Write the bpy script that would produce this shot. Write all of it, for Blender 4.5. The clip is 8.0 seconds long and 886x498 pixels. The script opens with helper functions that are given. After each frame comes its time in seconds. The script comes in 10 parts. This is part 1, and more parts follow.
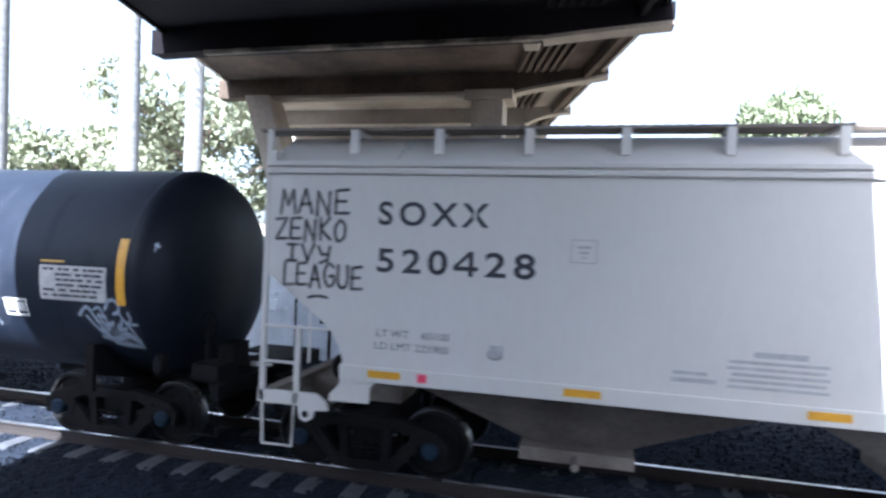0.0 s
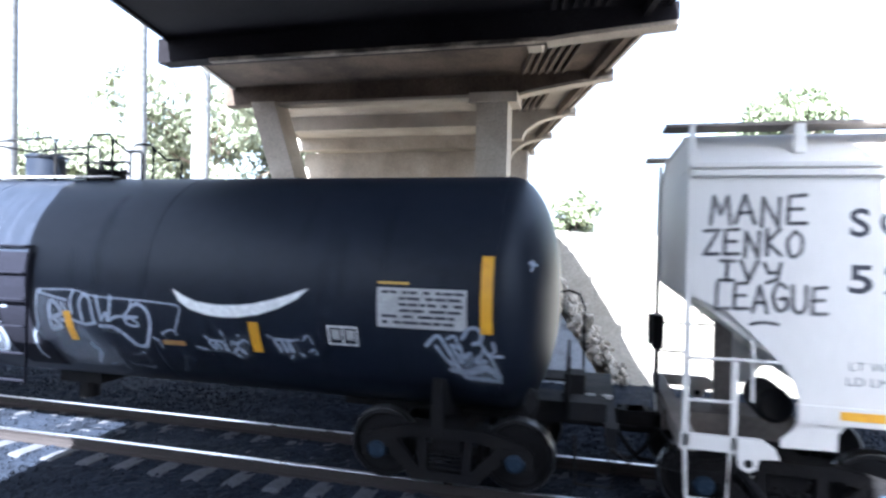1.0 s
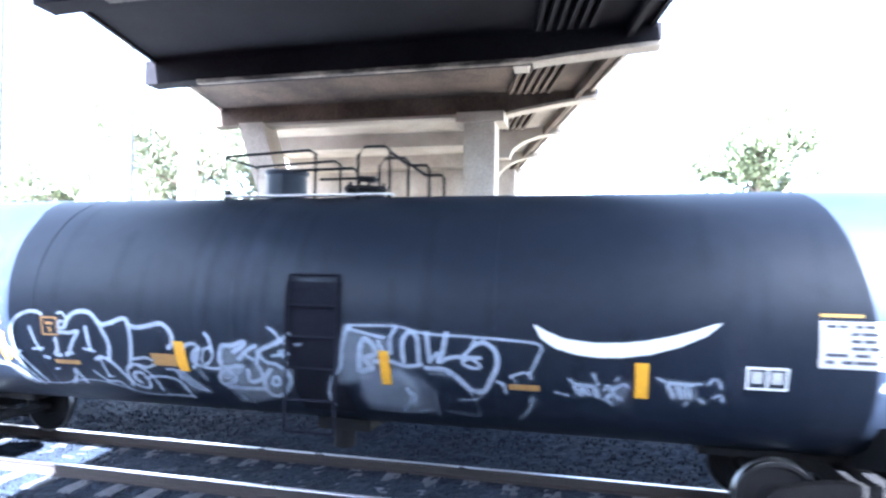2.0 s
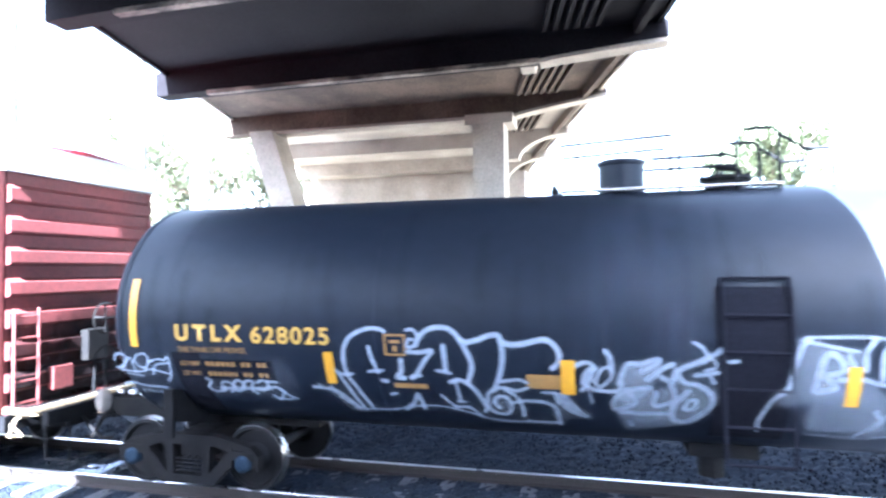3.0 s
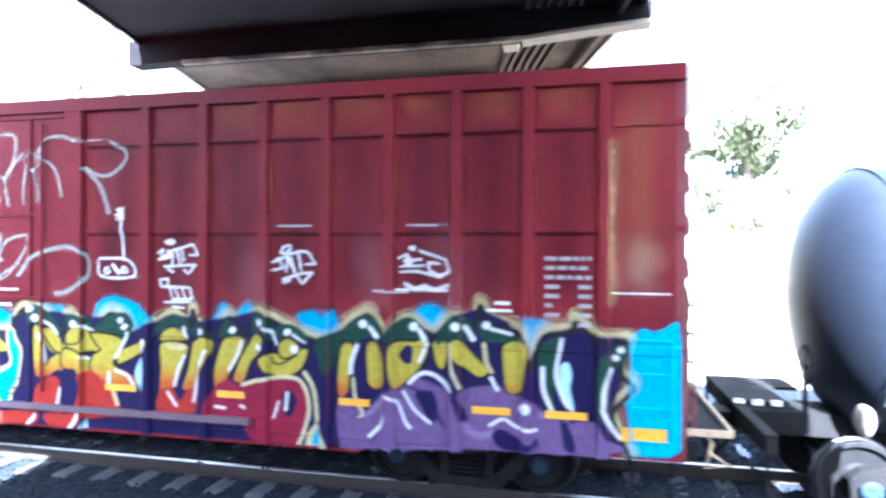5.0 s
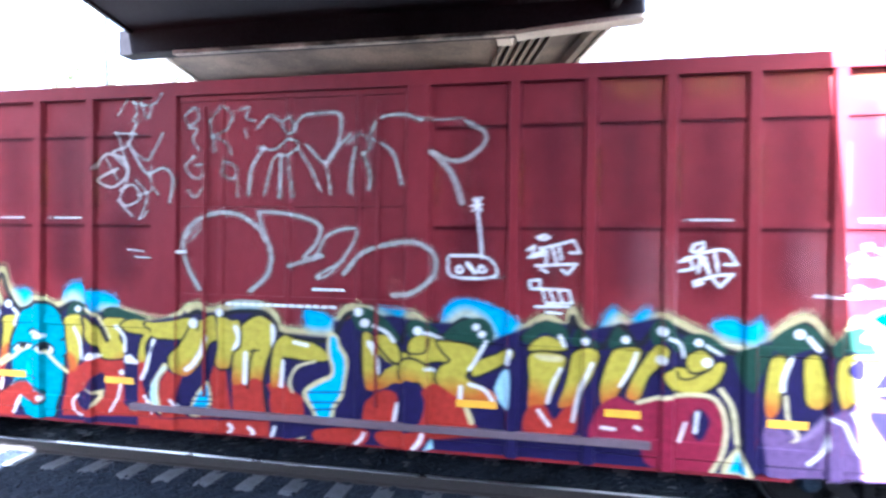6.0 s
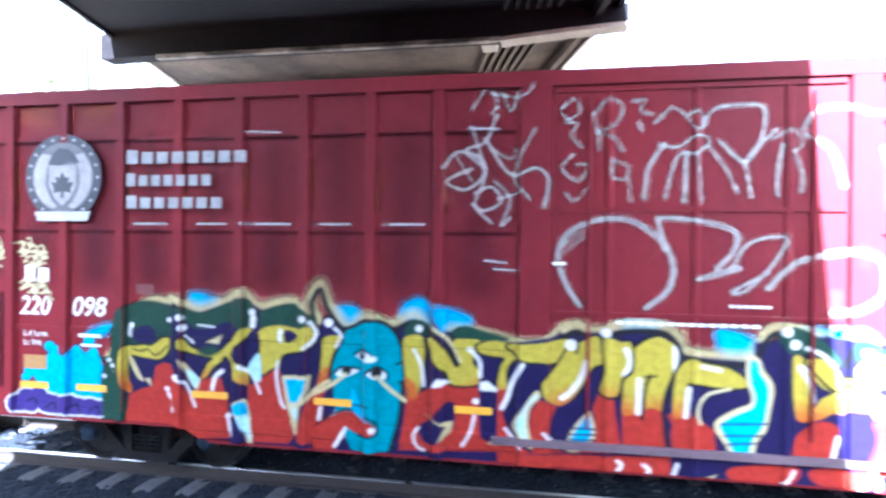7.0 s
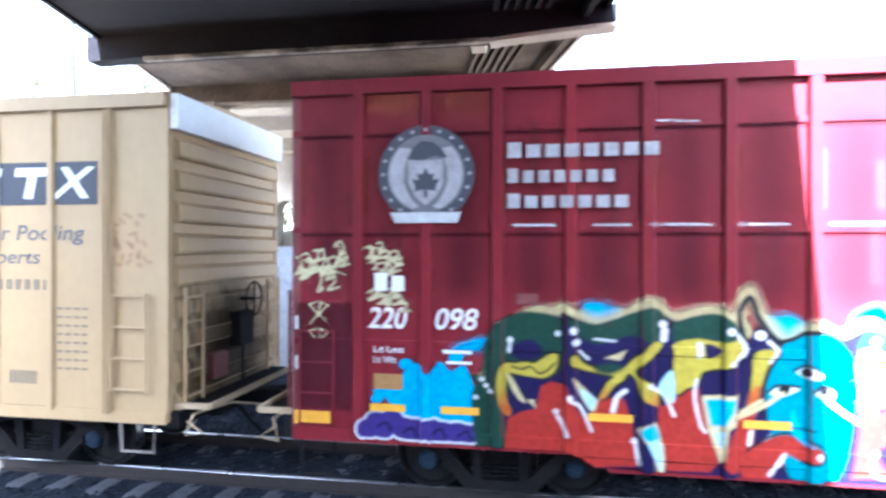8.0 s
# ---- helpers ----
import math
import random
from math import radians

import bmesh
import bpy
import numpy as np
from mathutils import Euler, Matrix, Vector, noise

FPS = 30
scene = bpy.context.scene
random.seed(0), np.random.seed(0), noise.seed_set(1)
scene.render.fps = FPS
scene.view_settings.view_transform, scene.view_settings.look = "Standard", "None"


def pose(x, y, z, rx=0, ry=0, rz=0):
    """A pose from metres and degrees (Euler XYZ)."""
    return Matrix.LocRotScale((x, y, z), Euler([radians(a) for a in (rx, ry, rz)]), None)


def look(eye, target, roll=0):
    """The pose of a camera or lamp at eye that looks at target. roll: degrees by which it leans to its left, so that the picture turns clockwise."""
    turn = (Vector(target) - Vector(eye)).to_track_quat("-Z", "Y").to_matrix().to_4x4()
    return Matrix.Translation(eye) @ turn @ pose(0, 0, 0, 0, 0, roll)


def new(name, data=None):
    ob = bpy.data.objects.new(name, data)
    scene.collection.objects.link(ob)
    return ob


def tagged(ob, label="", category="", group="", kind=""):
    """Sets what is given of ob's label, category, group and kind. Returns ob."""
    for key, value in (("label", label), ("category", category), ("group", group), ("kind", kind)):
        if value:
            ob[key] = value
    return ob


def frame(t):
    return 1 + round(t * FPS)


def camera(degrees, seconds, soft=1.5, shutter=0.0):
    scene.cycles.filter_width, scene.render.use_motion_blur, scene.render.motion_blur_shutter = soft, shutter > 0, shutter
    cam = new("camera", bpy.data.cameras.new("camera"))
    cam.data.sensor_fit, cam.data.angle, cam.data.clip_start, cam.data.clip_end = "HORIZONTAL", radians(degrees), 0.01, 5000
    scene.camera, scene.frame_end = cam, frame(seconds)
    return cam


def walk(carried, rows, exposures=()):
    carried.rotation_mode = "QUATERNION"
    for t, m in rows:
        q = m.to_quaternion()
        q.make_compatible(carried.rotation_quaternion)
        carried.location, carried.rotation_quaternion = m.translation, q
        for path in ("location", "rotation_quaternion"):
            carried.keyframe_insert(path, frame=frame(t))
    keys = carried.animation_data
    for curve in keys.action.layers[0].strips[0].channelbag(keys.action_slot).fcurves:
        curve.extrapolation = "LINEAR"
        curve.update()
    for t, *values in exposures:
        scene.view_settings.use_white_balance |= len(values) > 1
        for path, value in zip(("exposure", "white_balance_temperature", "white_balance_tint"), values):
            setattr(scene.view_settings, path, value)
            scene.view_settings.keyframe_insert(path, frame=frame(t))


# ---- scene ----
cam = camera(73.2, 8.0, soft=2.6, shutter=0.32)
EYE = 3.07  # above the rail heads, which are at z = 0
LOOKS = [  # seconds, yaw, pitch, roll
    (0, 13.67, -0.44, -2.22),
    (0.5, 12.67, -0.66, -2.20),
    (1, 14.34, -0.15, -1.38),
    (1.1, 12.86, -0.04, -2.00),
    (1.2, 12.24, -0.18, -1.52),
    (1.3, 11.20, -0.14, -1.50),
    (1.4, 11.72, 1.19, -0.46),
    (1.5, 13.43, 1.89, 0.16),
    (1.7, 13.19, 1.79, -0.33),
    (2, 13.27, 1.68, -0.82),
    (3.5, 14.86, 2.07, 1.07),
    (3.6, 14.93, 0.81, 1.15),
    (3.7, 14.50, -0.47, 0.63),
    (3.8, 14.29, -0.52, 0.60),
    (4, 13.85, -0.62, 0.28),
    (4.5, 12.95, -0.51, 0.03),
    (5, 12.40, -0.14, -0.23),
    (6.5, 11.03, -0.91, -0.70),
    (7, 10.26, -0.18, -0.57),
    (7.5, 10.43, 0.04, -0.27),
    (8, 9.38, -0.08, -0.11),
]
walk(cam, [(t, pose(0, 0, EYE, 90 + pitch, roll, yaw)) for t, yaw, pitch, roll in LOOKS],
     [(t, stops, 5250 if t < 1.2 else 4950, 10) for t, stops in ((0, 3.15), (0.5, 3.15), (1.0, 3.72), (1.5, 4.3), (2.0, 5.2), (3.5, 5.45), (4.0, 5.25), (4.5, 5.05), (5.0, 5.05), (6.5, 5.1), (8.0, 4.95))])

# the train's way along the track: seconds, metres
RUN = [
    (0, 0.00),
    (0.5, 2.43),
    (1, 4.86),
    (1.5, 7.26),
    (2, 9.69),
    (3.5, 16.85),
    (4, 19.25),
    (4.5, 21.66),
    (5, 24.09),
    (6.5, 31.36),
    (7, 33.78),
    (7.5, 36.22),
    (8, 38.68),
]
# ---- light ----
SUN_FROM = Vector((0.077, -1.1, 1.0))
sun = new("sun", bpy.data.lights.new("sun", "SUN"))
sun.data.energy, sun.data.angle, sun.data.color = 5.0, radians(0.55), (1.0, 0.96, 0.90)
sun.matrix_world = look(SUN_FROM * 40, (0, 0, 0))
world = bpy.data.worlds.new("sky")
scene.world = world
world.use_nodes = True
wn = world.node_tree
sky = wn.nodes.new("ShaderNodeTexSky")
sky.sky_type, sky.sun_disc = "NISHITA", False
sky.sun_elevation, sky.sun_rotation = math.atan2(1.0, 1.11), math.pi - 0.07
sky.dust_density, sky.air_density, sky.ozone_density = 3.0, 1.0, 0.5
haze = wn.nodes.new("ShaderNodeHueSaturation")  # summer haze pales the sky
haze.inputs["Saturation"].default_value = 0.45
wn.links.new(sky.outputs[0], haze.inputs["Color"])
wn.links.new(haze.outputs[0], wn.nodes["Background"].inputs[0])
wn.nodes["Background"].inputs[1].default_value = 0.055


# ---- materials ----
def mat(name, color, rough=0.7, metal=0.0, vary=0.25, scale=3.0, fine=40.0, bump=0.2, second=None, amount=0.5, stretch=(1, 1, 1), spec=0.5):
    """A surface with large blotches (second colour) and fine grain."""
    m = bpy.data.materials.new(name)
    m.use_nodes = True
    t = m.node_tree
    b = t.nodes["Principled BSDF"]
    b.inputs["Roughness"].default_value = rough
    b.inputs["Metallic"].default_value = metal
    b.inputs["Specular IOR Level"].default_value = spec
    co = t.nodes.new("ShaderNodeTexCoord")
    mp = t.nodes.new("ShaderNodeMapping")
    mp.inputs["Scale"].default_value = stretch
    t.links.new(co.outputs["Object"], mp.inputs[0])
    big = t.nodes.new("ShaderNodeTexNoise")
    big.inputs["Scale"].default_value, big.inputs["Detail"].default_value = scale, 6
    small = t.nodes.new("ShaderNodeTexNoise")
    small.inputs["Scale"].default_value, small.inputs["Detail"].default_value = fine, 4
    for n in (big, small):
        t.links.new(mp.outputs[0], n.inputs["Vector"])
    ramp = t.nodes.new("ShaderNodeValToRGB")
    second = second or tuple(c * (1 - vary) for c in color)
    ramp.color_ramp.elements[0].position, ramp.color_ramp.elements[1].position = 0.5 - 0.25 * amount - 0.05, 0.5 + 0.3 * (1 - amount) + 0.05
    ramp.color_ramp.elements[0].color = (*second, 1)
    ramp.color_ramp.elements[1].color = (*color, 1)
    t.links.new(big.outputs["Fac"], ramp.inputs[0])
    hs = t.nodes.new("ShaderNodeHueSaturation")
    mr = t.nodes.new("ShaderNodeMapRange")
    mr.inputs[3].default_value, mr.inputs[4].default_value = 1 - vary, 1 + vary
    mr.inputs[1].default_value, mr.inputs[2].default_value = 0.3, 0.7
    t.links.new(small.outputs["Fac"], mr.inputs[0])
    t.links.new(mr.outputs[0], hs.inputs["Value"])
    t.links.new(ramp.outputs[0], hs.inputs["Color"])
    t.links.new(hs.outputs[0], b.inputs["Base Color"])
    rr = t.nodes.new("ShaderNodeMapRange")
    rr.inputs[3].default_value, rr.inputs[4].default_value = max(0.02, rough - 0.12), min(1, rough + 0.12)
    t.links.new(big.outputs["Fac"], rr.inputs[0])
    t.links.new(rr.outputs[0], b.inputs["Roughness"])
    if bump:
        bp = t.nodes.new("ShaderNodeBump")
        bp.inputs["Strength"].default_value, bp.inputs["Distance"].default_value = bump, 0.01
        t.links.new(small.outputs["Fac"], bp.inputs["Height"])
        t.links.new(bp.outputs[0], b.inputs["Normal"])
    return m


def paint_mat(name, rough=0.55):
    """Sprayed or stencilled paint: the colour and cover stored on the paint film itself."""
    m = bpy.data.materials.new(name)
    m.use_nodes = True
    t = m.node_tree
    b = t.nodes["Principled BSDF"]
    b.inputs["Roughness"].default_value = rough
    b.inputs["Specular IOR Level"].default_value = 0.12
    at = t.nodes.new("ShaderNodeAttribute")
    at.attribute_name = "paint"
    no = t.nodes.new("ShaderNodeTexNoise")
    no.inputs["Scale"].default_value, no.inputs["Detail"].default_value = 14, 6
    co = t.nodes.new("ShaderNodeTexCoord")
    t.links.new(co.outputs["Object"], no.inputs["Vector"])
    mr = t.nodes.new("ShaderNodeMapRange")
    mr.inputs[1].default_value, mr.inputs[2].default_value, mr.inputs[3].default_value, mr.inputs[4].default_value = 0.3, 0.7, 0.8, 1.1
    hs = t.nodes.new("ShaderNodeHueSaturation")
    t.links.new(no.outputs["Fac"], mr.inputs[0])
    t.links.new(mr.outputs[0], hs.inputs["Value"])
    t.links.new(at.outputs["Color"], hs.inputs["Color"])
    t.links.new(hs.outputs[0], b.inputs["Base Color"])
    mx = t.nodes.new("ShaderNodeMixShader")
    tr = t.nodes.new("ShaderNodeBsdfTransparent")
    t.links.new(at.outputs["Alpha"], mx.inputs[0])
    t.links.new(tr.outputs[0], mx.inputs[1])
    t.links.new(b.outputs[0], mx.inputs[2])
    t.links.new(mx.outputs[0], t.nodes["Material Output"].inputs[0])
    return m


M_PAINT = paint_mat("sprayed_paint")
M_CONC = mat("weathered_concrete", (0.370, 0.320, 0.262), 0.9, 0, 0.18, 0.6, 25, 0.3, (0.200, 0.166, 0.132), 0.5, spec=0.25)
# soot over the track, blackened further to hold the shade there
M_SOOT_SHADE = mat("soot_shade_concrete", (0.013, 0.012, 0.013), 0.95, 0, 0.2, 0.5, 20, 0.3, (0.006, 0.005, 0.006), 0.5, spec=0.06)
# brown stains, with the shade of faces and soffits put into the colour
M_CONC_STAIN_SHADE = mat("brown_stained_shaded_concrete", (0.105, 0.078, 0.058), 0.95, 0, 0.25, 0.7, 20, 0.3, (0.040, 0.030, 0.023), 0.5, spec=0.12)
M_CONC_SPALL = mat("spalled_concrete", (0.30, 0.25, 0.20), 0.9, 0, 0.35, 2.2, 25, 0.5, (0.035, 0.030, 0.026), 0.35, (0.6, 1.5, 1.5), 0.2)
M_CONC_GREY = mat("grey_concrete_paint", (0.46, 0.49, 0.53), 0.9, 0, 0.12, 0.8, 20, 0.3, (0.35, 0.37, 0.40), 0.6)
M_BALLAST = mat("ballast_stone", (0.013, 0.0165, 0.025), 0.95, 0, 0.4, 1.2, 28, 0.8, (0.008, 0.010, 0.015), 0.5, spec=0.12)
M_DIRT = mat("dry_dirt", (0.23, 0.205, 0.165), 1.0, 0, 0.2, 0.35, 9, 0.6, (0.17, 0.15, 0.115), 0.5)
M_TIE = mat("concrete_tie", (0.078, 0.080, 0.090), 0.9, 0, 0.2, 3, 30, 0.3, (0.048, 0.048, 0.052), 0.5, spec=0.2)
M_RAIL = mat("rusty_rail_web", (0.026, 0.020, 0.018), 0.8, 0.3, 0.2, 4, 40, 0.2)
M_RAILTOP = mat("polished_rail_head", (0.36, 0.36, 0.38), 0.30, 1.0, 0.05, 3, 30, 0.02)
M_TANK = mat("black_tank_paint", (0.0076, 0.0108, 0.0195), 0.46, 0, 0.10, 0.5, 9, 0.02, (0.0125, 0.0150, 0.0215), 0.5, (0.5, 0.5, 0.7), 0.16)
M_BLACK = mat("grimy_black_steel", (0.0065, 0.0065, 0.0075), 0.75, 0.0, 0.3, 3, 40, 0.3, (0.011, 0.010, 0.0095), 0.5, spec=0.1)
M_TRUCK = mat("grimy_cast_steel", (0.0065, 0.0062, 0.007), 0.8, 0.0, 0.3, 2.5, 35, 0.4, (0.010, 0.009, 0.0085), 0.5, spec=0.1)
M_WHEEL = mat("wheel_steel", (0.010, 0.0095, 0.010), 0.6, 0.2, 0.2, 4, 30, 0.2, spec=0.15)
M_TREAD = mat("worn_wheel_tread", (0.20, 0.20, 0.20), 0.3, 1.0, 0.1, 4, 30, 0.05)
M_CAP = mat("blue_bearing_cap", (0.014, 0.025, 0.042), 0.65, 0.0, 0.3, spec=0.15)
M_MAROON = mat("faded_maroon_paint", (0.158, 0.0135, 0.0185), 0.55, 0, 0.07, 0.55, 9, 0.05, (0.100, 0.0095, 0.0150), 0.5, (1, 1, 0.6), 0.1)
M_MAROON_END = mat("red_oxide_end", (0.150, 0.030, 0.028), 0.7, 0, 0.2, 0.9, 14, 0.08, (0.090, 0.020, 0.018), 0.5)
M_BEIGE = mat("dusty_yellow_buff_paint", (0.394, 0.272, 0.129), 0.6, 0, 0.04, 0.8, 9, 0.06, (0.330, 0.224, 0.107), 0.4, (1, 1, 0.65))
M_GREY = mat("light_grey_hopper_paint", (0.58, 0.55, 0.51), 0.55, 0, 0.02, 0.6, 14, 0.04, (0.53, 0.50, 0.46), 0.35, (1, 1, 0.35))
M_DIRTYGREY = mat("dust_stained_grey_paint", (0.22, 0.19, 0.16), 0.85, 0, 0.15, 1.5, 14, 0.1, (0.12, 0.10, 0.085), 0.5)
M_TRACKGREY = mat("dull_grey_purple_paint", (0.105, 0.070, 0.085), 0.7, 0, 0.15, 2, 20, 0.1, (0.07, 0.045, 0.055), 0.5)
M_CYAN = mat("sprayed_cyan_paint", (0.03, 0.33, 0.52), 0.6, 0, 0.1, 3, 20, 0.05)
M_TAN = mat("tan_dusty_steel", (0.36, 0.27, 0.16), 0.8, 0, 0.2, 4, 30, 0.1)
M_WHITE = mat("white_stencil_paint", (0.612, 0.612, 0.595), 0.6, 0, 0.1, 6, 40, 0.05)
M_SILVER = mat("dull_silver_paint", (0.29, 0.27, 0.27), 0.6, 0, 0.15, 5, 40, 0.05, (0.21, 0.19, 0.19), 0.5)
M_SLATE = mat("slate_grey_stencil", (0.11, 0.105, 0.110), 0.7, 0, 0.2, 9, 50, 0.03)
M_PIT = mat("flat_black_panel", (0.0085, 0.0085, 0.013), 0.9, 0, 0.2, 3, 30, 0.1, spec=0.1)
M_YELLOW = mat("yellow_reflective_tape", (0.66, 0.35, 0.015), 0.4, 0, 0.06, 9, 50, 0.03, (0.55, 0.27, 0.02), 0.3)
M_GOLD = mat("yellow_stencil_paint", (0.52, 0.31, 0.05), 0.55, 0, 0.1, 9, 50, 0.03)
M_OCHRE = mat("dull_ochre_stencil", (0.28, 0.15, 0.04), 0.7, 0, 0.2, 9, 50, 0.03)
M_INK = mat("black_stencil_paint", (0.03, 0.03, 0.04), 0.6, 0, 0.2, 9, 50, 0.03)
M_GRAYINK = mat("worn_grey_stencil", (0.40, 0.39, 0.38), 0.7, 0, 0.2, 9, 50, 0.03)
M_FADED = mat("faded_brown_grey_stencil", (0.19, 0.145, 0.09), 0.7, 0, 0.2, 9, 50, 0.03)
M_PINK = mat("red_pink_decal", (0.75, 0.07, 0.13), 0.5, 0, 0.1, 9, 50, 0.03)
M_BARK = mat("palm_bark", (0.17, 0.165, 0.16), 0.95, 0, 0.35, 2, 20, 0.8, (0.10, 0.10, 0.10), 0.5, (1, 1, 4))
M_TRUNK = mat("tree_bark", (0.17, 0.13, 0.10), 0.95, 0, 0.3, 4, 25, 0.6)
M_LEAF = mat("dusty_oak_leaf", (0.26, 0.27, 0.18), 0.7, 0, 0.35, 1.2, 9, 0.0, (0.17, 0.185, 0.11), 0.5)
M_LEAF2 = mat("pine_leaf", (0.205, 0.225, 0.130), 0.7, 0, 0.35, 1.2, 9, 0.0, (0.100, 0.120, 0.060), 0.5)
M_DRY = mat("dry_shrub", (0.36, 0.31, 0.14), 0.8, 0, 0.3, 1.2, 9, 0.0, (0.2, 0.2, 0.09), 0.5)
M_ROCK = mat("broken_rock", (0.40, 0.36, 0.30), 0.95, 0, 0.3, 1.2, 12, 0.9, (0.27, 0.24, 0.20), 0.5)


# ---- mesh helpers ----
def box(bm, x0, x1, y0, y1, z0, z1):
    v = [bm.verts.new((x, y, z)) for z in (z0, z1) for x, y in ((x0, y0), (x1, y0), (x1, y1), (x0, y1))]
    for f in ((3, 2, 1, 0), (4, 5, 6, 7), (0, 1, 5, 4), (1, 2, 6, 5), (2, 3, 7, 6), (3, 0, 4, 7)):
        bm.faces.new([v[i] for i in f])
    return bm


def prism(bm, pts, lo, hi, axis="y"):
    """A closed outline swept along an axis: pts are (x, z) for y, (y, z) for x, (x, y) for z."""
    def at(p, c):
        return {"y": (p[0], c, p[1]), "x": (c, p[0], p[1]), "z": (p[0], p[1], c)}[axis]
    a = [bm.verts.new(at(p, lo)) for p in pts]
    b = [bm.verts.new(at(p, hi)) for p in pts]
    n = len(pts)
    for i in range(n):
        bm.faces.new((a[i], a[(i + 1) % n], b[(i + 1) % n], b[i]))
    bm.faces.new(a[::-1])
    bm.faces.new(b)
    return bm


def tube(bm, pts, r, seg=8, closed=False):
    """A round bar along a line of points."""
    pts = [Vector(p) for p in pts]
    rings = []
    n = len(pts)
    for i, p in enumerate(pts):
        a = pts[i - 1] if (i > 0 or closed) else p
        b = pts[(i + 1) % n] if (i < n - 1 or closed) else p
        d = (b - a).normalized()
        s = d.cross(Vector((0, 0, 1)) if abs(d.z) < 0.9 else Vector((1, 0, 0))).normalized()
        u = s.cross(d)
        rr = r[i] if isinstance(r, (list, tuple)) else r
        rings.append([bm.verts.new(p + (s * math.cos(k * math.tau / seg) + u * math.sin(k * math.tau / seg)) * rr) for k in range(seg)])
    for i in range(n if closed else n - 1):
        a, b = rings[i], rings[(i + 1) % n]
        for k in range(seg):
            bm.faces.new((a[k], a[(k + 1) % seg], b[(k + 1) % seg], b[k]))
    if not closed:
        bm.faces.new(rings[0][::-1])
        bm.faces.new(rings[-1])
    return bm


def revolve(bm, prof, seg=48, axis="x"):
    """A profile of (along, radius) turned about an axis; radius 0 closes it."""
    rings = []
    for a, r in prof:
        k = 1 if r < 1e-6 else seg
        ring = []
        for i in range(k):
            c, s = math.cos(i * math.tau / seg) * r, math.sin(i * math.tau / seg) * r
            ring.append(bm.verts.new({"x": (a, c, s), "y": (c, a, s), "z": (c, s, a)}[axis]))
        rings.append(ring)
    for p, q in zip(rings, rings[1:]):
        for i in range(seg):
            j = (i + 1) % seg
            if len(p) == 1 and len(q) > 1:
                bm.faces.new((p[0], q[j], q[i]))
            elif len(q) == 1 and len(p) > 1:
                bm.faces.new((p[i], p[j], q[0]))
            elif len(p) > 1:
                bm.faces.new((p[i], p[j], q[j], q[i]))
    return bm


def finish(bm, smooth=False, bevel=0.0):
    if bevel:
        bmesh.ops.bevel(bm, geom=[e for e in bm.edges if len(e.link_faces) == 2 and e.calc_face_angle(0) > 0.6], offset=bevel, segments=1, affect="EDGES")
    bmesh.ops.recalc_face_normals(bm, faces=bm.faces)
    for f in bm.faces:
        f.smooth = smooth
    if smooth:
        for e in bm.edges:
            if len(e.link_faces) == 2 and e.calc_face_angle(0) > 0.6:
                e.smooth = False


def part(name, bm, material, parent=None, label="", smooth=False, bevel=0.0, at=None):
    finish(bm, smooth, bevel)
    me = bpy.data.meshes.new(name)
    bm.to_mesh(me)
    bm.free()
    me.materials.append(material)
    ob = new(name, me)
    if parent:
        ob.parent = parent
    if at:
        ob.location = at
    return tagged(ob, label)


def thing(name, label, category, at=(0, 0, 0), group="", kind=""):
    ob = new(name)
    ob.location = at
    return tagged(ob, label, category, group, kind)


def B():
    return bmesh.new()


def grid_mesh(name, xs, ys, zf, material):
    """A sheet over xs, ys with heights zf(X, Y)."""
    X, Y = np.meshgrid(xs, ys)
    Z = zf(X, Y)
    me = bpy.data.meshes.new(name)
    nx, ny = len(xs), len(ys)
    idx = np.arange(nx * ny).reshape(ny, nx)
    q = np.stack([idx[:-1, :-1], idx[:-1, 1:], idx[1:, 1:], idx[1:, :-1]], -1).reshape(-1, 4)
    me.from_pydata(np.stack([X, Y, Z], -1).reshape(-1, 3).tolist(), [], q.tolist())
    me.materials.append(material)
    return new(name, me)


# ---- ground and track ----
TRACK_Y = 8.33


def ground_height(X, Y):
    rise = np.clip((Y - 15.5) / 13.0, 0, 1)
    rise = rise * rise * (3 - 2 * rise) * 4.3
    rough = 0.12 * np.sin(X * 0.71 + 1.3 * np.sin(Y * 0.33)) * np.sin(Y * 0.57 + 0.8) + 0.05 * np.sin(X * 2.3 + Y * 1.7)
    return -0.42 + rise + rough * np.clip((Y - 13) / 3, 0, 1)


gx = np.concatenate([[-900, -400, -180, -90], np.arange(-60, 60.1, 0.8), [90, 180, 400, 900]])
gy = np.concatenate([[-900, -300, -100, -40, -20, -8, 0, 4], np.arange(6, 50.1, 0.8), [60, 90, 180, 400, 900]])
ground = tagged(grid_mesh("ground", gx, gy, ground_height, M_DIRT), "pale dry dirt ground rising to an embankment behind the track", "ground", kind="structure")


def ballast_height(X, Y):
    d = np.abs(Y - TRACK_Y)
    bed = np.where(d < 0.95, -0.178, np.where(d < 1.36, -0.20, np.where(Y < TRACK_Y, np.maximum(-0.185 - (d - 1.36) * 0.03, -0.36), -0.19 + np.minimum(d - 1.36, 1.5) * 0.10)))
    rng = np.random.RandomState(3)
    return bed + rng.normal(0, 0.012, X.shape) * (np.asarray(Y) > 5.3)


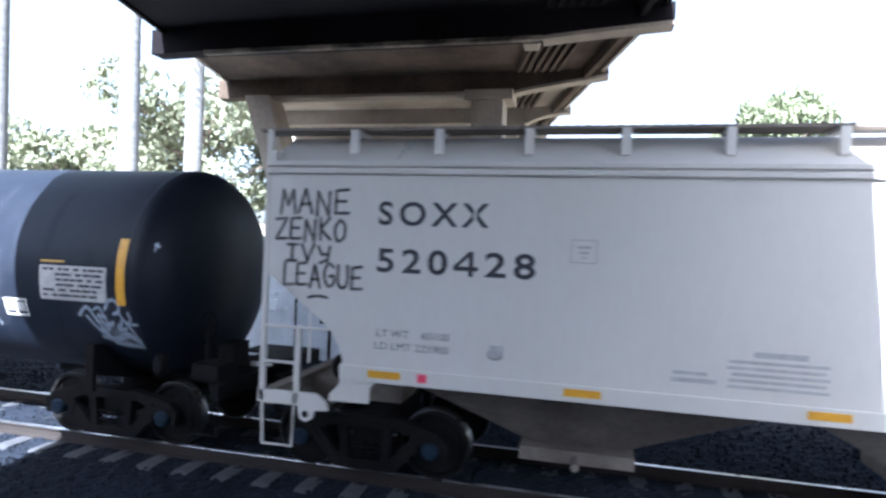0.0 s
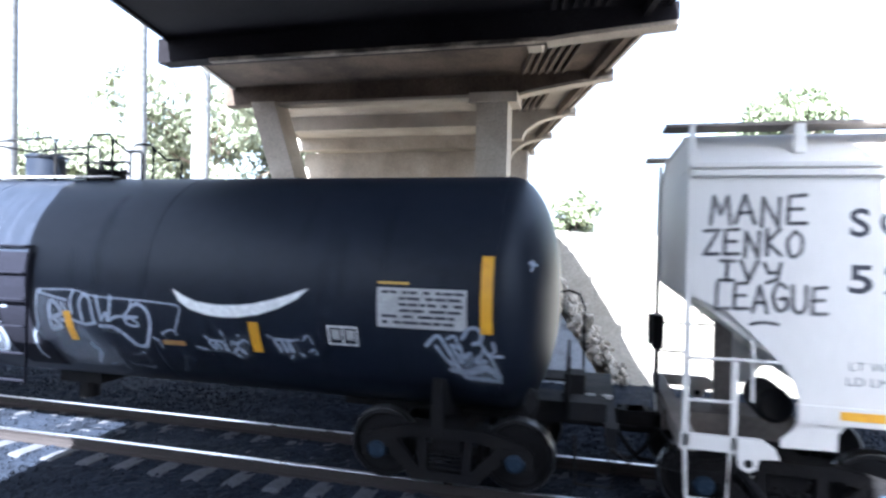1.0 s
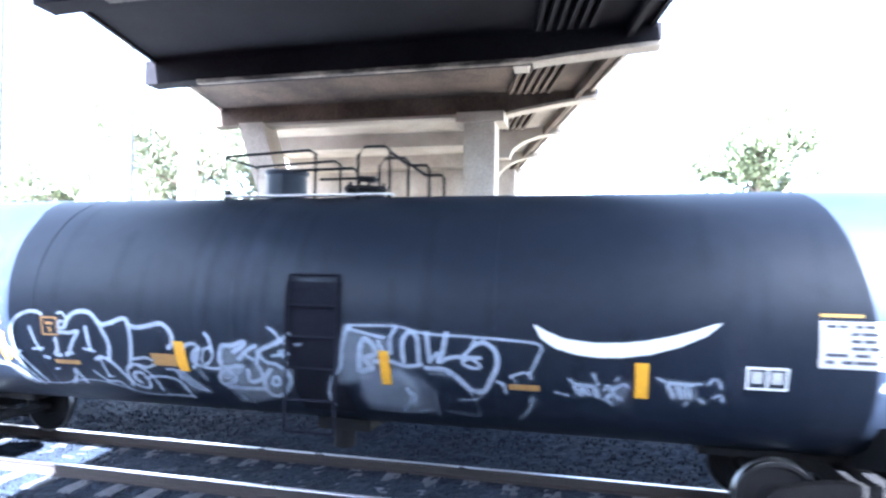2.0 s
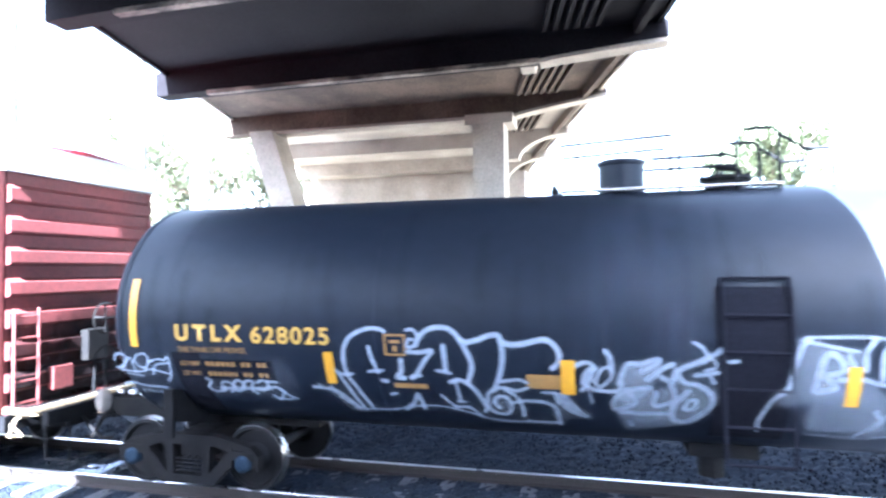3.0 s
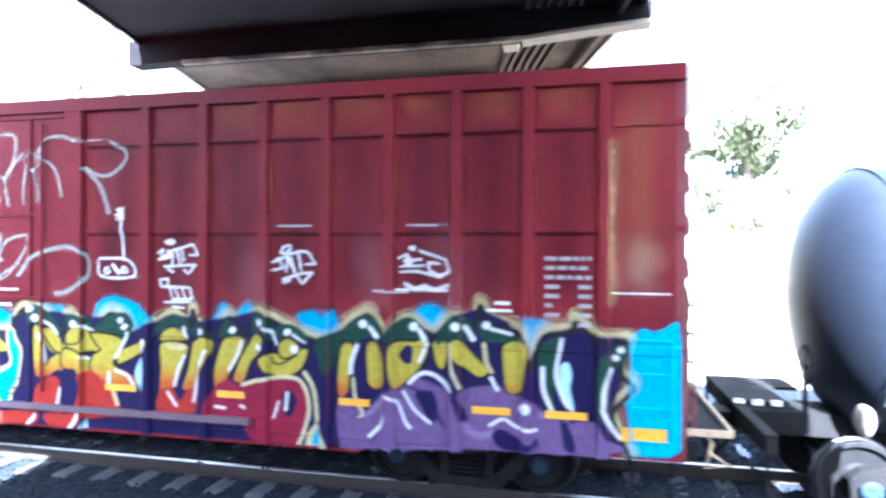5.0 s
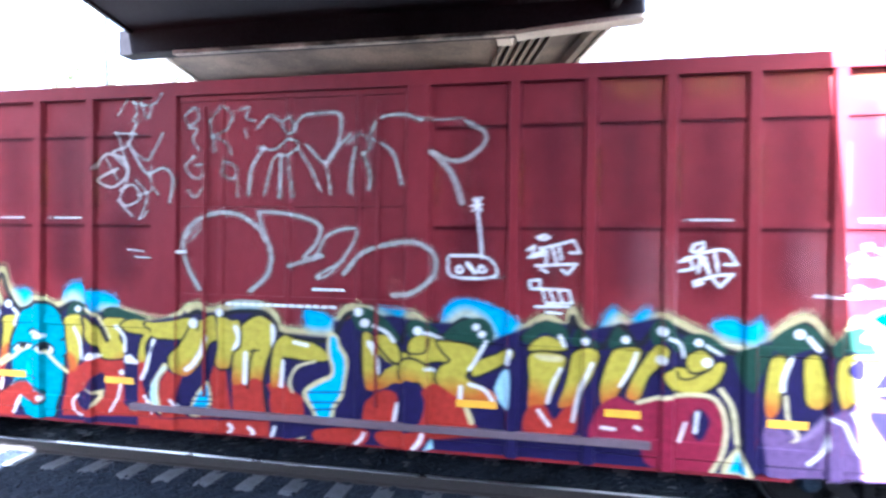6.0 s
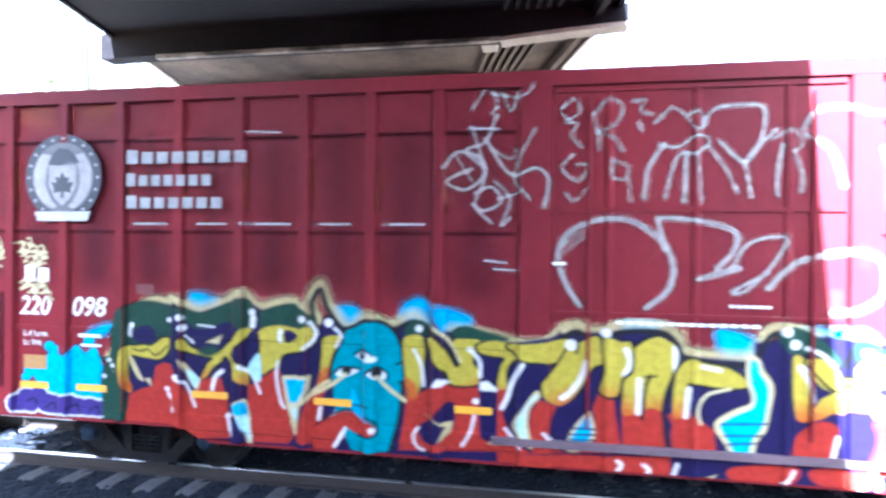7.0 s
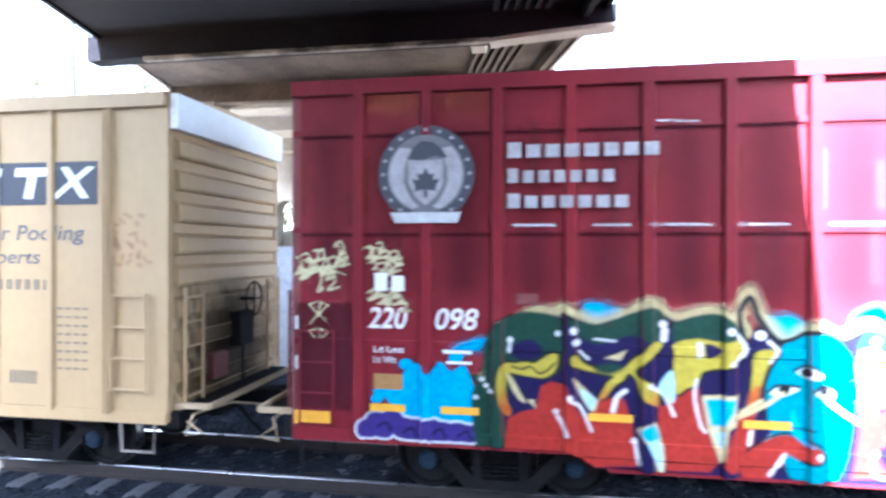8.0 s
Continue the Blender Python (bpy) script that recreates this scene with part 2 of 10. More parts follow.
bx = np.concatenate([np.arange(-60, -14, 1.2), np.arange(-14, 12, 0.07), np.arange(12, 60.1, 1.2)])
# bed carried on, unseen, behind the eye to keep bounced light low
by = np.concatenate([[-16.0, -6.0, 0.0, 1.0, 2.0, 3.0, 4.0, 5.0], np.arange(5.4, 12.0, 0.07), np.arange(12.2, 14.7, 0.3)])
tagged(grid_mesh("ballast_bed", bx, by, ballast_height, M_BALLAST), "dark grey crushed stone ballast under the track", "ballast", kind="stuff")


def ballast_stones():
    """Loose angular stones over the ballast, too many to count."""
    rng = np.random.RandomState(17)
    n = 16000
    x, y = rng.uniform(-13.5, 11.5, n), rng.uniform(5.5, 12.3, n)
    on_tie = (np.abs((x - 0.2 + 0.305) % 0.61 - 0.305) < 0.14) & (np.abs(y - TRACK_Y) < 1.28)
    on_rail = np.abs(np.abs(y - TRACK_Y) - 0.755) < 0.11
    keep = ~(on_tie & (rng.rand(n) > 0.06)) & ~on_rail
    x, y = x[keep], y[keep]
    r = rng.uniform(0.016, 0.038, len(x))
    z = ballast_height(x, y) + r * 0.35
    octa = np.array([(1, 0, 0), (0, 1, 0), (-1, 0, 0), (0, -1, 0), (0.2, 0.1, 0.8), (-0.1, 0.2, -0.8)], float)
    V = octa[None] * r[:, None, None] * rng.uniform(0.65, 1.3, (len(x), 6, 3))
    a = rng.uniform(0, math.tau, len(x))[:, None]
    V = np.stack([V[..., 0] * np.cos(a) - V[..., 1] * np.sin(a) + x[:, None], V[..., 0] * np.sin(a) + V[..., 1] * np.cos(a) + y[:, None], V[..., 2] + z[:, None]], -1)
    faces = np.array([(0, 1, 4), (1, 2, 4), (2, 3, 4), (3, 0, 4), (1, 0, 5), (2, 1, 5), (3, 2, 5), (0, 3, 5)])
    F = (np.arange(len(x))[:, None, None] * 6 + faces[None]).reshape(-1, 3)
    me = bpy.data.meshes.new("ballast_stones")
    me.from_pydata(V.reshape(-1, 3).tolist(), [], F.tolist())
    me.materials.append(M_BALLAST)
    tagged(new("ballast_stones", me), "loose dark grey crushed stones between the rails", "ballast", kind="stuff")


ballast_stones()


def rail(y, label):
    t = thing("rail", label, "rail", (0, y, 0), "running rails")
    bm = B()
    prism(bm, [(-0.07, -0.17), (0.07, -0.17), (0.07, -0.155), (0.012, -0.135), (0.012, -0.045), (0.036, -0.035), (0.036, -0.006), (-0.036, -0.006), (-0.036, -0.035), (-0.012, -0.045), (-0.012, -0.135), (-0.07, -0.155)], -120, 120, "x")
    part("web", bm, M_RAIL, t)
    bm = B()
    prism(bm, [(-0.034, -0.006), (0.034, -0.006), (0.030, 0.0), (-0.030, 0.0)], -120, 120, "x")
    part("running_surface", bm, M_RAILTOP, t, "polished steel running surface")


rail(TRACK_Y - 0.755, "rusty steel rail with a shiny polished head")
rail(TRACK_Y + 0.755, "rusty steel rail with a shiny polished head")

bm = B()
prism(bm, [(-1.3, -0.40), (1.3, -0.40), (1.3, -0.20), (1.22, -0.175), (0.5, -0.172), (0.3, -0.19), (-0.3, -0.19), (-0.5, -0.172), (-1.22, -0.175), (-1.3, -0.20)], -0.12, 0.12, "x")
finish(bm)
tie_mesh = bpy.data.meshes.new("railroad_tie")
bm.to_mesh(tie_mesh)
bm.free()
tie_mesh.materials.append(M_TIE)
for i in range(-48, 40):
    o = new("railroad_tie", tie_mesh)
    o.matrix_basis = pose(i * 0.61 + 0.2, TRACK_Y + random.uniform(-0.02, 0.02), random.uniform(-0.006, 0.004), 0, 0, random.uniform(-0.7, 0.7))
    tagged(o, "weathered grey concrete tie half sunk in ballast", "railroad tie", "ties under the rails")


# ---- overpass ----
def edge_right(y):
    return 1.14 - (0.262 if y > 12.1 else 0.1785) * (y - 12.1) if y > 2.8 else 2.80 - 0.155 * (y - 2.8)


def edge_left(y):
    return -9.75 - (0.25 if y > 12.1 else 0.24) * (y - 12.1) if y > 2.8 else -7.52 - 0.11 * (y - 2.8)


BEAMS = [-28.9 + 4.1 * k for k in range(18)]
Z_BEAM, Z_SLAB = EYE + 4.19, EYE + 4.70
bridge = thing("overpass", "old tan concrete road overpass with cross beams and curved brackets", "bridge", (0, 0, 0), kind="structure")


def deck():
    y0, y1 = -30.0, 43.5
    # shade under the two bays over and past the track is in their slab colours
    for a, b, m, label in ((y0, 2.8, M_CONC, "stained concrete deck slab"), (2.8, 12.1, M_SOOT_SHADE, "deck slab black with engine soot and painted shade"), (12.1, 16.2, M_CONC_STAIN_SHADE, "brown water-stained deck slab with shade in its colour"), (16.2, y1, M_CONC, "stained concrete deck slab")):
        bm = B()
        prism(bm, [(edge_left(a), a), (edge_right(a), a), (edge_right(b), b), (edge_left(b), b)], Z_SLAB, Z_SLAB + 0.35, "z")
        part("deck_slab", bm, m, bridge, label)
    for a, b in ((y0, 2.8), (2.8, 12.1), (12.1, y1)):
        for f, s in ((edge_right, 1), (edge_left, -1)):
            bm = B()
            prism(bm, [(f(a), a), (f(a) + 0.10 * s, a), (f(b) + 0.10 * s, b), (f(b), b)], Z_SLAB - 0.06, Z_SLAB + 0.55, "z")
            part("kerb_beam", bm, M_SOOT_SHADE if a == 2.8 else M_CONC, bridge, "edge beam of the deck")
    # short ribs under the overhang of each bay
    for a in BEAMS[9:16]:
        b = a + 4.1
        for k in range(6):
            bm = B()
            o = 1.15 + 0.20 * k
            ya, yb = a + 0.4, b - 0.6
            prism(bm, [(edge_right(ya) - o - 0.04, ya), (edge_right(ya) - o + 0.04, ya), (edge_right(yb) - o + 0.04, yb), (edge_right(yb) - o - 0.04, yb)], Z_SLAB - 0.15, Z_SLAB + 0.01, "z")
            part("overhang_rib", bm, M_SOOT_SHADE if a < 12 else M_CONC_STAIN_SHADE, bridge)
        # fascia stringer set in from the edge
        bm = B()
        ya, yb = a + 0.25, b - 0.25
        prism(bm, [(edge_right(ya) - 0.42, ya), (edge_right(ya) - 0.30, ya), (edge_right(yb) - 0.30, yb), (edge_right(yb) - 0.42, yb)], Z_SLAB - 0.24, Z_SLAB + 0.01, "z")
        part("fascia_stringer", bm, M_SOOT_SHADE if a < 12 else M_CONC_STAIN_SHADE, bridge)


def cross_beam(y):
    seen = y > 8
    xr, xl = edge_right(y) + (0.28 if seen else 0.0), edge_left(y) - (0.30 if seen else 0.0)
    deep = y > 18  # past the pier the brackets spring lower, as arches
    root = xr - (1.75 if deep else 2.45)
    low = Z_BEAM - (0.12 * (y - 16.2) ** 0.85 if deep else 0.0)
    low = max(low, Z_BEAM - 1.9)
    n = 12
    rise = Z_SLAB - (0.32 if y < 13 else 0.12) - low
    if deep:
        curve = [(root + (xr - root) * (1 - math.cos(i / n * math.pi / 2)), low + rise * math.sin(i / n * math.pi / 2)) for i in range(n + 1)]
    else:
        curve = [(root + (xr - root) * i / n, low + rise * (i / n) ** 0.8) for i in range(n + 1)]
    under = [(xl, Z_BEAM - 0.03), (xl + 1.4, Z_BEAM), (root - 0.5, Z_BEAM)] + ([(root - 0.45, low)] if deep else []) + curve
    # shade on the beam faces is put into their darker concrete
    face = M_SOOT_SHADE if 2 < y < 13 else M_CONC_STAIN_SHADE if y < 17 else M_CONC
    bm = B()
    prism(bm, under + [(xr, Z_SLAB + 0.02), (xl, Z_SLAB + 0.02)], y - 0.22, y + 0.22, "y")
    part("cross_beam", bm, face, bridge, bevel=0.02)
    # paler flange that follows the beam's underside and turns up along the bracket
    start = 2 if deep else 1
    turn = len(under) - len(curve)
    # bounce light from the ground is put into the flange's paler colour
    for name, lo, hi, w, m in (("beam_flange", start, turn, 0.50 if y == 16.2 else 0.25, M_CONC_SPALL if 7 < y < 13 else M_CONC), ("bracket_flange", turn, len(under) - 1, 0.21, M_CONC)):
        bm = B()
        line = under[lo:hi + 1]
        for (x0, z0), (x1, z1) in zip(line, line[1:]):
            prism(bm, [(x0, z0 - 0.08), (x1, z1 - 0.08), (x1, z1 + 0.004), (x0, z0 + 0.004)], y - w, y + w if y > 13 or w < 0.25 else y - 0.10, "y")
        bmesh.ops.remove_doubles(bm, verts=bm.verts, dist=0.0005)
        part(name, bm, m, bridge, "spalled concrete flange under the beam, bounce light in its colour")
    # hanger block near the bracket root
    bm = B()
    prism(bm, [(root - 0.55, Z_SLAB), (root - 0.05, Z_SLAB), (root - 0.15, Z_BEAM + 0.02), (root - 0.45, Z_BEAM + 0.02)], y + 0.3, y + 0.75, "y")
    part("bearing_block", bm, M_CONC, bridge, bevel=0.02)


def pier():
    y = 16.2
    bm = B()
    box(bm, -3.2, -2.35, y - 0.42, y + 0.42, -0.5, Z_BEAM)
    part("column", bm, M_CONC, bridge, bevel=0.03)
    bm = B()
    box(bm, -3.4, -2.1, y - 0.48, y + 0.48, Z_BEAM - 0.28, Z_BEAM - 0.003)
    part("column_capital", bm, M_CONC, bridge, bevel=0.03)
    bm = B()
    prism(bm, [(-10.05, Z_BEAM), (-9.28, Z_BEAM), (-6.75, -0.5), (-7.5, -0.5)], y - 0.42, y + 0.42, "y")
    part("raked_column", bm, M_CONC, bridge, "leaning concrete column", bevel=0.03)


def arched_wall(y, x0, x1, arches, sill, spring, rad, top, thick):
    """A pier wall pierced by round-headed openings, built of piers and spandrels."""
    xs = x0
    spans = []
    for c in arches:
        spans.append((xs, c - rad))
        xs = c + rad
    spans.append((xs, x1))
    for a, b in spans:
        bm = B()
        box(bm, a, b, y, y + thick, -0.5, top)
        part("pier_shaft", bm, M_CONC, bridge)
    for c in arches:
        n = 12
        arc = [(c + rad * math.cos(math.pi * i / n), spring + rad * math.sin(math.pi * i / n)) for i in range(n + 1)]
        bm = B()
        for i in range(n):
            a, b = arc[i], arc[i + 1]
            prism(bm, [a, (a[0], top), (b[0], top), b], y + 0.002, y + thick - 0.002, "y")
        part("arch_spandrel", bm, M_CONC, bridge)
        bm = B()
        box(bm, c - rad, c + rad, y + 0.002, y + thick - 0.002, -0.5, sill)
        part("arch_sill", bm, M_CONC, bridge)


deck()
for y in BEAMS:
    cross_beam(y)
pier()
arched_wall(24.9, -13.0, -2.85, (-11.2, -7.35, -3.6), 3.0, 4.75, 0.42, Z_BEAM - 0.06, 0.8)


def berm_wall():
    """Rough pale slope paving up to the columns, its end running down to the ground."""
    t = thing("slope_paving", "rough pale grey concrete slope paving with broken patches behind the track", "embankment", (0, 14.0, 0), kind="structure")
    rng = np.random.RandomState(8)
    nu, nv = 220, 56
    coarse = rng.normal(0, 1, (nv // 4 + 2, nu // 4 + 2)).repeat(4, 0).repeat(4, 1)[:nv + 1, :nu + 1]
    fine = rng.normal(0, 1, (nv + 1, nu + 1))
    bm = B()
    rows = []
    for j in range(nv + 1):
        v = j / nv
        end = 0.75 - 2.45 * v ** 0.9
        row = []
        for i in range(nu + 1):
            u = 1 - (1 - i / nu) ** 0.8
            push = 0.012 * coarse[j, i] + 0.012 * fine[j, i]
            row.append(bm.verts.new((-16 + (end + 16) * u, 1.25 * v + push, -0.6 + 3.65 * v + 0.4 * push)))
        rows.append(row)
    back = [bm.verts.new((v.co.x, 3.2, 3.08 + 0.02 * (k % 3))) for k, v in enumerate(rows[-1])]
    rows.append(back)
    for p, q in zip(rows, rows[1:]):
        for i in range(nu):
            bm.faces.new((p[i], p[i + 1], q[i + 1], q[i]))
    part("paving", bm, M_CONC_GREY, t, smooth=True)


berm_wall()


# plain wall added out of view behind the eye to block sky fill light
bm = B()
box(bm, -70, 70, -14.5, -13.9, -0.6, 6.5)
tagged(part("added_wall_south", bm, M_CONC), "plain concrete wall, unseen, added behind the viewer", "wall", kind="structure")
# ---- running gear shared by all cars ----
WHEEL_R = 0.457
WHEELSETS = []  # (wheelset, place in its truck)


def wheelset(parent, x):
    bm = B()

    def dye(index, before):
        for f in list(bm.faces)[before:]:
            f.material_index = index

    for s in (-1, 1):
        prof = [(0.70, 0.0), (0.70, 0.16), (0.66, 0.18), (0.675, 0.37), (0.69, 0.40), (0.69, 0.44), (0.69, WHEEL_R - 0.004), (0.805, WHEEL_R - 0.008), (0.81, 0.40), (0.75, 0.37), (0.74, 0.20), (0.80, 0.16), (0.82, 0.12), (0.82, 0.0)]
        revolve(bm, [(a * s, r) for a, r in prof], 32, "y")
    tube(bm, [(0, -1.0, 0), (0, 1.0, 0)], 0.075, 12)
    n = len(bm.faces)
    for s in (-1, 1):
        revolve(bm, [(0.688 * s, WHEEL_R - 0.006), (0.686 * s, WHEEL_R + 0.022), (0.70 * s, WHEEL_R + 0.022), (0.722 * s, WHEEL_R), (0.803 * s, WHEEL_R - 0.003), (0.806 * s, WHEEL_R - 0.02)], 32, "y")
    dye(1, n)
    n = len(bm.faces)
    for s in (-1, 1):
        revolve(bm, [(0.98 * s, 0.0), (0.98 * s, 0.115), (1.10 * s, 0.115), (1.13 * s, 0.085), (1.13 * s, 0.0)], 16, "y")
        for k in range(3):
            a = k * math.tau / 3
            tube(bm, [(0.055 * math.cos(a), 1.13 * s, 0.055 * math.sin(a)), (0.055 * math.cos(a), 1.15 * s, 0.055 * math.sin(a))], 0.018, 6)
    dye(2, n)
    ob = part("wheelset", bm, M_WHEEL, parent, "steel wheels with shiny treads and blue bearing caps", smooth=True, at=(x, 0, WHEEL_R))
    ob.data.materials.append(M_TREAD)
    ob.data.materials.append(M_CAP)
    WHEELSETS.append((ob, (x, 0, WHEEL_R)))


def truck(car, x):
    bm = B()
    box(bm, -0.2, 0.2, -0.95, 0.95, 0.42, 0.78)
    box(bm, -0.85, 0.85, -0.12, 0.12, 0.45, 0.55)
    t = part("truck", bm, M_TRUCK, car, "dusty three-piece freight truck", bevel=0.02, at=(x, 0, 0))
    for s in (-1, 1):
        bm = B()
        y0, y1 = (0.93, 1.07)
        if s < 0:
            y0, y1 = -y1, -y0
        # top chord, bottom chord, bolster columns, pedestals
        prism(bm, [(-1.08, 0.60), (-0.98, 0.68), (-0.45, 0.80), (0.45, 0.80), (0.98, 0.68), (1.08, 0.60), (1.08, 0.50), (0.95, 0.50), (0.45, 0.66), (-0.45, 0.66), (-0.95, 0.50), (-1.08, 0.50)], y0, y1)
        prism(bm, [(-0.74, 0.46), (-0.62, 0.56), (-0.30, 0.24), (0.30, 0.24), (0.62, 0.56), (0.74, 0.46), (0.42, 0.12), (-0.42, 0.12)], y0 + 0.005, y1 - 0.005)
        for c in (-1, 1):
            prism(bm, [(c * 0.22, 0.22), (c * 0.33, 0.22), (c * 0.36, 0.68), (c * 0.25, 0.68)], y0 + 0.01, y1 - 0.01)
            prism(bm, [(c * 0.72, 0.66), (c * 0.72, 0.40), (c * 0.66, 0.36), (c * 0.60, 0.56)], y0 - 0.01, y1 + 0.01)
            prism(bm, [(c * 1.03, 0.64), (c * 1.03, 0.36), (c * 1.10, 0.36), (c * 1.12, 0.56)], y0 - 0.01, y1 + 0.01)
            box(bm, *sorted((c * 0.72, c * 1.03)), y0 - 0.02, y1 + 0.02, 0.50, 0.62)
        part("side_frame", bm, M_TRUCK, t, "cast steel side frame", bevel=0.012)
        for k in range(4):
            bm = B()
            cx = -0.165 + 0.11 * k
            coil = [(cx + 0.045 * math.cos(a * 0.9), s * 1.0 + 0.045 * math.sin(a * 0.9), 0.25 + 0.008 * a) for a in range(0, 30)]
            tube(bm, coil, 0.014, 5)
            part("spring", bm, M_BLACK, t)
        for c in (-1, 1):
            bm = B()
            box(bm, *sorted((c * 0.36, c * 0.44)), *sorted((s * 0.70, s * 0.82)), 0.30, 0.62)
            part("brake_shoe", bm, M_BLACK, t)
    for c in (-1, 1):
        wheelset(t, c * 0.89)
    return t


def coupler(car, x, s, rod=None):
    """Draft gear, coupler head and air hose at one end; s: the way it points."""
    bm = B()
    box(bm, *sorted((x - s * 0.25, x + s * 0.35)), -0.09, 0.09, 0.78, 0.95)
    prism(bm, [(x + s * 0.30, -0.16), (x + s * 0.62, -0.17), (x + s * 0.66, -0.05), (x + s * 0.55, 0.02), (x + s * 0.62, 0.14), (x + s * 0.45, 0.18), (x + s * 0.30, 0.12)], 0.72, 1.0, "z")
    part("coupler", bm, M_TRUCK, car, "rusty knuckle coupler", bevel=0.015)
    bm = B()
    tube(bm, [(x - s * 0.05, -0.35, 0.85), (x + s * 0.15, -0.36, 0.80), (x + s * 0.30, -0.33, 0.58), (x + s * 0.45, -0.28, 0.42), (x + s * 0.62, -0.22, 0.40)], 0.028, 8)
    part("air_hose", bm, M_BLACK, car, "hanging air hose")
    bm = B()
    tube(bm, [(x + s * 0.10, -1.45, 0.98), (x + s * 0.16, -0.6, 0.92), (x + s * 0.42, -0.2, 0.80)], 0.016, 6)
    tube(bm, [(x + s * 0.10, -1.45, 0.98), (x + s * 0.02, -1.50, 0.72), (x + s * 0.26, -1.50, 0.76), (x + s * 0.05, -1.5, 0.90)], 0.02, 6)
    part("uncoupling_lever", bm, rod or M_TRUCK, car, "bent uncoupling rod")


def ladder(car, name, x0, x1, z0, z1, n, y, material, label="", rail_r=0.022):
    bm = B()
    tube(bm, [(x0, y, z0), (x0, y, z1)], rail_r, 6)
    lad = part(name, bm, material, car, label)
    bm = B()
    tube(bm, [(x1, y, z0), (x1, y, z1)], rail_r, 6)
    part("stile", bm, material, lad)
    for i in range(n):
        z = z0 + 0.04 + (z1 - z0 - 0.08) * i / max(1, n - 1)
        bm = B()
        tube(bm, [(x0, y, z), (x1, y, z)], rail_r * 0.8, 6)
        part("rung", bm, material, lad)


# ---- paint films: strokes on a canvas, laid over a car's side ----
class Canvas:
    def __init__(self, u0, u1, v0, v1, step):
        self.u = np.arange(u0, u1 + step / 2, step)
        self.v = np.arange(v0, v1 + step / 2, step)
        self.step = step
        self.rgb = np.zeros((len(self.v), len(self.u), 3))
        self.a = np.zeros((len(self.v), len(self.u)))

    def window(self, pts, pad):
        p = np.asarray(pts, float)
        i0, i1 = np.searchsorted(self.u, [p[:, 0].min() - pad, p[:, 0].max() + pad])
        j0, j1 = np.searchsorted(self.v, [p[:, 1].min() - pad, p[:, 1].max() + pad])
        U, V = np.meshgrid(self.u[i0:i1], self.v[j0:j1])
        return slice(j0, j1), slice(i0, i1), U, V

    def lay(self, js, iss, cover, color):
        c = np.asarray(color, float)
        a0 = self.a[js, iss]
        out = cover + a0 * (1 - cover)
        w = (cover / np.maximum(out, 1e-6))[..., None]
        self.rgb[js, iss] = self.rgb[js, iss] * (1 - w) + c * w
        self.a[js, iss] = out

    def distance(self, pts, U, V):
        p = np.asarray(pts, float)
        best = np.full(U.shape, 1e9)
        for a, b in zip(p[:-1], p[1:]):
            d = b - a
            L = max(float(d @ d), 1e-9)
            t = np.clip(((U - a[0]) * d[0] + (V - a[1]) * d[1]) / L, 0, 1)
            best = np.minimum(best, np.hypot(U - a[0] - t * d[0], V - a[1] - t * d[1]))
        return best

    def shade(self, U, V, fade):
        """Colours blended by height, with a sprayed wavy border."""
        hs, cs = [f[0] for f in fade], np.array([f[1] for f in fade])
        wob = 0.05 * np.sin(U * 5.1) + 0.03 * np.sin(U * 13.0 + 1)
        return np.stack([np.interp(V + wob, hs, cs[:, k]) for k in range(3)], -1)

    def stroke(self, pts, width, color, soft=0.02, cover=1.0, smooth=True, fade=None):
        pts = spline(pts) if smooth and len(pts) > 2 else pts
        js, iss, U, V = self.window(pts, width + soft * 2)
        if U.size:
            d = self.distance(pts, U, V)
            color = self.shade(U, V, fade) if fade else color
            self.lay(js, iss, cover * np.clip((width / 2 + soft / 2 - d) / soft, 0, 1), color)

    def fill(self, pts, color, soft=0.02, cover=1.0, smooth=False, fade=None):
        """A filled outline; fade: [(height, colour), ...] blends colours up the shape."""
        pts = list(pts) + [pts[0]]
        if smooth:
            pts = spline(pts, closed=True)
        js, iss, U, V = self.window(pts, soft * 2)
        if not U.size:
            return
        p = np.asarray(pts, float)
        inside = np.zeros(U.shape, bool)
        for a, b in zip(p[:-1], p[1:]):
            if a[1] != b[1]:
                cross = ((a[1] > V) != (b[1] > V)) & (U < (b[0] - a[0]) * (V - a[1]) / (b[1] - a[1]) + a[0])
                inside ^= cross
        d = self.distance(pts, U, V) * np.where(inside, 1, -1)
        color = self.shade(U, V, fade) if fade else color
        self.lay(js, iss, cover * np.clip(d / soft + 0.5, 0, 1), color)

    def film(self, name, parent, drape, label="", wear=0.0):
        """The painted cells as a thin film; drape(U, V) gives the y of the surface under it."""
        U, V = np.meshgrid(self.u, self.v)
        if wear:
            n = np.sin(U * 23.1 + 3 * np.sin(V * 17)) * np.sin(V * 29.7 + 2 * np.sin(U * 11))
            self.a *= 1 - wear * (0.5 + 0.5 * n)
        P = np.stack([U, drape(U, V), V], -1).reshape(-1, 3)
        nx = len(self.u)
        j, i = np.nonzero((self.a[:-1, :-1] + self.a[1:, :-1] + self.a[:-1, 1:] + self.a[1:, 1:]) > 0.04)
        k = j * nx + i
        q = np.stack([k, k + 1, k + 1 + nx, k + nx], -1)
        used, inv = np.unique(q, return_inverse=True)
        me = bpy.data.meshes.new(name)
        me.from_pydata(P[used].tolist(), [], inv.reshape(-1, 4).tolist())
        at = me.color_attributes.new("paint", "FLOAT_COLOR", "POINT")
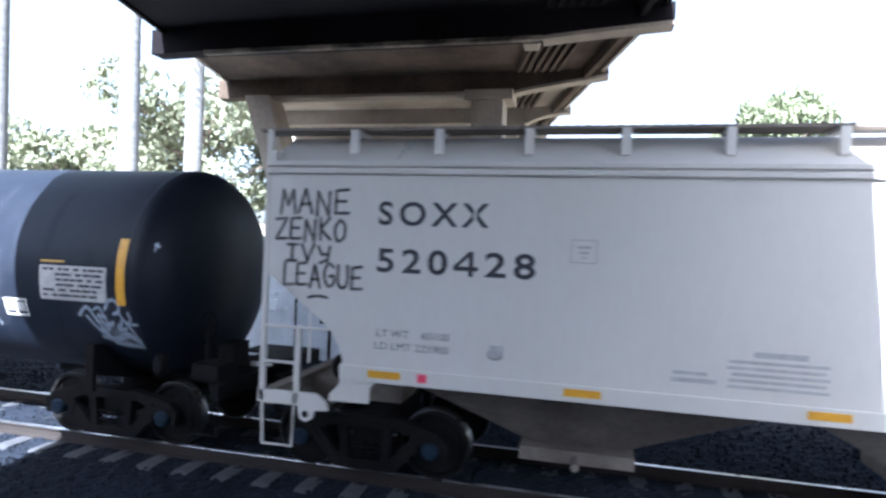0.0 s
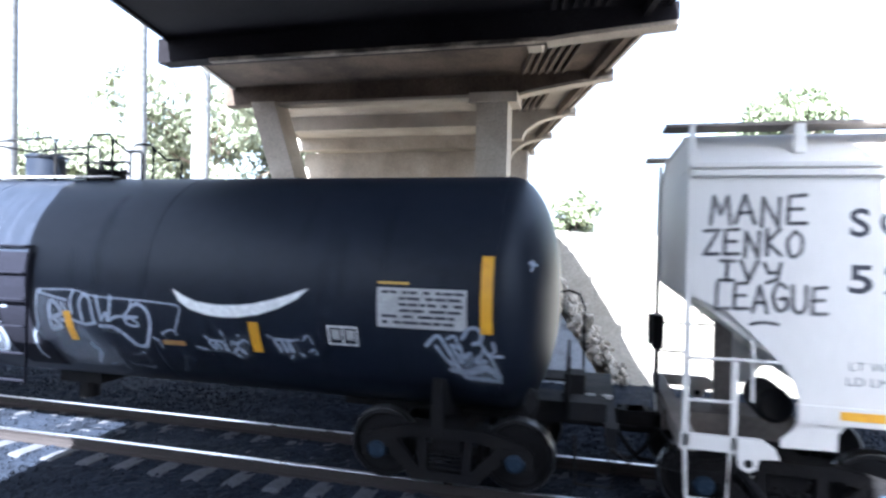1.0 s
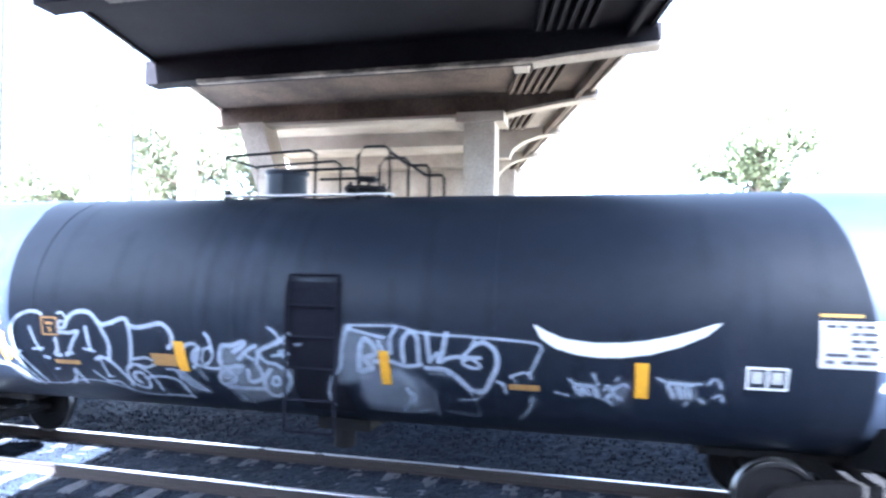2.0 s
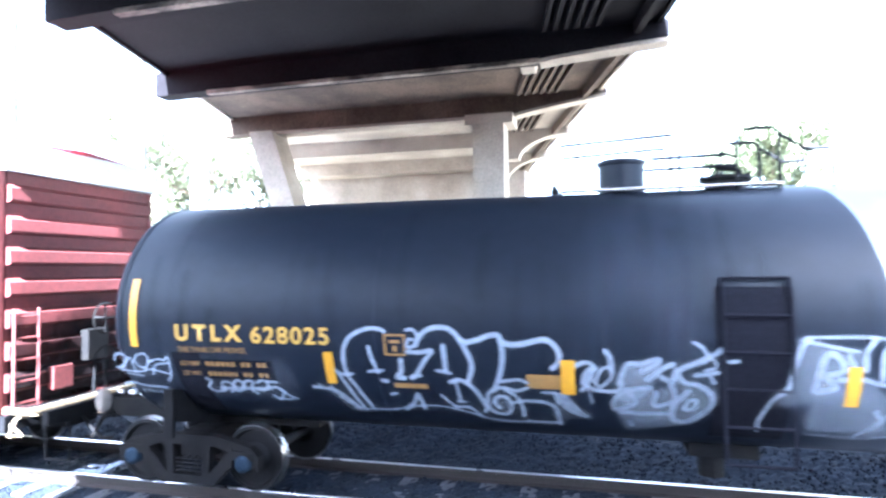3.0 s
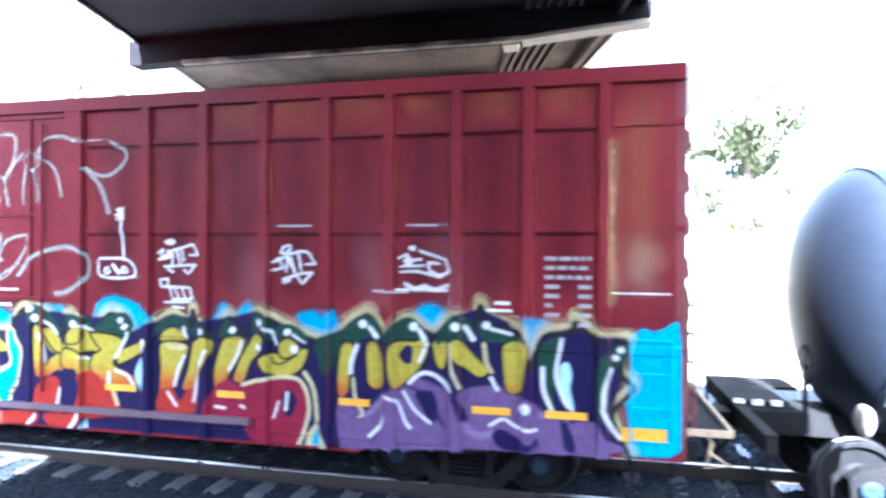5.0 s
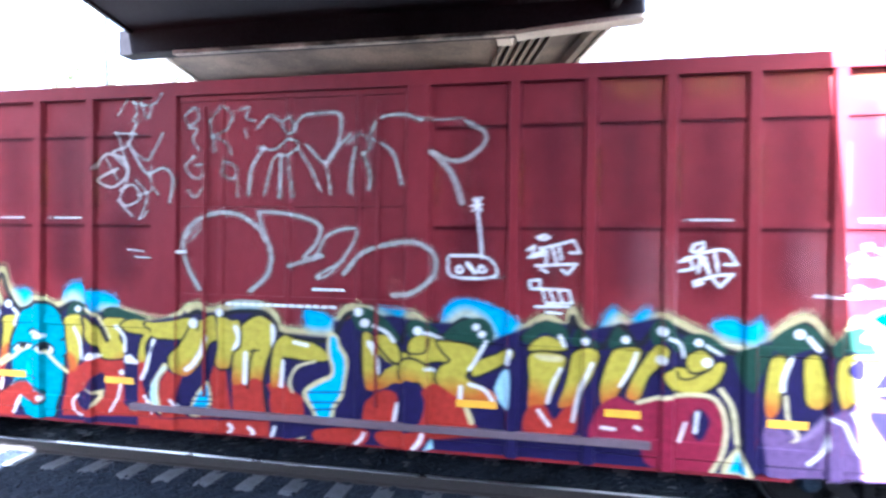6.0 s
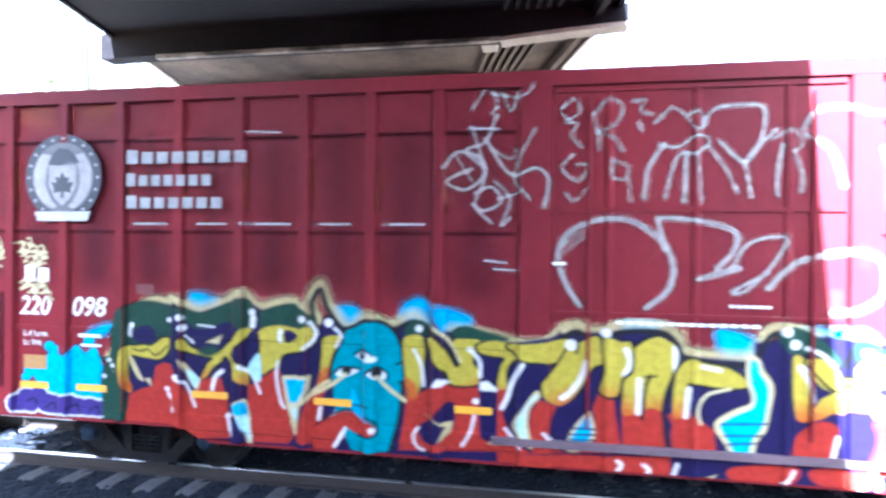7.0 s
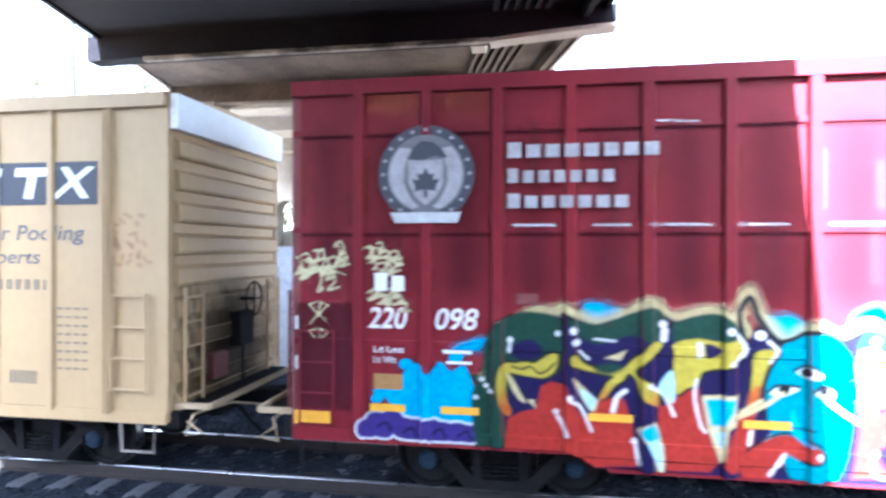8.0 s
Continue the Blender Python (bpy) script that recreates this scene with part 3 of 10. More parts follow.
        col = np.concatenate([self.rgb.reshape(-1, 3), self.a.reshape(-1, 1)], 1)[used]
        at.data.foreach_set("color", col.astype(np.float32).ravel())
        me.materials.append(M_PAINT)
        ob = new(name, me)
        ob.parent = parent
        return tagged(ob, label, kind="stuff")


def spline(pts, closed=False, n=6):
    p = [np.asarray(a, float) for a in pts]
    if closed:
        p = [p[-2]] + p + [p[1]]
    else:
        p = [2 * p[0] - p[1]] + p + [2 * p[-1] - p[-2]]
    out = []
    for a, b, c, d in zip(p, p[1:], p[2:], p[3:]):
        for k in range(n):
            t = k / n
            out.append(0.5 * (2 * b + (c - a) * t + (2 * a - 5 * b + 4 * c - d) * t * t + (3 * b - a - 3 * c + d) * t ** 3))
    out.append(p[-2])
    return out


def lettering(parent, name, text, x, z, height, width, y, material, label="", bold=0.0, shear=0.0, drape=None, spread=1.0):
    """Stencilled words from x, with their base line at z, fitted to height and width."""
    cu = bpy.data.curves.new("lettering", "FONT")
    cu.body, cu.offset, cu.shear, cu.space_character = text, bold, shear, spread
    tmp = bpy.data.objects.new("lettering", cu)
    scene.collection.objects.link(tmp)
    bpy.context.view_layer.update()
    me = bpy.data.meshes.new_from_object(tmp.evaluated_get(bpy.context.evaluated_depsgraph_get()))
    bpy.data.objects.remove(tmp)
    n = len(me.vertices)
    co = np.empty(n * 3)
    me.vertices.foreach_get("co", co)
    co = co.reshape(-1, 3)
    lo, hi = co.min(0), co.max(0)
    u = x + (co[:, 0] - lo[0]) / (hi[0] - lo[0]) * width
    v = z + (co[:, 1] - lo[1]) / (hi[1] - lo[1]) * height
    yy = drape(u, v) if drape else np.full(n, y)
    me.vertices.foreach_set("co", np.stack([u, yy, v], -1).ravel())
    me.name = name
    me.materials.clear()
    me.materials.append(material)
    ob = new(name, me)
    ob.parent = parent
    return tagged(ob, label)


def plates(parent, name, rects, y, material, label="", drape=None, thick=0.004):
    """Thin plates or painted bars (x0, x1, z0, z1) on a side that faces -y, as one part."""
    bm = B()
    for x0, x1, z0, z1 in rects:
        if drape is None:
            box(bm, x0, x1, y - thick, y, z0, z1)
        else:
            n = max(1, int((z1 - z0) / 0.08))
            for k in range(n):
                a, b = z0 + (z1 - z0) * k / n, z0 + (z1 - z0) * (k + 1) / n
                ya, yb = float(drape(np.array(x0), np.array(a))), float(drape(np.array(x0), np.array(b)))
                v = [bm.verts.new(p) for p in ((x0, ya, a), (x1, ya, a), (x1, yb, b), (x0, yb, b))]
                bm.faces.new(v)
    return tagged(part(name, bm, material, parent, label), kind="stuff" if len(rects) > 4 else "")


CARS = []  # (car, place along the train at 0 s)


def car_at(name, label, q0):
    c = thing(name, label, "freight car", (q0, TRACK_Y, 0), "cars of the train")
    CARS.append((c, q0))
    return c


# ---- covered hopper ----
def hopper_car():
    c = car_at("hopper_car", "light grey covered hopper car with black stencils and scrawled tags", -3.9)
    L, W = 12.6, 1.62
    # side sheets with the cut lower corners
    for s in (-1, 1):
        bm = B()
        prism(bm, [(0.04, 3.92), (0.04, 2.62), (0.38, 2.48), (0.70, 2.17), (0.90, 1.97), (1.02, 1.79), (1.07, 1.63), (1.07, 1.52), (L - 1.07, 1.52), (L - 1.07, 1.63), (L - 1.02, 1.79), (L - 0.90, 1.97), (L - 0.70, 2.17), (L - 0.38, 2.48), (L - 0.04, 2.62), (L - 0.04, 3.92)], *sorted((s * W, s * (W - 0.05))))
        part("side_sheet", bm, M_GREY, c, "light grey welded side sheet")
        for x in (0.62, 2.62, 4.1, 5.4, 7.2, 8.5, 10.0, 12.0):
            bm = B()
            box(bm, x, x + 0.03, *sorted((s * (W + 0.004), s * W)), 1.56, 3.86)
            part("weld_seam", bm, M_GREY, c)
        bm = B()
        prism(bm, [(s * W, 3.86), (s * (W + 0.05), 3.88), (s * (W + 0.05), 3.93), (s * (W + 0.01), 3.95), (s * (W + 0.05), 3.97), (s * (W + 0.05), 4.02), (s * (W - 0.06), 4.04), (s * (W - 0.06), 3.86)], 0.0, L, "x")
        part("top_chord", bm, M_GREY, c, "double-lipped top chord", bevel=0.006)
        bm = B()
        prism(bm, [(s * (W + 0.03), 1.40), (s * (W + 0.03), 1.58), (s * (W - 0.04), 1.58), (s * (W - 0.04), 1.40)], 1.05, L - 1.05, "x")
        part("side_sill", bm, M_GREY, c, bevel=0.01)
        # sloping roof sheet
        bm = B()
        prism(bm, [(s * (W - 0.02), 4.03), (s * 0.95, 4.42), (s * 0.95, 4.36), (s * (W - 0.06), 3.98)], 0.0, L, "x")
        part("roof_sheet", bm, M_GREY, c)
    bm = B()
    box(bm, 0.0, L, -0.95, 0.95, 4.36, 4.41)
    part("roof_top", bm, M_GREY, c)
    # running board and its posts
    for s in (-1, 1):
        bm = B()
        box(bm, -0.25, L + 0.25, *sorted((s * 1.02, s * 1.42)), 4.44, 4.475)
        for i in range(int(L / 0.12)):
            box(bm, 0.12 * i, 0.12 * i + 0.02, *sorted((s * 1.02, s * 1.42)), 4.475, 4.487)
        part("running_board", bm, M_DIRTYGREY, c, "grating walkway on the roof")
        x = 1.06
        while x < L:
            bm = B()
            box(bm, x - 0.05, x + 0.05, *sorted((s * 1.40, s * 1.46)), 4.14, 4.44)
            box(bm, x - 0.05, x + 0.05, *sorted((s * 1.05, s * 1.45)), 4.40, 4.44)
            part("walkway_post", bm, M_GREY, c)
            x += 1.07
    for i in range(6):
        bm = B()
        box(bm, 0.9 + 2.1 * i, 1.8 + 2.1 * i, -0.4, 0.4, 4.41, 4.50)
        part("roof_hatch", bm, M_GREY, c, bevel=0.02)
    # slope sheets of both ends and the end cage
    for e, s in ((0, 1), (L, -1)):
        bm = B()
        prism(bm, [(e + s * 0.05, 3.95), (e + s * 0.05, 2.6), (e + s * 1.62, 1.42), (e + s * 1.72, 1.46), (e + s * 0.15, 2.66), (e + s * 0.15, 3.95)], -W + 0.06, W - 0.06)
        part("slope_sheet", bm, M_GREY, c, "sloping end sheet")
        bm = B()
        box(bm, *sorted((e + s * 0.03, e + s * 0.09)), -W + 0.01, W - 0.01, 2.62, 4.16)
        part("end_sheet", bm, M_GREY, c, "upright sheet at the top of the end")
        bm = B()
        box(bm, *sorted((e - s * 0.08, e + s * 1.45)), -0.35, 0.35, 0.82, 1.10)
        box(bm, *sorted((e - s * 0.05, e + s * 0.12)), -1.55, 1.55, 0.98, 1.16)
        box(bm, *sorted((e + s * 0.55, e + s * 0.75)), -0.06, 0.06, 1.1, 2.3)
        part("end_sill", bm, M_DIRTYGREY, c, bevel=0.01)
        for y in (-W + 0.03, W - 0.03):
            bm = B()
            prism(bm, [(e + s * -0.05, 1.02), (e + s * -0.05, 1.18), (e + s * 0.74, 1.18), (e + s * 0.86, 1.10), (e + s * 0.90, 0.99), (e + s * 0.72, 0.98), (e + s * 0.69, 0.87), (e + s * 0.61, 0.83), (e + s * 0.53, 0.87), (e + s * 0.50, 1.02)], y - 0.03, y + 0.03)
            part("corner_sill", bm, M_GREY, c, "corner sill with jacking lug")
            # black plug paints the dark inside of the lug's hole
            bm = B()
            tube(bm, [(e + s * 0.61, y - 0.034, 0.925), (e + s * 0.61, y + 0.034, 0.925)], 0.045, 12)
            part("lug_hole", bm, M_BLACK, c)
            bm = B()
            prism(bm, [(e + s * 0.91, 1.12), (e + s * 1.42, 1.13), (e + s * 1.42, 1.30), (e + s * 1.50, 1.40), (e + s * 1.06, 1.40), (e + s * 1.02, 1.31), (e + s * 0.91, 1.20)], y - 0.02, y + 0.02)
            part("side_bearing_plate", bm, M_GREY, c, "pale stencilled plate under the sill")
            bm = B()
            tube(bm, [(e + s * 0.56, y * 0.92, 0.82), (e + s * 0.94, y * 0.92, 0.33)], 0.045, 8)
            part("brake_rod", bm, M_TRUCK, c, "slanting dusty brake rod")
            for x in (e - s * 0.03, e + s * 0.44):
                bm = B()
                box(bm, *sorted((x, x + s * 0.06)), y - 0.03, y + 0.03, 1.05, 4.42 if x == e - s * 0.03 else 2.0)
                part("corner_post", bm, M_GREY, c)
            for z, reach in ((1.54, 0.46), (1.98, 0.88)):
                bm = B()
                tube(bm, [(e, y - 0.03, z), (e + s * reach, y - 0.03, z)], 0.018, 6)
                part("grab_iron", bm, M_GREY, c)
            bm = B()
            tube(bm, [(e, y, 1.04), (e + s * 0.02, y, 0.50), (e + s * 0.42, y, 0.50), (e + s * 0.44, y, 1.04)], 0.02, 6)
            part("sill_step", bm, M_GREY, c)
        bm = B()
        revolve(bm, [(-0.35, 0.0), (-0.35, 0.14), (-0.3, 0.19), (0.3, 0.19), (0.35, 0.14), (0.35, 0.0)], 20)
        bmesh.ops.rotate(bm, verts=bm.verts, matrix=Euler((0, 0, radians(90))).to_matrix())
        bmesh.ops.translate(bm, verts=bm.verts, vec=(e + s * 0.95, -0.9, 1.45))
        part("air_reservoir", bm, M_BLACK, c, "dark brake cylinder under the slope sheet", smooth=True)
        bm = B()
        prism(bm, [(-W + 0.03, 4.0), (-0.94, 4.40), (0.94, 4.40), (W - 0.03, 4.0)], *sorted((e + s * 0.02, e + s * 0.07)), "x")
        part("roof_end", bm, M_GREY, c, "peaked sheet closing the end of the roof")
        if s > 0:
            bm = B()
            box(bm, e - 0.16, e - 0.02, 0.35, 0.75, 1.75, 2.20)
            housing = part("brake_housing", bm, M_BLACK, c, "dark hand brake housing", bevel=0.03)
            bm = B()
            revolve(bm, [(-0.012, 0.22), (0.0, 0.245), (0.012, 0.22)], 20)
            for k in range(4):
                tube(bm, [(0, 0, 0), (0, 0.22 * math.cos(k * math.pi / 2), 0.22 * math.sin(k * math.pi / 2))], 0.012, 5)
            bmesh.ops.translate(bm, verts=bm.verts, vec=(e - 0.20, 0.55, 2.0))
            part("brake_wheel", bm, M_BLACK, housing, "spoked brake wheel")
            bm = B()
            tube(bm, [(e - 0.08, 0.55, 1.76), (e - 0.08, 0.55, 1.10)], 0.025, 6)
            part("brake_chain", bm, M_BLACK, c)
        coupler(c, e, -s)
    # pockets under the side sill
    for x0 in (1.6, 6.0):
        bm = B()
        top = [(x0, -1.45), (x0 + 4.6, -1.45), (x0 + 4.6, 1.45), (x0, 1.45)]
        bot = [(x0 + 1.7, -0.5), (x0 + 2.8, -0.5), (x0 + 2.8, 0.5), (x0 + 1.7, 0.5)]
        a = [bm.verts.new((*p, 1.5)) for p in top]
        b = [bm.verts.new((*p, 0.55)) for p in bot]
        for i in range(4):
            bm.faces.new((a[i], a[(i + 1) % 4], b[(i + 1) % 4], b[i]))
        bm.faces.new(b)
        bm.faces.new(a)
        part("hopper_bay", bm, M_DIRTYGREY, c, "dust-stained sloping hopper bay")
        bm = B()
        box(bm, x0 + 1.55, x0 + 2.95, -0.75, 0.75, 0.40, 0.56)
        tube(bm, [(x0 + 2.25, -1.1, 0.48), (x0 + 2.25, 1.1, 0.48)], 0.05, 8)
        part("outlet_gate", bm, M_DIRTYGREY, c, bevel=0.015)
    for x in (1.18, L - 1.18):
        truck(c, x)
    hopper_marks(c, -W - 0.003)
    return c


def hopper_marks(c, y):
    lettering(c, "stencil", "SOXX", 1.47, 3.27, 0.285, 1.33, y, M_INK, "black reporting letters", 0.022, spread=1.35)
    lettering(c, "stencil", "520", 1.47, 2.71, 0.29, 0.86, y, M_INK, "black car number", 0.022, spread=1.3)
    bm = B()
    for poly in ([(2.58, 2.71), (2.635, 2.71), (2.635, 2.775), (2.58, 2.775)], [(2.58, 2.825), (2.635, 2.825), (2.635, 3.0), (2.58, 3.0)], [(2.40, 2.775), (2.69, 2.775), (2.69, 2.825), (2.40, 2.825)], [(2.40, 2.825), (2.465, 2.825), (2.58, 2.935), (2.58, 3.0)]):
        prism(bm, poly, y - 0.002, y)
    part("stencil", bm, M_INK, c, "black car number")
    lettering(c, "stencil", "28", 2.77, 2.71, 0.29, 0.57, y, M_INK, "black car number", 0.022, spread=1.3)
    lettering(c, "stencil", "LT WT    60100", 1.50, 1.95, 0.085, 0.88, y, M_SLATE, "small worn weight stencil")
    lettering(c, "stencil", "LD LMT 225900", 1.48, 1.80, 0.085, 0.9, y, M_SLATE, "small worn weight stencil")
    for x in (1.42, 3.70, 6.10, 8.50):
        plates(c, "reflector", [(x, x + 0.4, 1.46, 1.545)], y - 0.032, M_YELLOW, "orange-yellow reflective strip")
    plates(c, "decal", [(2.03, 2.14, 1.45, 1.55)], y - 0.032, M_PINK, "small red decal")
    f = 0.012
    x0, x1, z0, z1 = 3.72, 4.0, 2.92, 3.18
    plates(c, "stencil_panel", [(x0, x1, z0, z0 + f), (x0, x1, z1 - f, z1), (x0, x0 + f, z0, z1), (x1 - f, x1, z0, z1), (x0 + 0.07, x1 - 0.07, 3.08, 3.11), (x0 + 0.09, x1 - 0.09, 3.02, 3.05), (x0 + 0.11, x1 - 0.11, 2.97, 2.995)], y, M_GRAYINK, "small framed grey stencil")
    plates(c, "stencil_panel", [(5.6, 6.1, 2.03, 2.09)] + [(5.35 + 0.02 * (k % 3), 6.3 - 0.03 * (k % 2), 1.70 + 0.065 * k, 1.735 + 0.065 * k) for k in range(5)] + [(4.8, 5.25, 1.72, 1.77), (4.82, 5.15, 1.80, 1.84)], y, M_GRAYINK, "worn small print in grey bars")
    bm = B()
    revolve(bm, [(-0.02, 0.0), (-0.02, 0.07), (0.0, 0.10), (0.02, 0.10)], 20, "y")
    bmesh.ops.scale(bm, verts=bm.verts, vec=(0.9, 1, 0.7))
    bmesh.ops.translate(bm, verts=bm.verts, vec=(2.92, y, 1.85))
    part("defect_card_holder", bm, M_GRAYINK, c, "small worn card holder")
    plates(c, "card", [(2.86, 3.02, 1.92, 1.945), (2.995, 3.02, 1.80, 1.92)], y, M_GRAYINK)
    cv = Canvas(0.05, 1.5, 2.3, 4.4, 0.012)
    ink = (0.04, 0.04, 0.055)
    for rows, x, z, w, h in (("MANE", 0.18, 3.38, 0.95, 0.29), ("ZENKO", 0.12, 3.06, 0.97, 0.26), ("IVY", 0.27, 2.80, 0.63, 0.20), ("LEAGUE", 0.24, 2.50, 1.08, 0.27)):
        scrawl(cv, rows, x, z, w, h, ink, 0.035)
    cv.stroke([(0.60, 2.36), (0.72, 2.385), (0.85, 2.37)], 0.03, ink)
    cv.film("scrawl", c, lambda U, V: np.full(U.shape, y - 0.004), "black hand-written marker scrawl", 0.25)
    cv = Canvas(1.4, 2.0, 4.06, 4.4, 0.012)
    scrawl(cv, "7", 1.62, 4.09, 0.12, 0.24, (0.7, 0.7, 0.7), 0.03)
    cv.film("scrawl", c, lambda U, V: -1.60 + (V - 4.03) * 1.70 - 0.012, "faint pale mark on the roof")


STROKES = {  # hand letters on a unit square
    "A": [[(0, 0), (0.45, 1), (0.95, 0)], [(0.15, 0.35), (0.8, 0.4)]],
    "E": [[(0.9, 1), (0.1, 0.95), (0.05, 0), (0.95, 0.03)], [(0.05, 0.5), (0.75, 0.52)]],
    "G": [[(0.9, 0.85), (0.4, 1), (0.05, 0.5), (0.4, 0.0), (0.9, 0.1), (0.9, 0.45), (0.5, 0.42)]],
    "I": [[(0.1, 1), (0.9, 1)], [(0.5, 1), (0.45, 0)], [(0.05, 0), (0.85, 0.02)]],
    "K": [[(0.1, 1), (0.12, 0)], [(0.85, 1), (0.12, 0.5), (0.95, 0)]],
    "L": [[(0.15, 1), (0.1, 0), (0.95, 0.05)]],
    "M": [[(0, 0), (0.15, 1), (0.5, 0.35), (0.85, 1), (1, 0)]],
    "N": [[(0.05, 0), (0.1, 1), (0.85, 0), (0.9, 1)]],
    "O": [[(0.5, 1), (0.08, 0.6), (0.3, 0.02), (0.85, 0.2), (0.9, 0.75), (0.5, 1)]],
    "U": [[(0.05, 1), (0.1, 0.2), (0.5, 0), (0.88, 0.25), (0.9, 1)]],
    "V": [[(0, 1), (0.45, 0), (0.95, 1)]],
    "Y": [[(0.05, 1), (0.3, 0.5), (0.85, 0.55)], [(0.95, 1), (0.8, 0.2), (0.2, 0.0)]],
    "Z": [[(0.05, 0.95), (0.95, 1), (0.05, 0.02), (0.95, 0.05)]],
    "7": [[(0, 0.9), (0.95, 1), (0.3, 0)], [(0.2, 0.5), (0.8, 0.52)]],
}


def scrawl(cv, text, x, z, w, h, color, width):
    step = w / len(text)
    for i, ch in enumerate(text):
        for s in STROKES[ch]:
            jog = 0.06 * math.sin(i * 2.4)
            cv.stroke([(x + step * (i + 0.06 + 0.8 * a), z + h * (b + jog)) for a, b in s], width, color, 0.015, 0.9, smooth=ch in "GOU")


# ---- tank car ----
TANK_R, TANK_Z = 1.6, 2.47


def on_tank(lift=0.006):
    r = TANK_R + lift
    return lambda U, V: -np.sqrt(np.maximum(r * r - (np.asarray(V, float) - TANK_Z) ** 2, 0.01))


def tank_car():
    c = car_at("tank_car", "long black tank car with white tags and yellow marks", -21.0)
    x0, L = -0.4, 15.7  # the tips of the heads
    bm = B()
    head = [(0.65 * (1 - math.cos(i / 12 * math.pi / 2)), TANK_R * math.sin(i / 12 * math.pi / 2)) for i in range(13)]
    prof = [(x0 + 0.1 + a, r) for a, r in head] + [(x, TANK_R) for x in np.arange(1.2, L - 1.0, 1.0)] + [(L - a, r) for a, r in head[::-1]]
    revolve(bm, prof, 72)
    bmesh.ops.translate(bm, verts=bm.verts, vec=(0, 0, TANK_Z))
    part("tank", bm, M_TANK, c, "black jacketed tank shell", smooth=True)
    for x in (0.28, 3.9, 6.95, 10.3, 15.02):
        bm = B()
        revolve(bm, [(x - 0.03, TANK_R - 0.01), (x - 0.03, TANK_R + 0.006), (x + 0.03, TANK_R + 0.006), (x + 0.03, TANK_R - 0.01)], 72)
        bmesh.ops.translate(bm, verts=bm.verts, vec=(0, 0, TANK_Z))
        part("jacket_band", bm, M_TANK, c, smooth=True)
    for x, s in ((x0, 1), (L, -1)):
        bm = B()
        box(bm, *sorted((x - s * 0.72, x + s * 3.0)), -0.33, 0.33, 0.80, 1.08)
        box(bm, *sorted((x - s * 0.72, x - s * 0.60)), -1.5, 1.5, 0.92, 1.12)
        part("stub_sill", bm, M_BLACK, c, bevel=0.015)
        for a, y0, y1 in ((0.35, 0.80, 1.45), (-0.05, -0.10, 0.795)):
            bm = B()
            box(bm, *sorted((x - s * 0.72, x + s * a)), y0, y1, 1.10, 1.14)
            part("end_platform", bm, M_BLACK, c)
        for k in range(3):
            bm = B()
            box(bm, *sorted((x - s * (0.70 - 0.22 * k), x - s * (0.58 - 0.22 * k))), -0.15, -0.105, 1.10, 1.165)
            part("tread_edge", bm, M_WHITE, c, "pale painted edge mark")
        bm = B()
        revolve(bm, [(-1.58, 0.0), (-1.58, 0.10), (-1.54, 0.14), (-1.44, 0.14), (-1.42, 0.0)], 18, "y")
        bmesh.ops.scale(bm, verts=bm.verts, vec=(0.6, 1, 1.15))
        bmesh.ops.translate(bm, verts=bm.verts, vec=(x + s * 0.24, 0.1, 1.30))
        part("brake_housing", bm, M_DIRTYGREY if s > 0 else M_BLACK, c, "rounded cast hand brake housing", smooth=True)
        bm = B()
        revolve(bm, [(-0.012, 0.20), (0.0, 0.225), (0.012, 0.20)], 20)
        for k in range(4):
            tube(bm, [(0, 0, 0), (0, 0.2 * math.cos(k * math.pi / 2), 0.2 * math.sin(k * math.pi / 2))], 0.012, 5)
        tube(bm, [(0, 0, 0), (0, 0, -0.75)], 0.03, 6)
        bmesh.ops.translate(bm, verts=bm.verts, vec=(x - s * 0.16, -0.95, 1.78))
        part("brake_wheel", bm, M_BLACK, c, "spoked brake wheel on its post")
        # body bolster that cradles the shell
        bm = B()
        bx_ = x + s * 1.34
        prism(bm, [(-1.40, 1.50), (-1.36, 1.05), (-0.4, 0.80), (0.4, 0.80), (1.36, 1.05), (1.40, 1.50), (1.24, 1.46), (0.9, 1.12), (-0.9, 1.12), (-1.24, 1.46)], bx_ - 0.06, bx_ + 0.06, "x")
        part("body_bolster", bm, M_BLACK, c)
        for y in (-1.46, 1.46):
            bm = B()
            box(bm, *sorted((bx_ - 0.07, bx_ + 0.07)), *sorted((y, y * 0.96)), 0.85, 1.5)
            part("bolster_post", bm, M_TRUCK, c, "dusty upright on the bolster")
            bm = B()
            if y > 0:
                tube(bm, [(x - s * 0.30, y * 0.93, 1.12), (x - s * 0.30, y * 0.93, 2.18), (x - s * 0.22, y * 0.93, 2.38), (x - s * 0.05, y * 0.93, 2.44), (x + s * 0.14, y * 0.93, 2.38)], 0.02, 6)
                part("end_rail", bm, M_BLACK, c, "bent handrail at the end platform")
                bm = B()
            tube(bm, [(x - s * 0.70, y, 1.0), (x - s * 0.68, y, 0.45), (x - s * 0.28, y, 0.45), (x - s * 0.26, y, 1.0)], 0.02, 6)
            part("sill_step", bm, M_BLACK, c)
        truck(c, x + s * 1.34)
        coupler(c, x - s * 0.60, -s)
    # brake gear by one end
    for n, b in (("brake_cylinder", (L + 0.20, L + 0.60, -1.35, -0.95, 1.14, 1.34)), ("control_valve", (L + 0.1, L + 0.35, -0.6, -0.2, 1.14, 1.5))):
        bm = B()
        box(bm, *b)
        part(n, bm, M_BLACK, c, bevel=0.02)
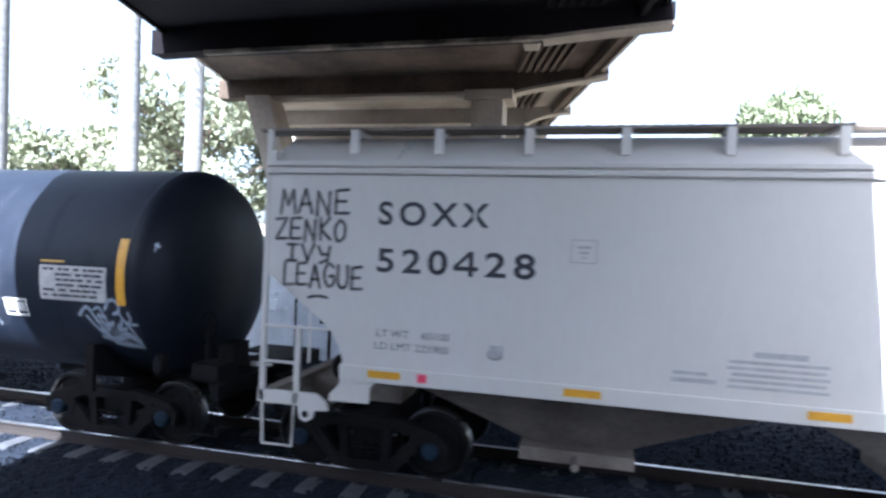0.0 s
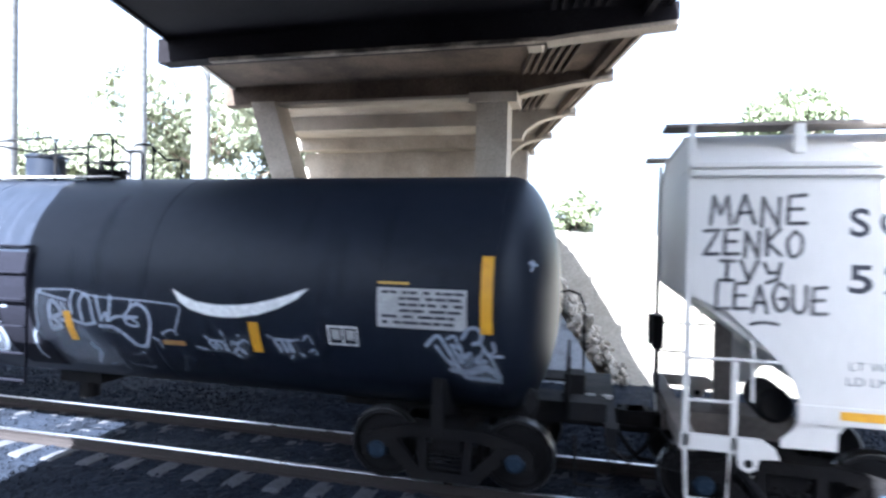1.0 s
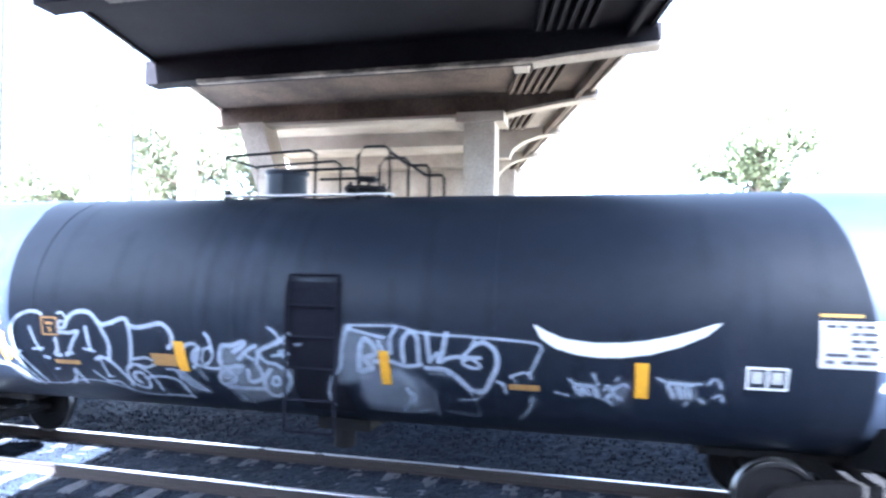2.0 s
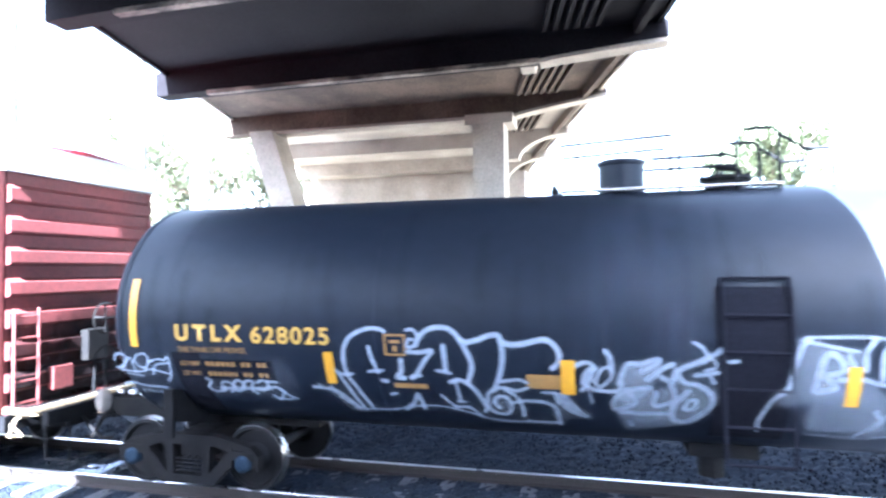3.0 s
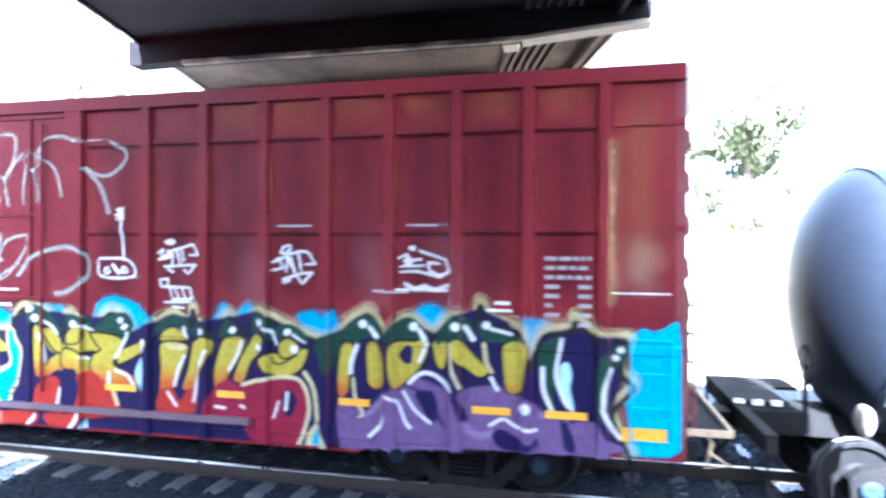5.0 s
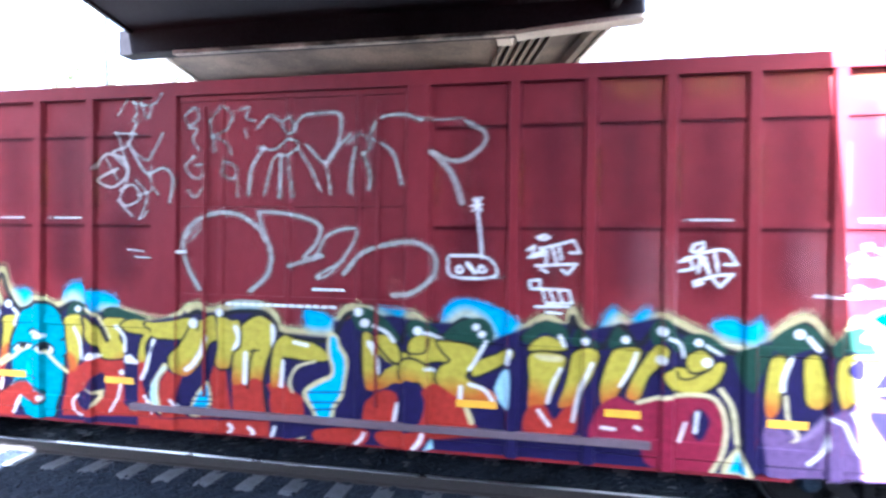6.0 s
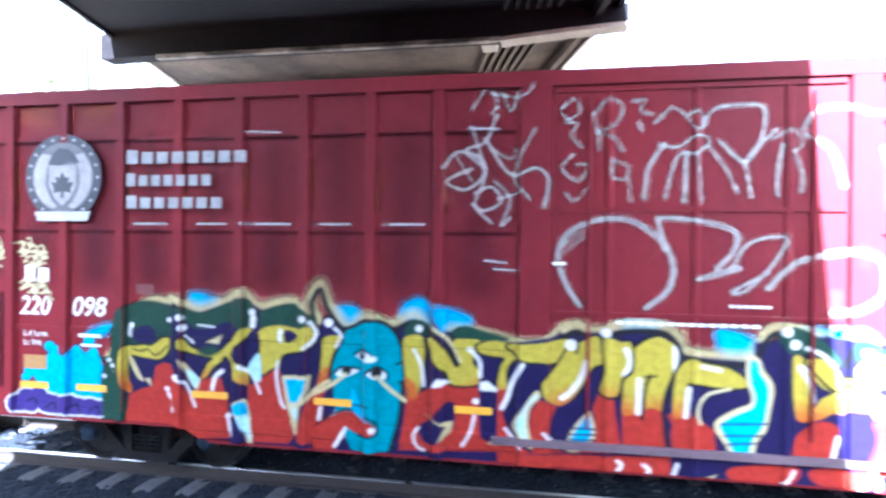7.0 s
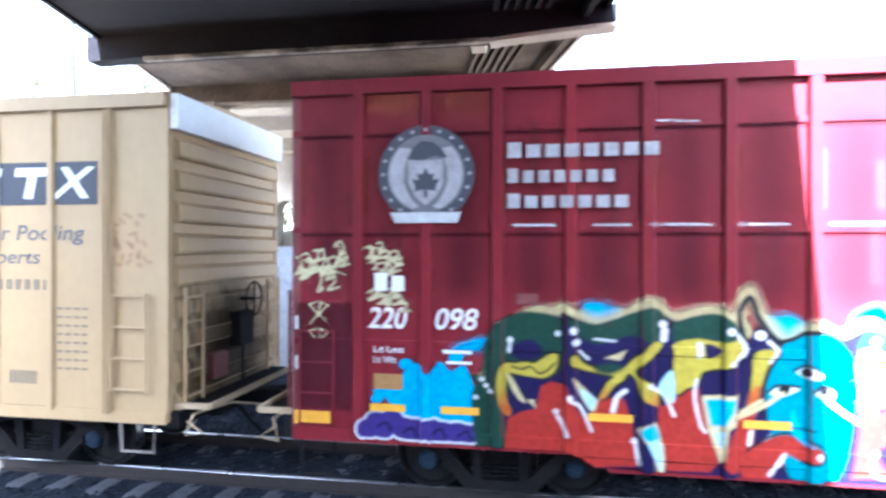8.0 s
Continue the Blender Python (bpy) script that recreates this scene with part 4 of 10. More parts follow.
    # top platform with hand rails, dome and valves
    for y in (-0.42, 0.42):
        bm = B()
        box(bm, 6.1, 8.7, y - 0.1, y + 0.1, 4.055, 4.075)
        part("top_platform", bm, M_GREY, c, "narrow pale grating walkway on top")
    for y in (-0.45, 0.45):
        for name, rail in (("hand_rail", [(6.1, y, 4.0), (6.1, y, 4.66), (7.45, y, 4.72), (7.55, y, 4.66), (7.55, y, 4.0)]), ("hand_rail", [(8.2, y, 4.0), (8.2, y, 4.62), (8.3, y, 4.74), (8.6, y, 4.74), (8.67, y, 4.68), (8.67, y, 4.0)]), ("hand_rail", [(8.67, y, 4.66), (8.95, y, 4.46), (9.2, y, 4.46), (9.24, y, 4.40), (9.24, y, 4.0)]), ("mid_rail", [(7.2, y, 4.43), (8.12, y, 4.44), (8.2, y, 4.38), (8.2, y, 4.2)])):
            bm = B()
            tube(bm, rail, 0.022, 8)
            part(name, bm, M_BLACK, c, "bent pipe handrail")
    bm = B()
    tube(bm, [(6.1, -0.45, 4.64), (6.1, 0.45, 4.64)], 0.02, 8)
    part("cross_rail", bm, M_BLACK, c)
    bm = B()
    revolve(bm, [(4.02, 0.0), (4.02, 0.30), (4.42, 0.30), (4.44, 0.33), (4.48, 0.33), (4.50, 0.28), (4.52, 0.0)], 28, "z")
    bmesh.ops.translate(bm, verts=bm.verts, vec=(6.87, 0, 0))
    part("valve_housing", bm, M_TANK, c, "dark round valve housing", smooth=True)
    bm = B()
    revolve(bm, [(4.02, 0.0), (4.02, 0.26), (4.16, 0.26), (4.18, 0.32), (4.22, 0.32), (4.24, 0.0)], 24, "z")
    tube(bm, [(-0.1, 0, 4.22), (-0.1, 0, 4.36), (0.15, 0, 4.34)], 0.05, 8)
    bmesh.ops.translate(bm, verts=bm.verts, vec=(8.15, 0, 0))
    manway = part("manway", bm, M_BLACK, c, "bolted manway cover", smooth=False)
    for k in range(6):
        a = k * math.tau / 6
        bm = B()
        tube(bm, [(8.15 + 0.28 * math.cos(a), 0.28 * math.sin(a), 4.1), (8.15 + 0.28 * math.cos(a), 0.28 * math.sin(a), 4.28)], 0.025, 6)
        part("bolt", bm, M_BLACK, manway)
    bm = B()
    revolve(bm, [(4.03, 0.0), (4.03, 0.06), (4.12, 0.06), (4.20, 0.02), (4.20, 0.0)], 12, "z")
    bmesh.ops.translate(bm, verts=bm.verts, vec=(6.0, -0.2, 0))
    part("vent_valve", bm, M_BLACK, c)
    # side ladder from the platform, seen as a dark strip
    d = on_tank(0.05)
    zs = [1.05 + 0.19 * k for k in range(11)]

    def out(z):
        return float(d(0, min(z, 4.0))) if z > TANK_Z else -TANK_R - 0.05

    lad = None
    for x in (7.78, 8.42):
        bm = B()
        tube(bm, [(x, out(z), z) for z in zs], 0.02, 6)
        lad = part("stile" if lad else "side_ladder", bm, M_PIT, lad or c, "" if lad else "black side ladder to the platform")
    for z in zs[::2]:
        bm = B()
        tube(bm, [(7.78, out(z), z), (8.42, out(z), z)], 0.018, 6)
        part("rung", bm, M_PIT, lad)
    plates(c, "ladder_backing", [(7.72, 8.46, 1.15, 2.86)], 0, M_PIT, "dull black panel behind the ladder", on_tank(0.012))
    bm = B()
    box(bm, 7.6, 8.4, -0.3, 0.3, 0.72, 0.95)
    tube(bm, [(7.9, 0, 0.9), (7.9, 0, 0.42)], 0.16, 12)
    part("bottom_outlet", bm, M_BLACK, c, bevel=0.02)
    tank_marks(c)
    return c


# ---- box cars ----
def box_side(ribs, posts, W, rib=0.075, width=0.11):
    """Depth of a ribbed side that faces -y at (x, z): panels, ribs and wider posts."""
    def f(U, V):
        U = np.asarray(U, float)
        y = np.full(U.shape, -W)
        for x in ribs:
            y = np.minimum(y, -W - rib * np.clip((width / 2 + 0.025 - np.abs(U - x)) / 0.025, 0, 1))
        for a, b in posts:
            y = np.minimum(y, -W - rib * np.clip((np.minimum(U - a, b - U) + 0.025) / 0.025, 0, 1))
        return y
    return f


def rib(car, name, x, W, z0, z1, s, material, width=0.11, depth=0.075):
    bm = B()
    h = width / 2
    prism(bm, [(x - h - 0.025, s * W), (x - h, s * (W + depth)), (x + h, s * (W + depth)), (x + h + 0.025, s * W)], z0, z1, "z")
    return part(name, bm, material, car)


CORRUGATION = ((0.05, 0.0), (0.065, 0.070), (0.10, 0.085), (0.27, 0.075), (0.33, 0.0))


def end_grime(car, e, s, W, z0, z1, n, color, spots, seed):
    """Oily dirt on the lower part of a car end, lying on its corrugations."""
    step = (z1 - z0) / n
    cv = Canvas(-W + 0.20, W - 0.14, z0 + 0.02, z0 + 1.95, 0.022)
    rng = random.Random(seed)
    for u, v, w, cover in spots:
        cv.stroke([(u - w * 0.2, v), (u + w * 0.2, v + 0.03)], w, color, w * 0.9, cover)
    for k in range(70):
        u, v = rng.uniform(-W + 0.15, W - 0.15), z0 + rng.uniform(0.2, 1.7)
        cv.stroke([(u, v), (u + rng.uniform(-0.03, 0.03), v - rng.uniform(0.1, 0.5))], 0.05, color, 0.09, rng.uniform(0.15, 0.5))

    def lift(U, V):
        h, d = [p[0] for p in CORRUGATION], [p[1] for p in CORRUGATION]
        return np.interp((V - z0) % step, h, d) + 0.004

    ob = cv.film("grime", car, lift, "dark oily grime")
    co = np.empty(len(ob.data.vertices) * 3)
    ob.data.vertices.foreach_get("co", co)
    co = co.reshape(-1, 3)
    ob.data.vertices.foreach_set("co", np.stack([e - s * co[:, 1], co[:, 0], co[:, 2]], -1).ravel())


def corrugated_end(car, e, s, W, z0, z1, n, material, band=None):
    """Car end with n bulging horizontal corrugations."""
    prof = [(e, z0)]
    step = (z1 - z0) / n
    for k in range(n):
        a = z0 + step * k
        prof += [(e - s * d, a + h) for h, d in CORRUGATION]
    prof += [(e, z1), (e + s * 0.08, z1), (e + s * 0.08, z0)]
    bm = B()
    prism(bm, prof, -W + 0.15, W - 0.10)
    box(bm, *sorted((e + s * 0.01, e + s * 0.08)), -W + 0.02, -W + 0.148, z0, z1)
    part("corrugated_end", bm, material, car, "end wall of horizontal corrugations")
    for y in (-W, W):
        bm = B()
        box(bm, *sorted((e - s * 0.015, e + s * 0.09)), *sorted((y, y * 0.94)), z0, z1)
        part("corner_post", bm, material, car, bevel=0.01)
    if band:
        bm = B()
        box(bm, *sorted((e - s * 0.125, e)), -W + 0.03, W - 0.03, z1 - 0.42, z1 + 0.02)
        part("end_band", bm, band, car, "pale sheet across the top of the end")


def end_gear(car, e, s, material):
    """Ladders, hand brake and platform edge on the end of a box car."""
    for y in (-1.36, 0.96):
        bm = B()
        tube(bm, [(e - s * 0.13, y, 1.05), (e - s * 0.13, y, 2.55)], 0.022, 6)
        lad = part("end_ladder", bm, material, car)
        bm = B()
        tube(bm, [(e - s * 0.13, y + 0.4, 1.05), (e - s * 0.13, y + 0.4, 2.55)], 0.022, 6)
        part("stile", bm, material, lad)
        for k in range(5):
            bm = B()
            tube(bm, [(e - s * 0.13, y, 1.15 + 0.32 * k), (e - s * 0.13, y + 0.4, 1.15 + 0.32 * k)], 0.016, 6)
            part("rung", bm, material, lad)
    bm = B()
    revolve(bm, [(-0.014, 0.25), (0.0, 0.275), (0.014, 0.25)], 20)
    for k in range(4):
        tube(bm, [(0, 0, 0), (0, 0.25 * math.cos(k * math.pi / 2), 0.25 * math.sin(k * math.pi / 2))], 0.013, 5)
    tube(bm, [(0, 0, 0), (s * 0.25, 0, 0)], 0.03, 6)
    bmesh.ops.translate(bm, verts=bm.verts, vec=(e - s * 0.30, 0.15, 2.30))
    part("brake_wheel", bm, M_TRUCK, car, "spoked hand brake wheel")
    bm = B()
    box(bm, *sorted((e - s * 0.05, e - s * 0.22)), -0.12, 0.30, 1.62, 2.12)
    part("brake_housing", bm, M_TRUCK, car, "grimy hand brake housing", bevel=0.03)
    bm = B()
    tube(bm, [(e - s * 0.16, 0.08, 1.65), (e - s * 0.16, 0.06, 1.06)], 0.022, 6)
    part("brake_chain", bm, M_BLACK, car)
    bm = B()
    box(bm, *sorted((e - s * 0.05, e - s * 0.16)), -0.72, -0.36, 1.25, 1.60)
    part("retainer_valve", bm, M_MAROON_END, car, bevel=0.02)
    bm = B()
    box(bm, *sorted((e - s * 0.48, e - s * 0.53)), -1.42, 1.30, 1.04, 1.11)
    box(bm, *sorted((e - s * 0.05, e - s * 0.5)), -1.45, -1.40, 1.04, 1.11)
    part("platform_edge", bm, M_TAN, car, "dusty tan edge of the end platform")


def box_body(c, L, W, z0, z1, material, roof_mat):
    for s in (-1, 1):
        bm = B()
        box(bm, 0.02, L - 0.02, *sorted((s * W, s * (W - 0.06))), z0, z1)
        part("side_wall", bm, material, c)
        bm = B()
        prism(bm, [(s * (W - 0.05), z1 - 0.15), (s * (W + 0.078), z1 - 0.15), (s * (W + 0.075), z1 + 0.02), (s * (W - 0.05), z1 + 0.05)], 0.0, L, "x")
        part("top_chord", bm, material, c, bevel=0.01)
        bm = B()
        box(bm, 0.0, L, *sorted((s * W, s * (W + 0.02))), z0 - 0.02, z0 + 0.14)
        part("side_sill", bm, material, c)
    bm = B()
    prism(bm, [(-W - 0.05, z1 + 0.03), (0, z1 + 0.14), (W + 0.05, z1 + 0.03), (W + 0.05, z1 - 0.02), (-W - 0.05, z1 - 0.02)], 0.0, L, "x")
    for i in range(int(L / 1.2)):
        x = 0.6 + 1.2 * i
        prism(bm, [(-W, z1 + 0.03), (0, z1 + 0.19), (W, z1 + 0.03)], x - 0.03, x + 0.03, "x")
    part("roof", bm, roof_mat, c, "ribbed sheet roof")
    bm = B()
    box(bm, 0.1, L - 0.1, -W + 0.1, W - 0.1, z0 + 0.02, z0 + 0.12)
    box(bm, 0.0, L, -0.3, 0.3, z0 - 0.25, z0 + 0.02)
    for x in np.arange(3.5, L - 3.4, 1.0):
        box(bm, x, x + 0.1, -W + 0.1, W - 0.1, z0 - 0.1, z0 + 0.02)
    part("underframe", bm, M_BLACK, c)


def maroon_boxcar():
    c = car_at("box_car", "maroon ribbed box car with bright graffiti along its side", -41.62)
    L, W, z0, z1 = 18.69, 1.55, 0.80, 5.02
    box_body(c, L, W, z0, z1, M_MAROON, M_MAROON)
    ribs = [0.82, 1.63, 2.45, 3.26, 4.08, 4.92, 5.75, 6.56, 12.10, 12.94, 13.77, 14.59, 15.39, 16.20, 17.02, 17.85]
    posts = [(7.50, 7.84), (10.85, 11.12)]
    door_ribs = [8.46, 9.36, 10.27]
    for s in (-1, 1):
        for x in ribs:
            rib(c, "side_rib", x, W, z0 + 0.14, z1 - 0.1, s, M_MAROON)
        for a, b in posts:
            rib(c, "door_post", (a + b) / 2, W, z0 + 0.1, z1 - 0.1, s, M_MAROON, b - a)
        bm = B()
        box(bm, 7.86, 10.83, *sorted((s * W, s * (W + 0.025))), z0 + 0.12, z1 - 0.14)
        d = part("door", bm, M_MAROON, c, "closed maroon plug door")
        for x in door_ribs:
            rib(d, "door_rib", x, W + 0.02, z0 + 0.2, z1 - 0.2, s, M_MAROON, 0.05, 0.035)
        for z in (2.35, 3.50, 4.82):
            bm = B()
            box(bm, 7.88, 10.81, *sorted((s * (W + 0.02), s * (W + 0.05))), z - 0.025, z + 0.025)
            part("door_stiffener", bm, M_MAROON, d)
        for x in (8.25, 10.5):
            bm = B()
            tube(bm, [(x, s * (W + 0.07), z0 + 0.3), (x, s * (W + 0.07), z1 - 0.3)], 0.018, 6)
            part("lock_bar", bm, M_MAROON, d)
        for z in (1.96, 3.28, 4.43):
            for a, b in ((0.0, 7.5), (11.12, L)):
                bm = B()
                box(bm, a, b, *sorted((s * W, s * (W + 0.022))), z - 0.035, z + 0.035)
                part("side_girt", bm, M_MAROON, c, "horizontal seam band")
        bm = B()
        box(bm, 7.2, 13.6, *sorted((s * (W + 0.04), s * (W + 0.10))), 0.86, 0.94)
        part("door_track", bm, M_TRACKGREY, c, "steel door track rail")
        bm = B()
        prism(bm, [(3.4, z0), (3.7, 0.60), (L - 3.7, 0.60), (L - 3.4, z0)], *sorted((s * W, s * (W - 0.05))))
        part("lower_sill", bm, M_MAROON, c)
        for x in (0.1, L - 0.55):
            ladder(c, "corner_ladder", x, x + 0.42, 0.95, 2.12, 4, s * (W + 0.06), M_CYAN if s < 0 and x > 1 else M_MAROON, rail_r=0.011)
            bm = B()
            tube(bm, [(x, s * W, z0), (x + 0.02, s * W, 0.38), (x + 0.40, s * W, 0.38), (x + 0.42, s * W, z0)], 0.02, 6)
            part("sill_step", bm, M_BLACK, c)
    for e, s in ((0, 1), (L, -1)):
        corrugated_end(c, e, s, W, z0, z1, 9, M_MAROON_END, M_WHITE if s < 0 else None)
        bm = B()
        box(bm, *sorted((e - s * 0.5, e)), -1.2, 1.2, 1.02, 1.06)
        box(bm, *sorted((e - s * 0.14, e + s * 0.2)), -1.5, 1.5, 0.78, 1.0)
        part("end_platform", bm, M_BLACK, c)
        end_gear(c, e, s, M_MAROON_END)
        end_grime(c, e, s, W, z0, z1, 9, (0.012, 0.008, 0.008), [(-1.1, 1.3, 0.9, 0.8), (-0.3, 1.5, 1.2, 0.85), (0.6, 1.3, 1.1, 0.8), (0.2, 2.1, 0.8, 0.6), (1.0, 1.0, 0.9, 0.7), (-0.7, 0.95, 1.2, 0.8)], 4)
        coupler(c, e - s * 0.2, -s, M_TAN)
    for x in (2.45, L - 2.45):
        truck(c, x)
    base, door = box_side(ribs, posts, W + 0.005), box_side(door_ribs, [], W + 0.032, 0.028, 0.05)

    def drape(U, V):
        U, V = np.asarray(U, float), np.asarray(V, float)
        y = np.where((U > 7.86) & (U < 10.83), np.minimum(base(U, V), door(U, V)), base(U, V))
        bands = (np.abs(V - 1.96) < 0.045) | (np.abs(V - 3.28) < 0.045) | (np.abs(V - 4.43) < 0.045) | ((V < 0.95) & (V > 0.77))
        return np.where(bands, np.minimum(y, -W - 0.027), y)

    maroon_marks(c, W, drape)
    return c


def beige_boxcar():
    L, W, z0, z1 = 15.9, 1.55, 0.88, 4.98
    c = car_at("box_car", "dusty buff yellow box car with exterior posts", -43.29 - L)
    box_body(c, L, W, z0, z1, M_BEIGE, M_BEIGE)
    for s in (-1, 1):
        for k in range(9):
            x = L - 0.80 - 0.83 * k
            rib(c, "side_rib", x, W, z0 + 0.1, z1 - 0.1, s, M_BEIGE, 0.07, 0.05)
            if k > 0:
                rib(c, "side_rib", 0.80 + 0.83 * (k - 1), W, z0 + 0.1, z1 - 0.1, s, M_BEIGE, 0.07, 0.05)
        ladder(c, "corner_ladder", L - 0.72, L - 0.24, 1.25, 2.50, 4, s * (W + 0.08), M_BEIGE, rail_r=0.02)
        bm = B()
        tube(bm, [(L - 0.64, s * W, z0), (L - 0.62, s * W, 0.50), (L - 0.18, s * W, 0.50), (L - 0.16, s * W, z0)], 0.022, 6)
        part("sill_step", bm, M_DIRTYGREY, c)
        bm = B()
        for x in (L - 0.82, L - 0.78):
            tube(bm, [(x, s * (W + 0.09), z0 + 0.1), (x, s * (W + 0.09), z1 - 0.2)], 0.014, 6)
        part("lock_bar", bm, M_BEIGE, c)
    for e, s in ((0, 1), (L, -1)):
        corrugated_end(c, e, s, W, z0, z1, 10, M_BEIGE, M_WHITE)
        bm = B()
        box(bm, *sorted((e - s * 0.45, e)), -1.2, 1.2, 1.02, 1.06)
        box(bm, *sorted((e - s * 0.12, e + s * 0.2)), -1.5, 1.5, 0.80, 1.0)
        part("end_platform", bm, M_BLACK, c)
        end_gear(c, e, s, M_BEIGE)
        end_grime(c, e, s, W, z0, z1, 10, (0.035, 0.022, 0.012), [(-0.45, 2.0, 0.7, 0.55), (0.05, 1.75, 0.9, 0.75), (-0.2, 1.35, 1.0, 0.7), (0.5, 1.2, 0.8, 0.5), (-0.8, 1.05, 0.8, 0.5), (0.1, 2.3, 0.4, 0.5)], 6)
        coupler(c, e - s * 0.2, -s, M_TAN)
    for x in (2.3, L - 2.3):
        truck(c, x)
    beige_marks(c, L, -W - 0.004)
    return c




# ---- painted marks ----
YEL, RED, CYAN, SWIRL, FACE, ICE = (0.33, 0.27, 0.03), (0.25, 0.021, 0.014), (0.022, 0.27, 0.46), (0.03, 0.30, 0.50), (0.012, 0.19, 0.24), (0.32, 0.50, 0.56)
GREEN, INDIGO, VIOLET, VIOLET_BLUE = (0.011, 0.036, 0.024), (0.009, 0.006, 0.040), (0.105, 0.062, 0.145), (0.035, 0.022, 0.130)
CREAM, PALE, BLACK, SILVER, STRAW, TAGWHITE = (0.44, 0.37, 0.19), (0.58, 0.57, 0.57), (0.008, 0.008, 0.011), (0.31, 0.27, 0.26), (0.48, 0.42, 0.24), (0.29, 0.32, 0.38)
CRIMSON, ORANGE = (0.17, 0.010, 0.030), (0.34, 0.085, 0.012)


def letter_face(cv, pts):
    """A yellow letter face with a thin black line down its sides."""
    ring = spline(list(pts) + [pts[0]], closed=True)
    for p, q in zip(ring[:-1], ring[1:]):
        if 1.42 < p[1] < 1.97:
            cv.stroke([p, q], 0.055, BLACK, 0.02, 0.85, smooth=False)
    cv.fill(pts, YEL, soft=0.02, smooth=True, fade=[(1.30, ORANGE), (1.55, YEL)])


def dots(cv, pts, r):
    for u, v in pts:
        cv.stroke([(u, v), (u + 0.004, v)], r * 2, PALE, 0.02, smooth=False)


def mural(cv):
    # sky-blue clouds behind the letters
    cv.fill([(1.30, 1.25), (1.30, 1.48), (1.38, 1.66), (1.52, 1.74), (1.64, 1.62), (1.78, 1.76), (1.92, 1.66), (2.06, 1.74), (2.16, 1.55), (2.24, 1.25), (2.1, 1.0), (1.5, 1.0)], CYAN, soft=0.05, smooth=True)
    for u, v, w in ((1.08, 1.40, 0.17), (1.20, 1.46, 0.14), (1.02, 1.30, 0.11), (1.25, 1.33, 0.20), (1.36, 1.72, 0.12), (1.95, 1.80, 0.13)):
        cv.stroke([(u, v), (u + 0.04, v + 0.01)], w, CYAN, soft=0.04)
    cv.fill([(1.96, 1.94), (2.29, 2.05), (2.26, 1.91), (2.04, 1.87)], CYAN, soft=0.12, smooth=True)
    cv.fill([(3.39, 2.45), (3.59, 2.48), (3.80, 2.39), (3.66, 2.29), (3.46, 2.30)], CYAN, soft=0.12, smooth=True)
    cv.fill([(5.32, 2.33), (5.54, 2.37), (5.66, 2.24), (5.54, 2.11), (5.41, 2.14)], CYAN, soft=0.12, smooth=True)
    cv.fill([(6.11, 2.26), (6.17, 2.41), (6.38, 2.48), (6.49, 2.30), (6.44, 2.11), (6.20, 2.17)], CYAN, soft=0.12, smooth=True)
    cv.fill([(6.52, 2.36), (6.78, 2.34), (6.96, 2.25), (6.90, 2.13), (6.61, 2.09)], CYAN, soft=0.12, smooth=True)
    cv.fill([(8.62, 2.27), (8.79, 2.31), (8.99, 2.28), (8.93, 2.15), (8.66, 2.14)], CYAN, soft=0.12, smooth=True)
    cv.fill([(9.58, 2.21), (9.77, 2.21), (9.96, 2.12), (10.00, 1.97), (9.65, 1.95)], CYAN, soft=0.12, smooth=True)
    cv.fill([(10.40, 2.24), (10.58, 2.27), (10.85, 2.25), (10.82, 2.03), (10.64, 2.06)], CYAN, soft=0.12, smooth=True)
    cv.fill([(11.32, 2.27), (11.52, 2.40), (11.81, 2.35), (12.09, 2.24), (12.20, 2.06), (11.98, 1.90), (11.47, 1.97)], CYAN, soft=0.12, smooth=True)
    cv.fill([(11.28, 2.14), (11.50, 2.37), (11.93, 2.27), (12.14, 2.01), (12.01, 1.86), (11.50, 1.92)], CYAN, soft=0.12, smooth=True)
    cv.fill([(13.05, 2.12), (13.20, 2.37), (13.32, 2.19), (13.56, 2.38), (13.64, 2.06), (13.40, 1.98), (13.17, 1.98)], CYAN, soft=0.12, smooth=True)
    cv.fill([(14.21, 2.22), (14.40, 2.29), (14.54, 2.23), (14.69, 2.30), (14.73, 2.03), (14.40, 2.02)], CYAN, soft=0.12, smooth=True)
    cv.fill([(15.71, 2.30), (15.88, 2.41), (16.09, 2.31), (15.92, 2.10)], CYAN, soft=0.12, smooth=True)
    cv.fill([(16.97, 2.24), (17.09, 2.27), (17.22, 2.21), (17.06, 1.92), (17.00, 2.05)], CYAN, soft=0.12, smooth=True)
    cv.fill([(13.64, 0.93), (14.18, 0.62), (14.55, 0.62), (14.44, 0.85)], CYAN, soft=0.12, smooth=True)
    cv.fill([(18.10, 2.09), (18.27, 2.21), (18.39, 2.16), (18.62, 2.29), (18.66, 2.05), (18.66, 0.90), (18.51, 0.82), (18.07, 0.81), (18.13, 1.04), (18.07, 1.47), (18.16, 1.84)], CYAN, soft=0.05)
    # sprayed cream glow behind the outline
    cv.stroke([(2.29, 1.61), (2.44, 1.85), (2.51, 2.06), (2.69, 2.26), (2.90, 2.37), (3.18, 2.33)], 0.13, CREAM, soft=0.10, cover=0.72)
    cv.stroke([(3.18, 2.41), (3.53, 2.27), (3.86, 2.37), (4.13, 2.48), (4.33, 2.33), (4.65, 2.39), (4.85, 2.37), (5.07, 2.18)], 0.13, CREAM, soft=0.10, cover=0.72)
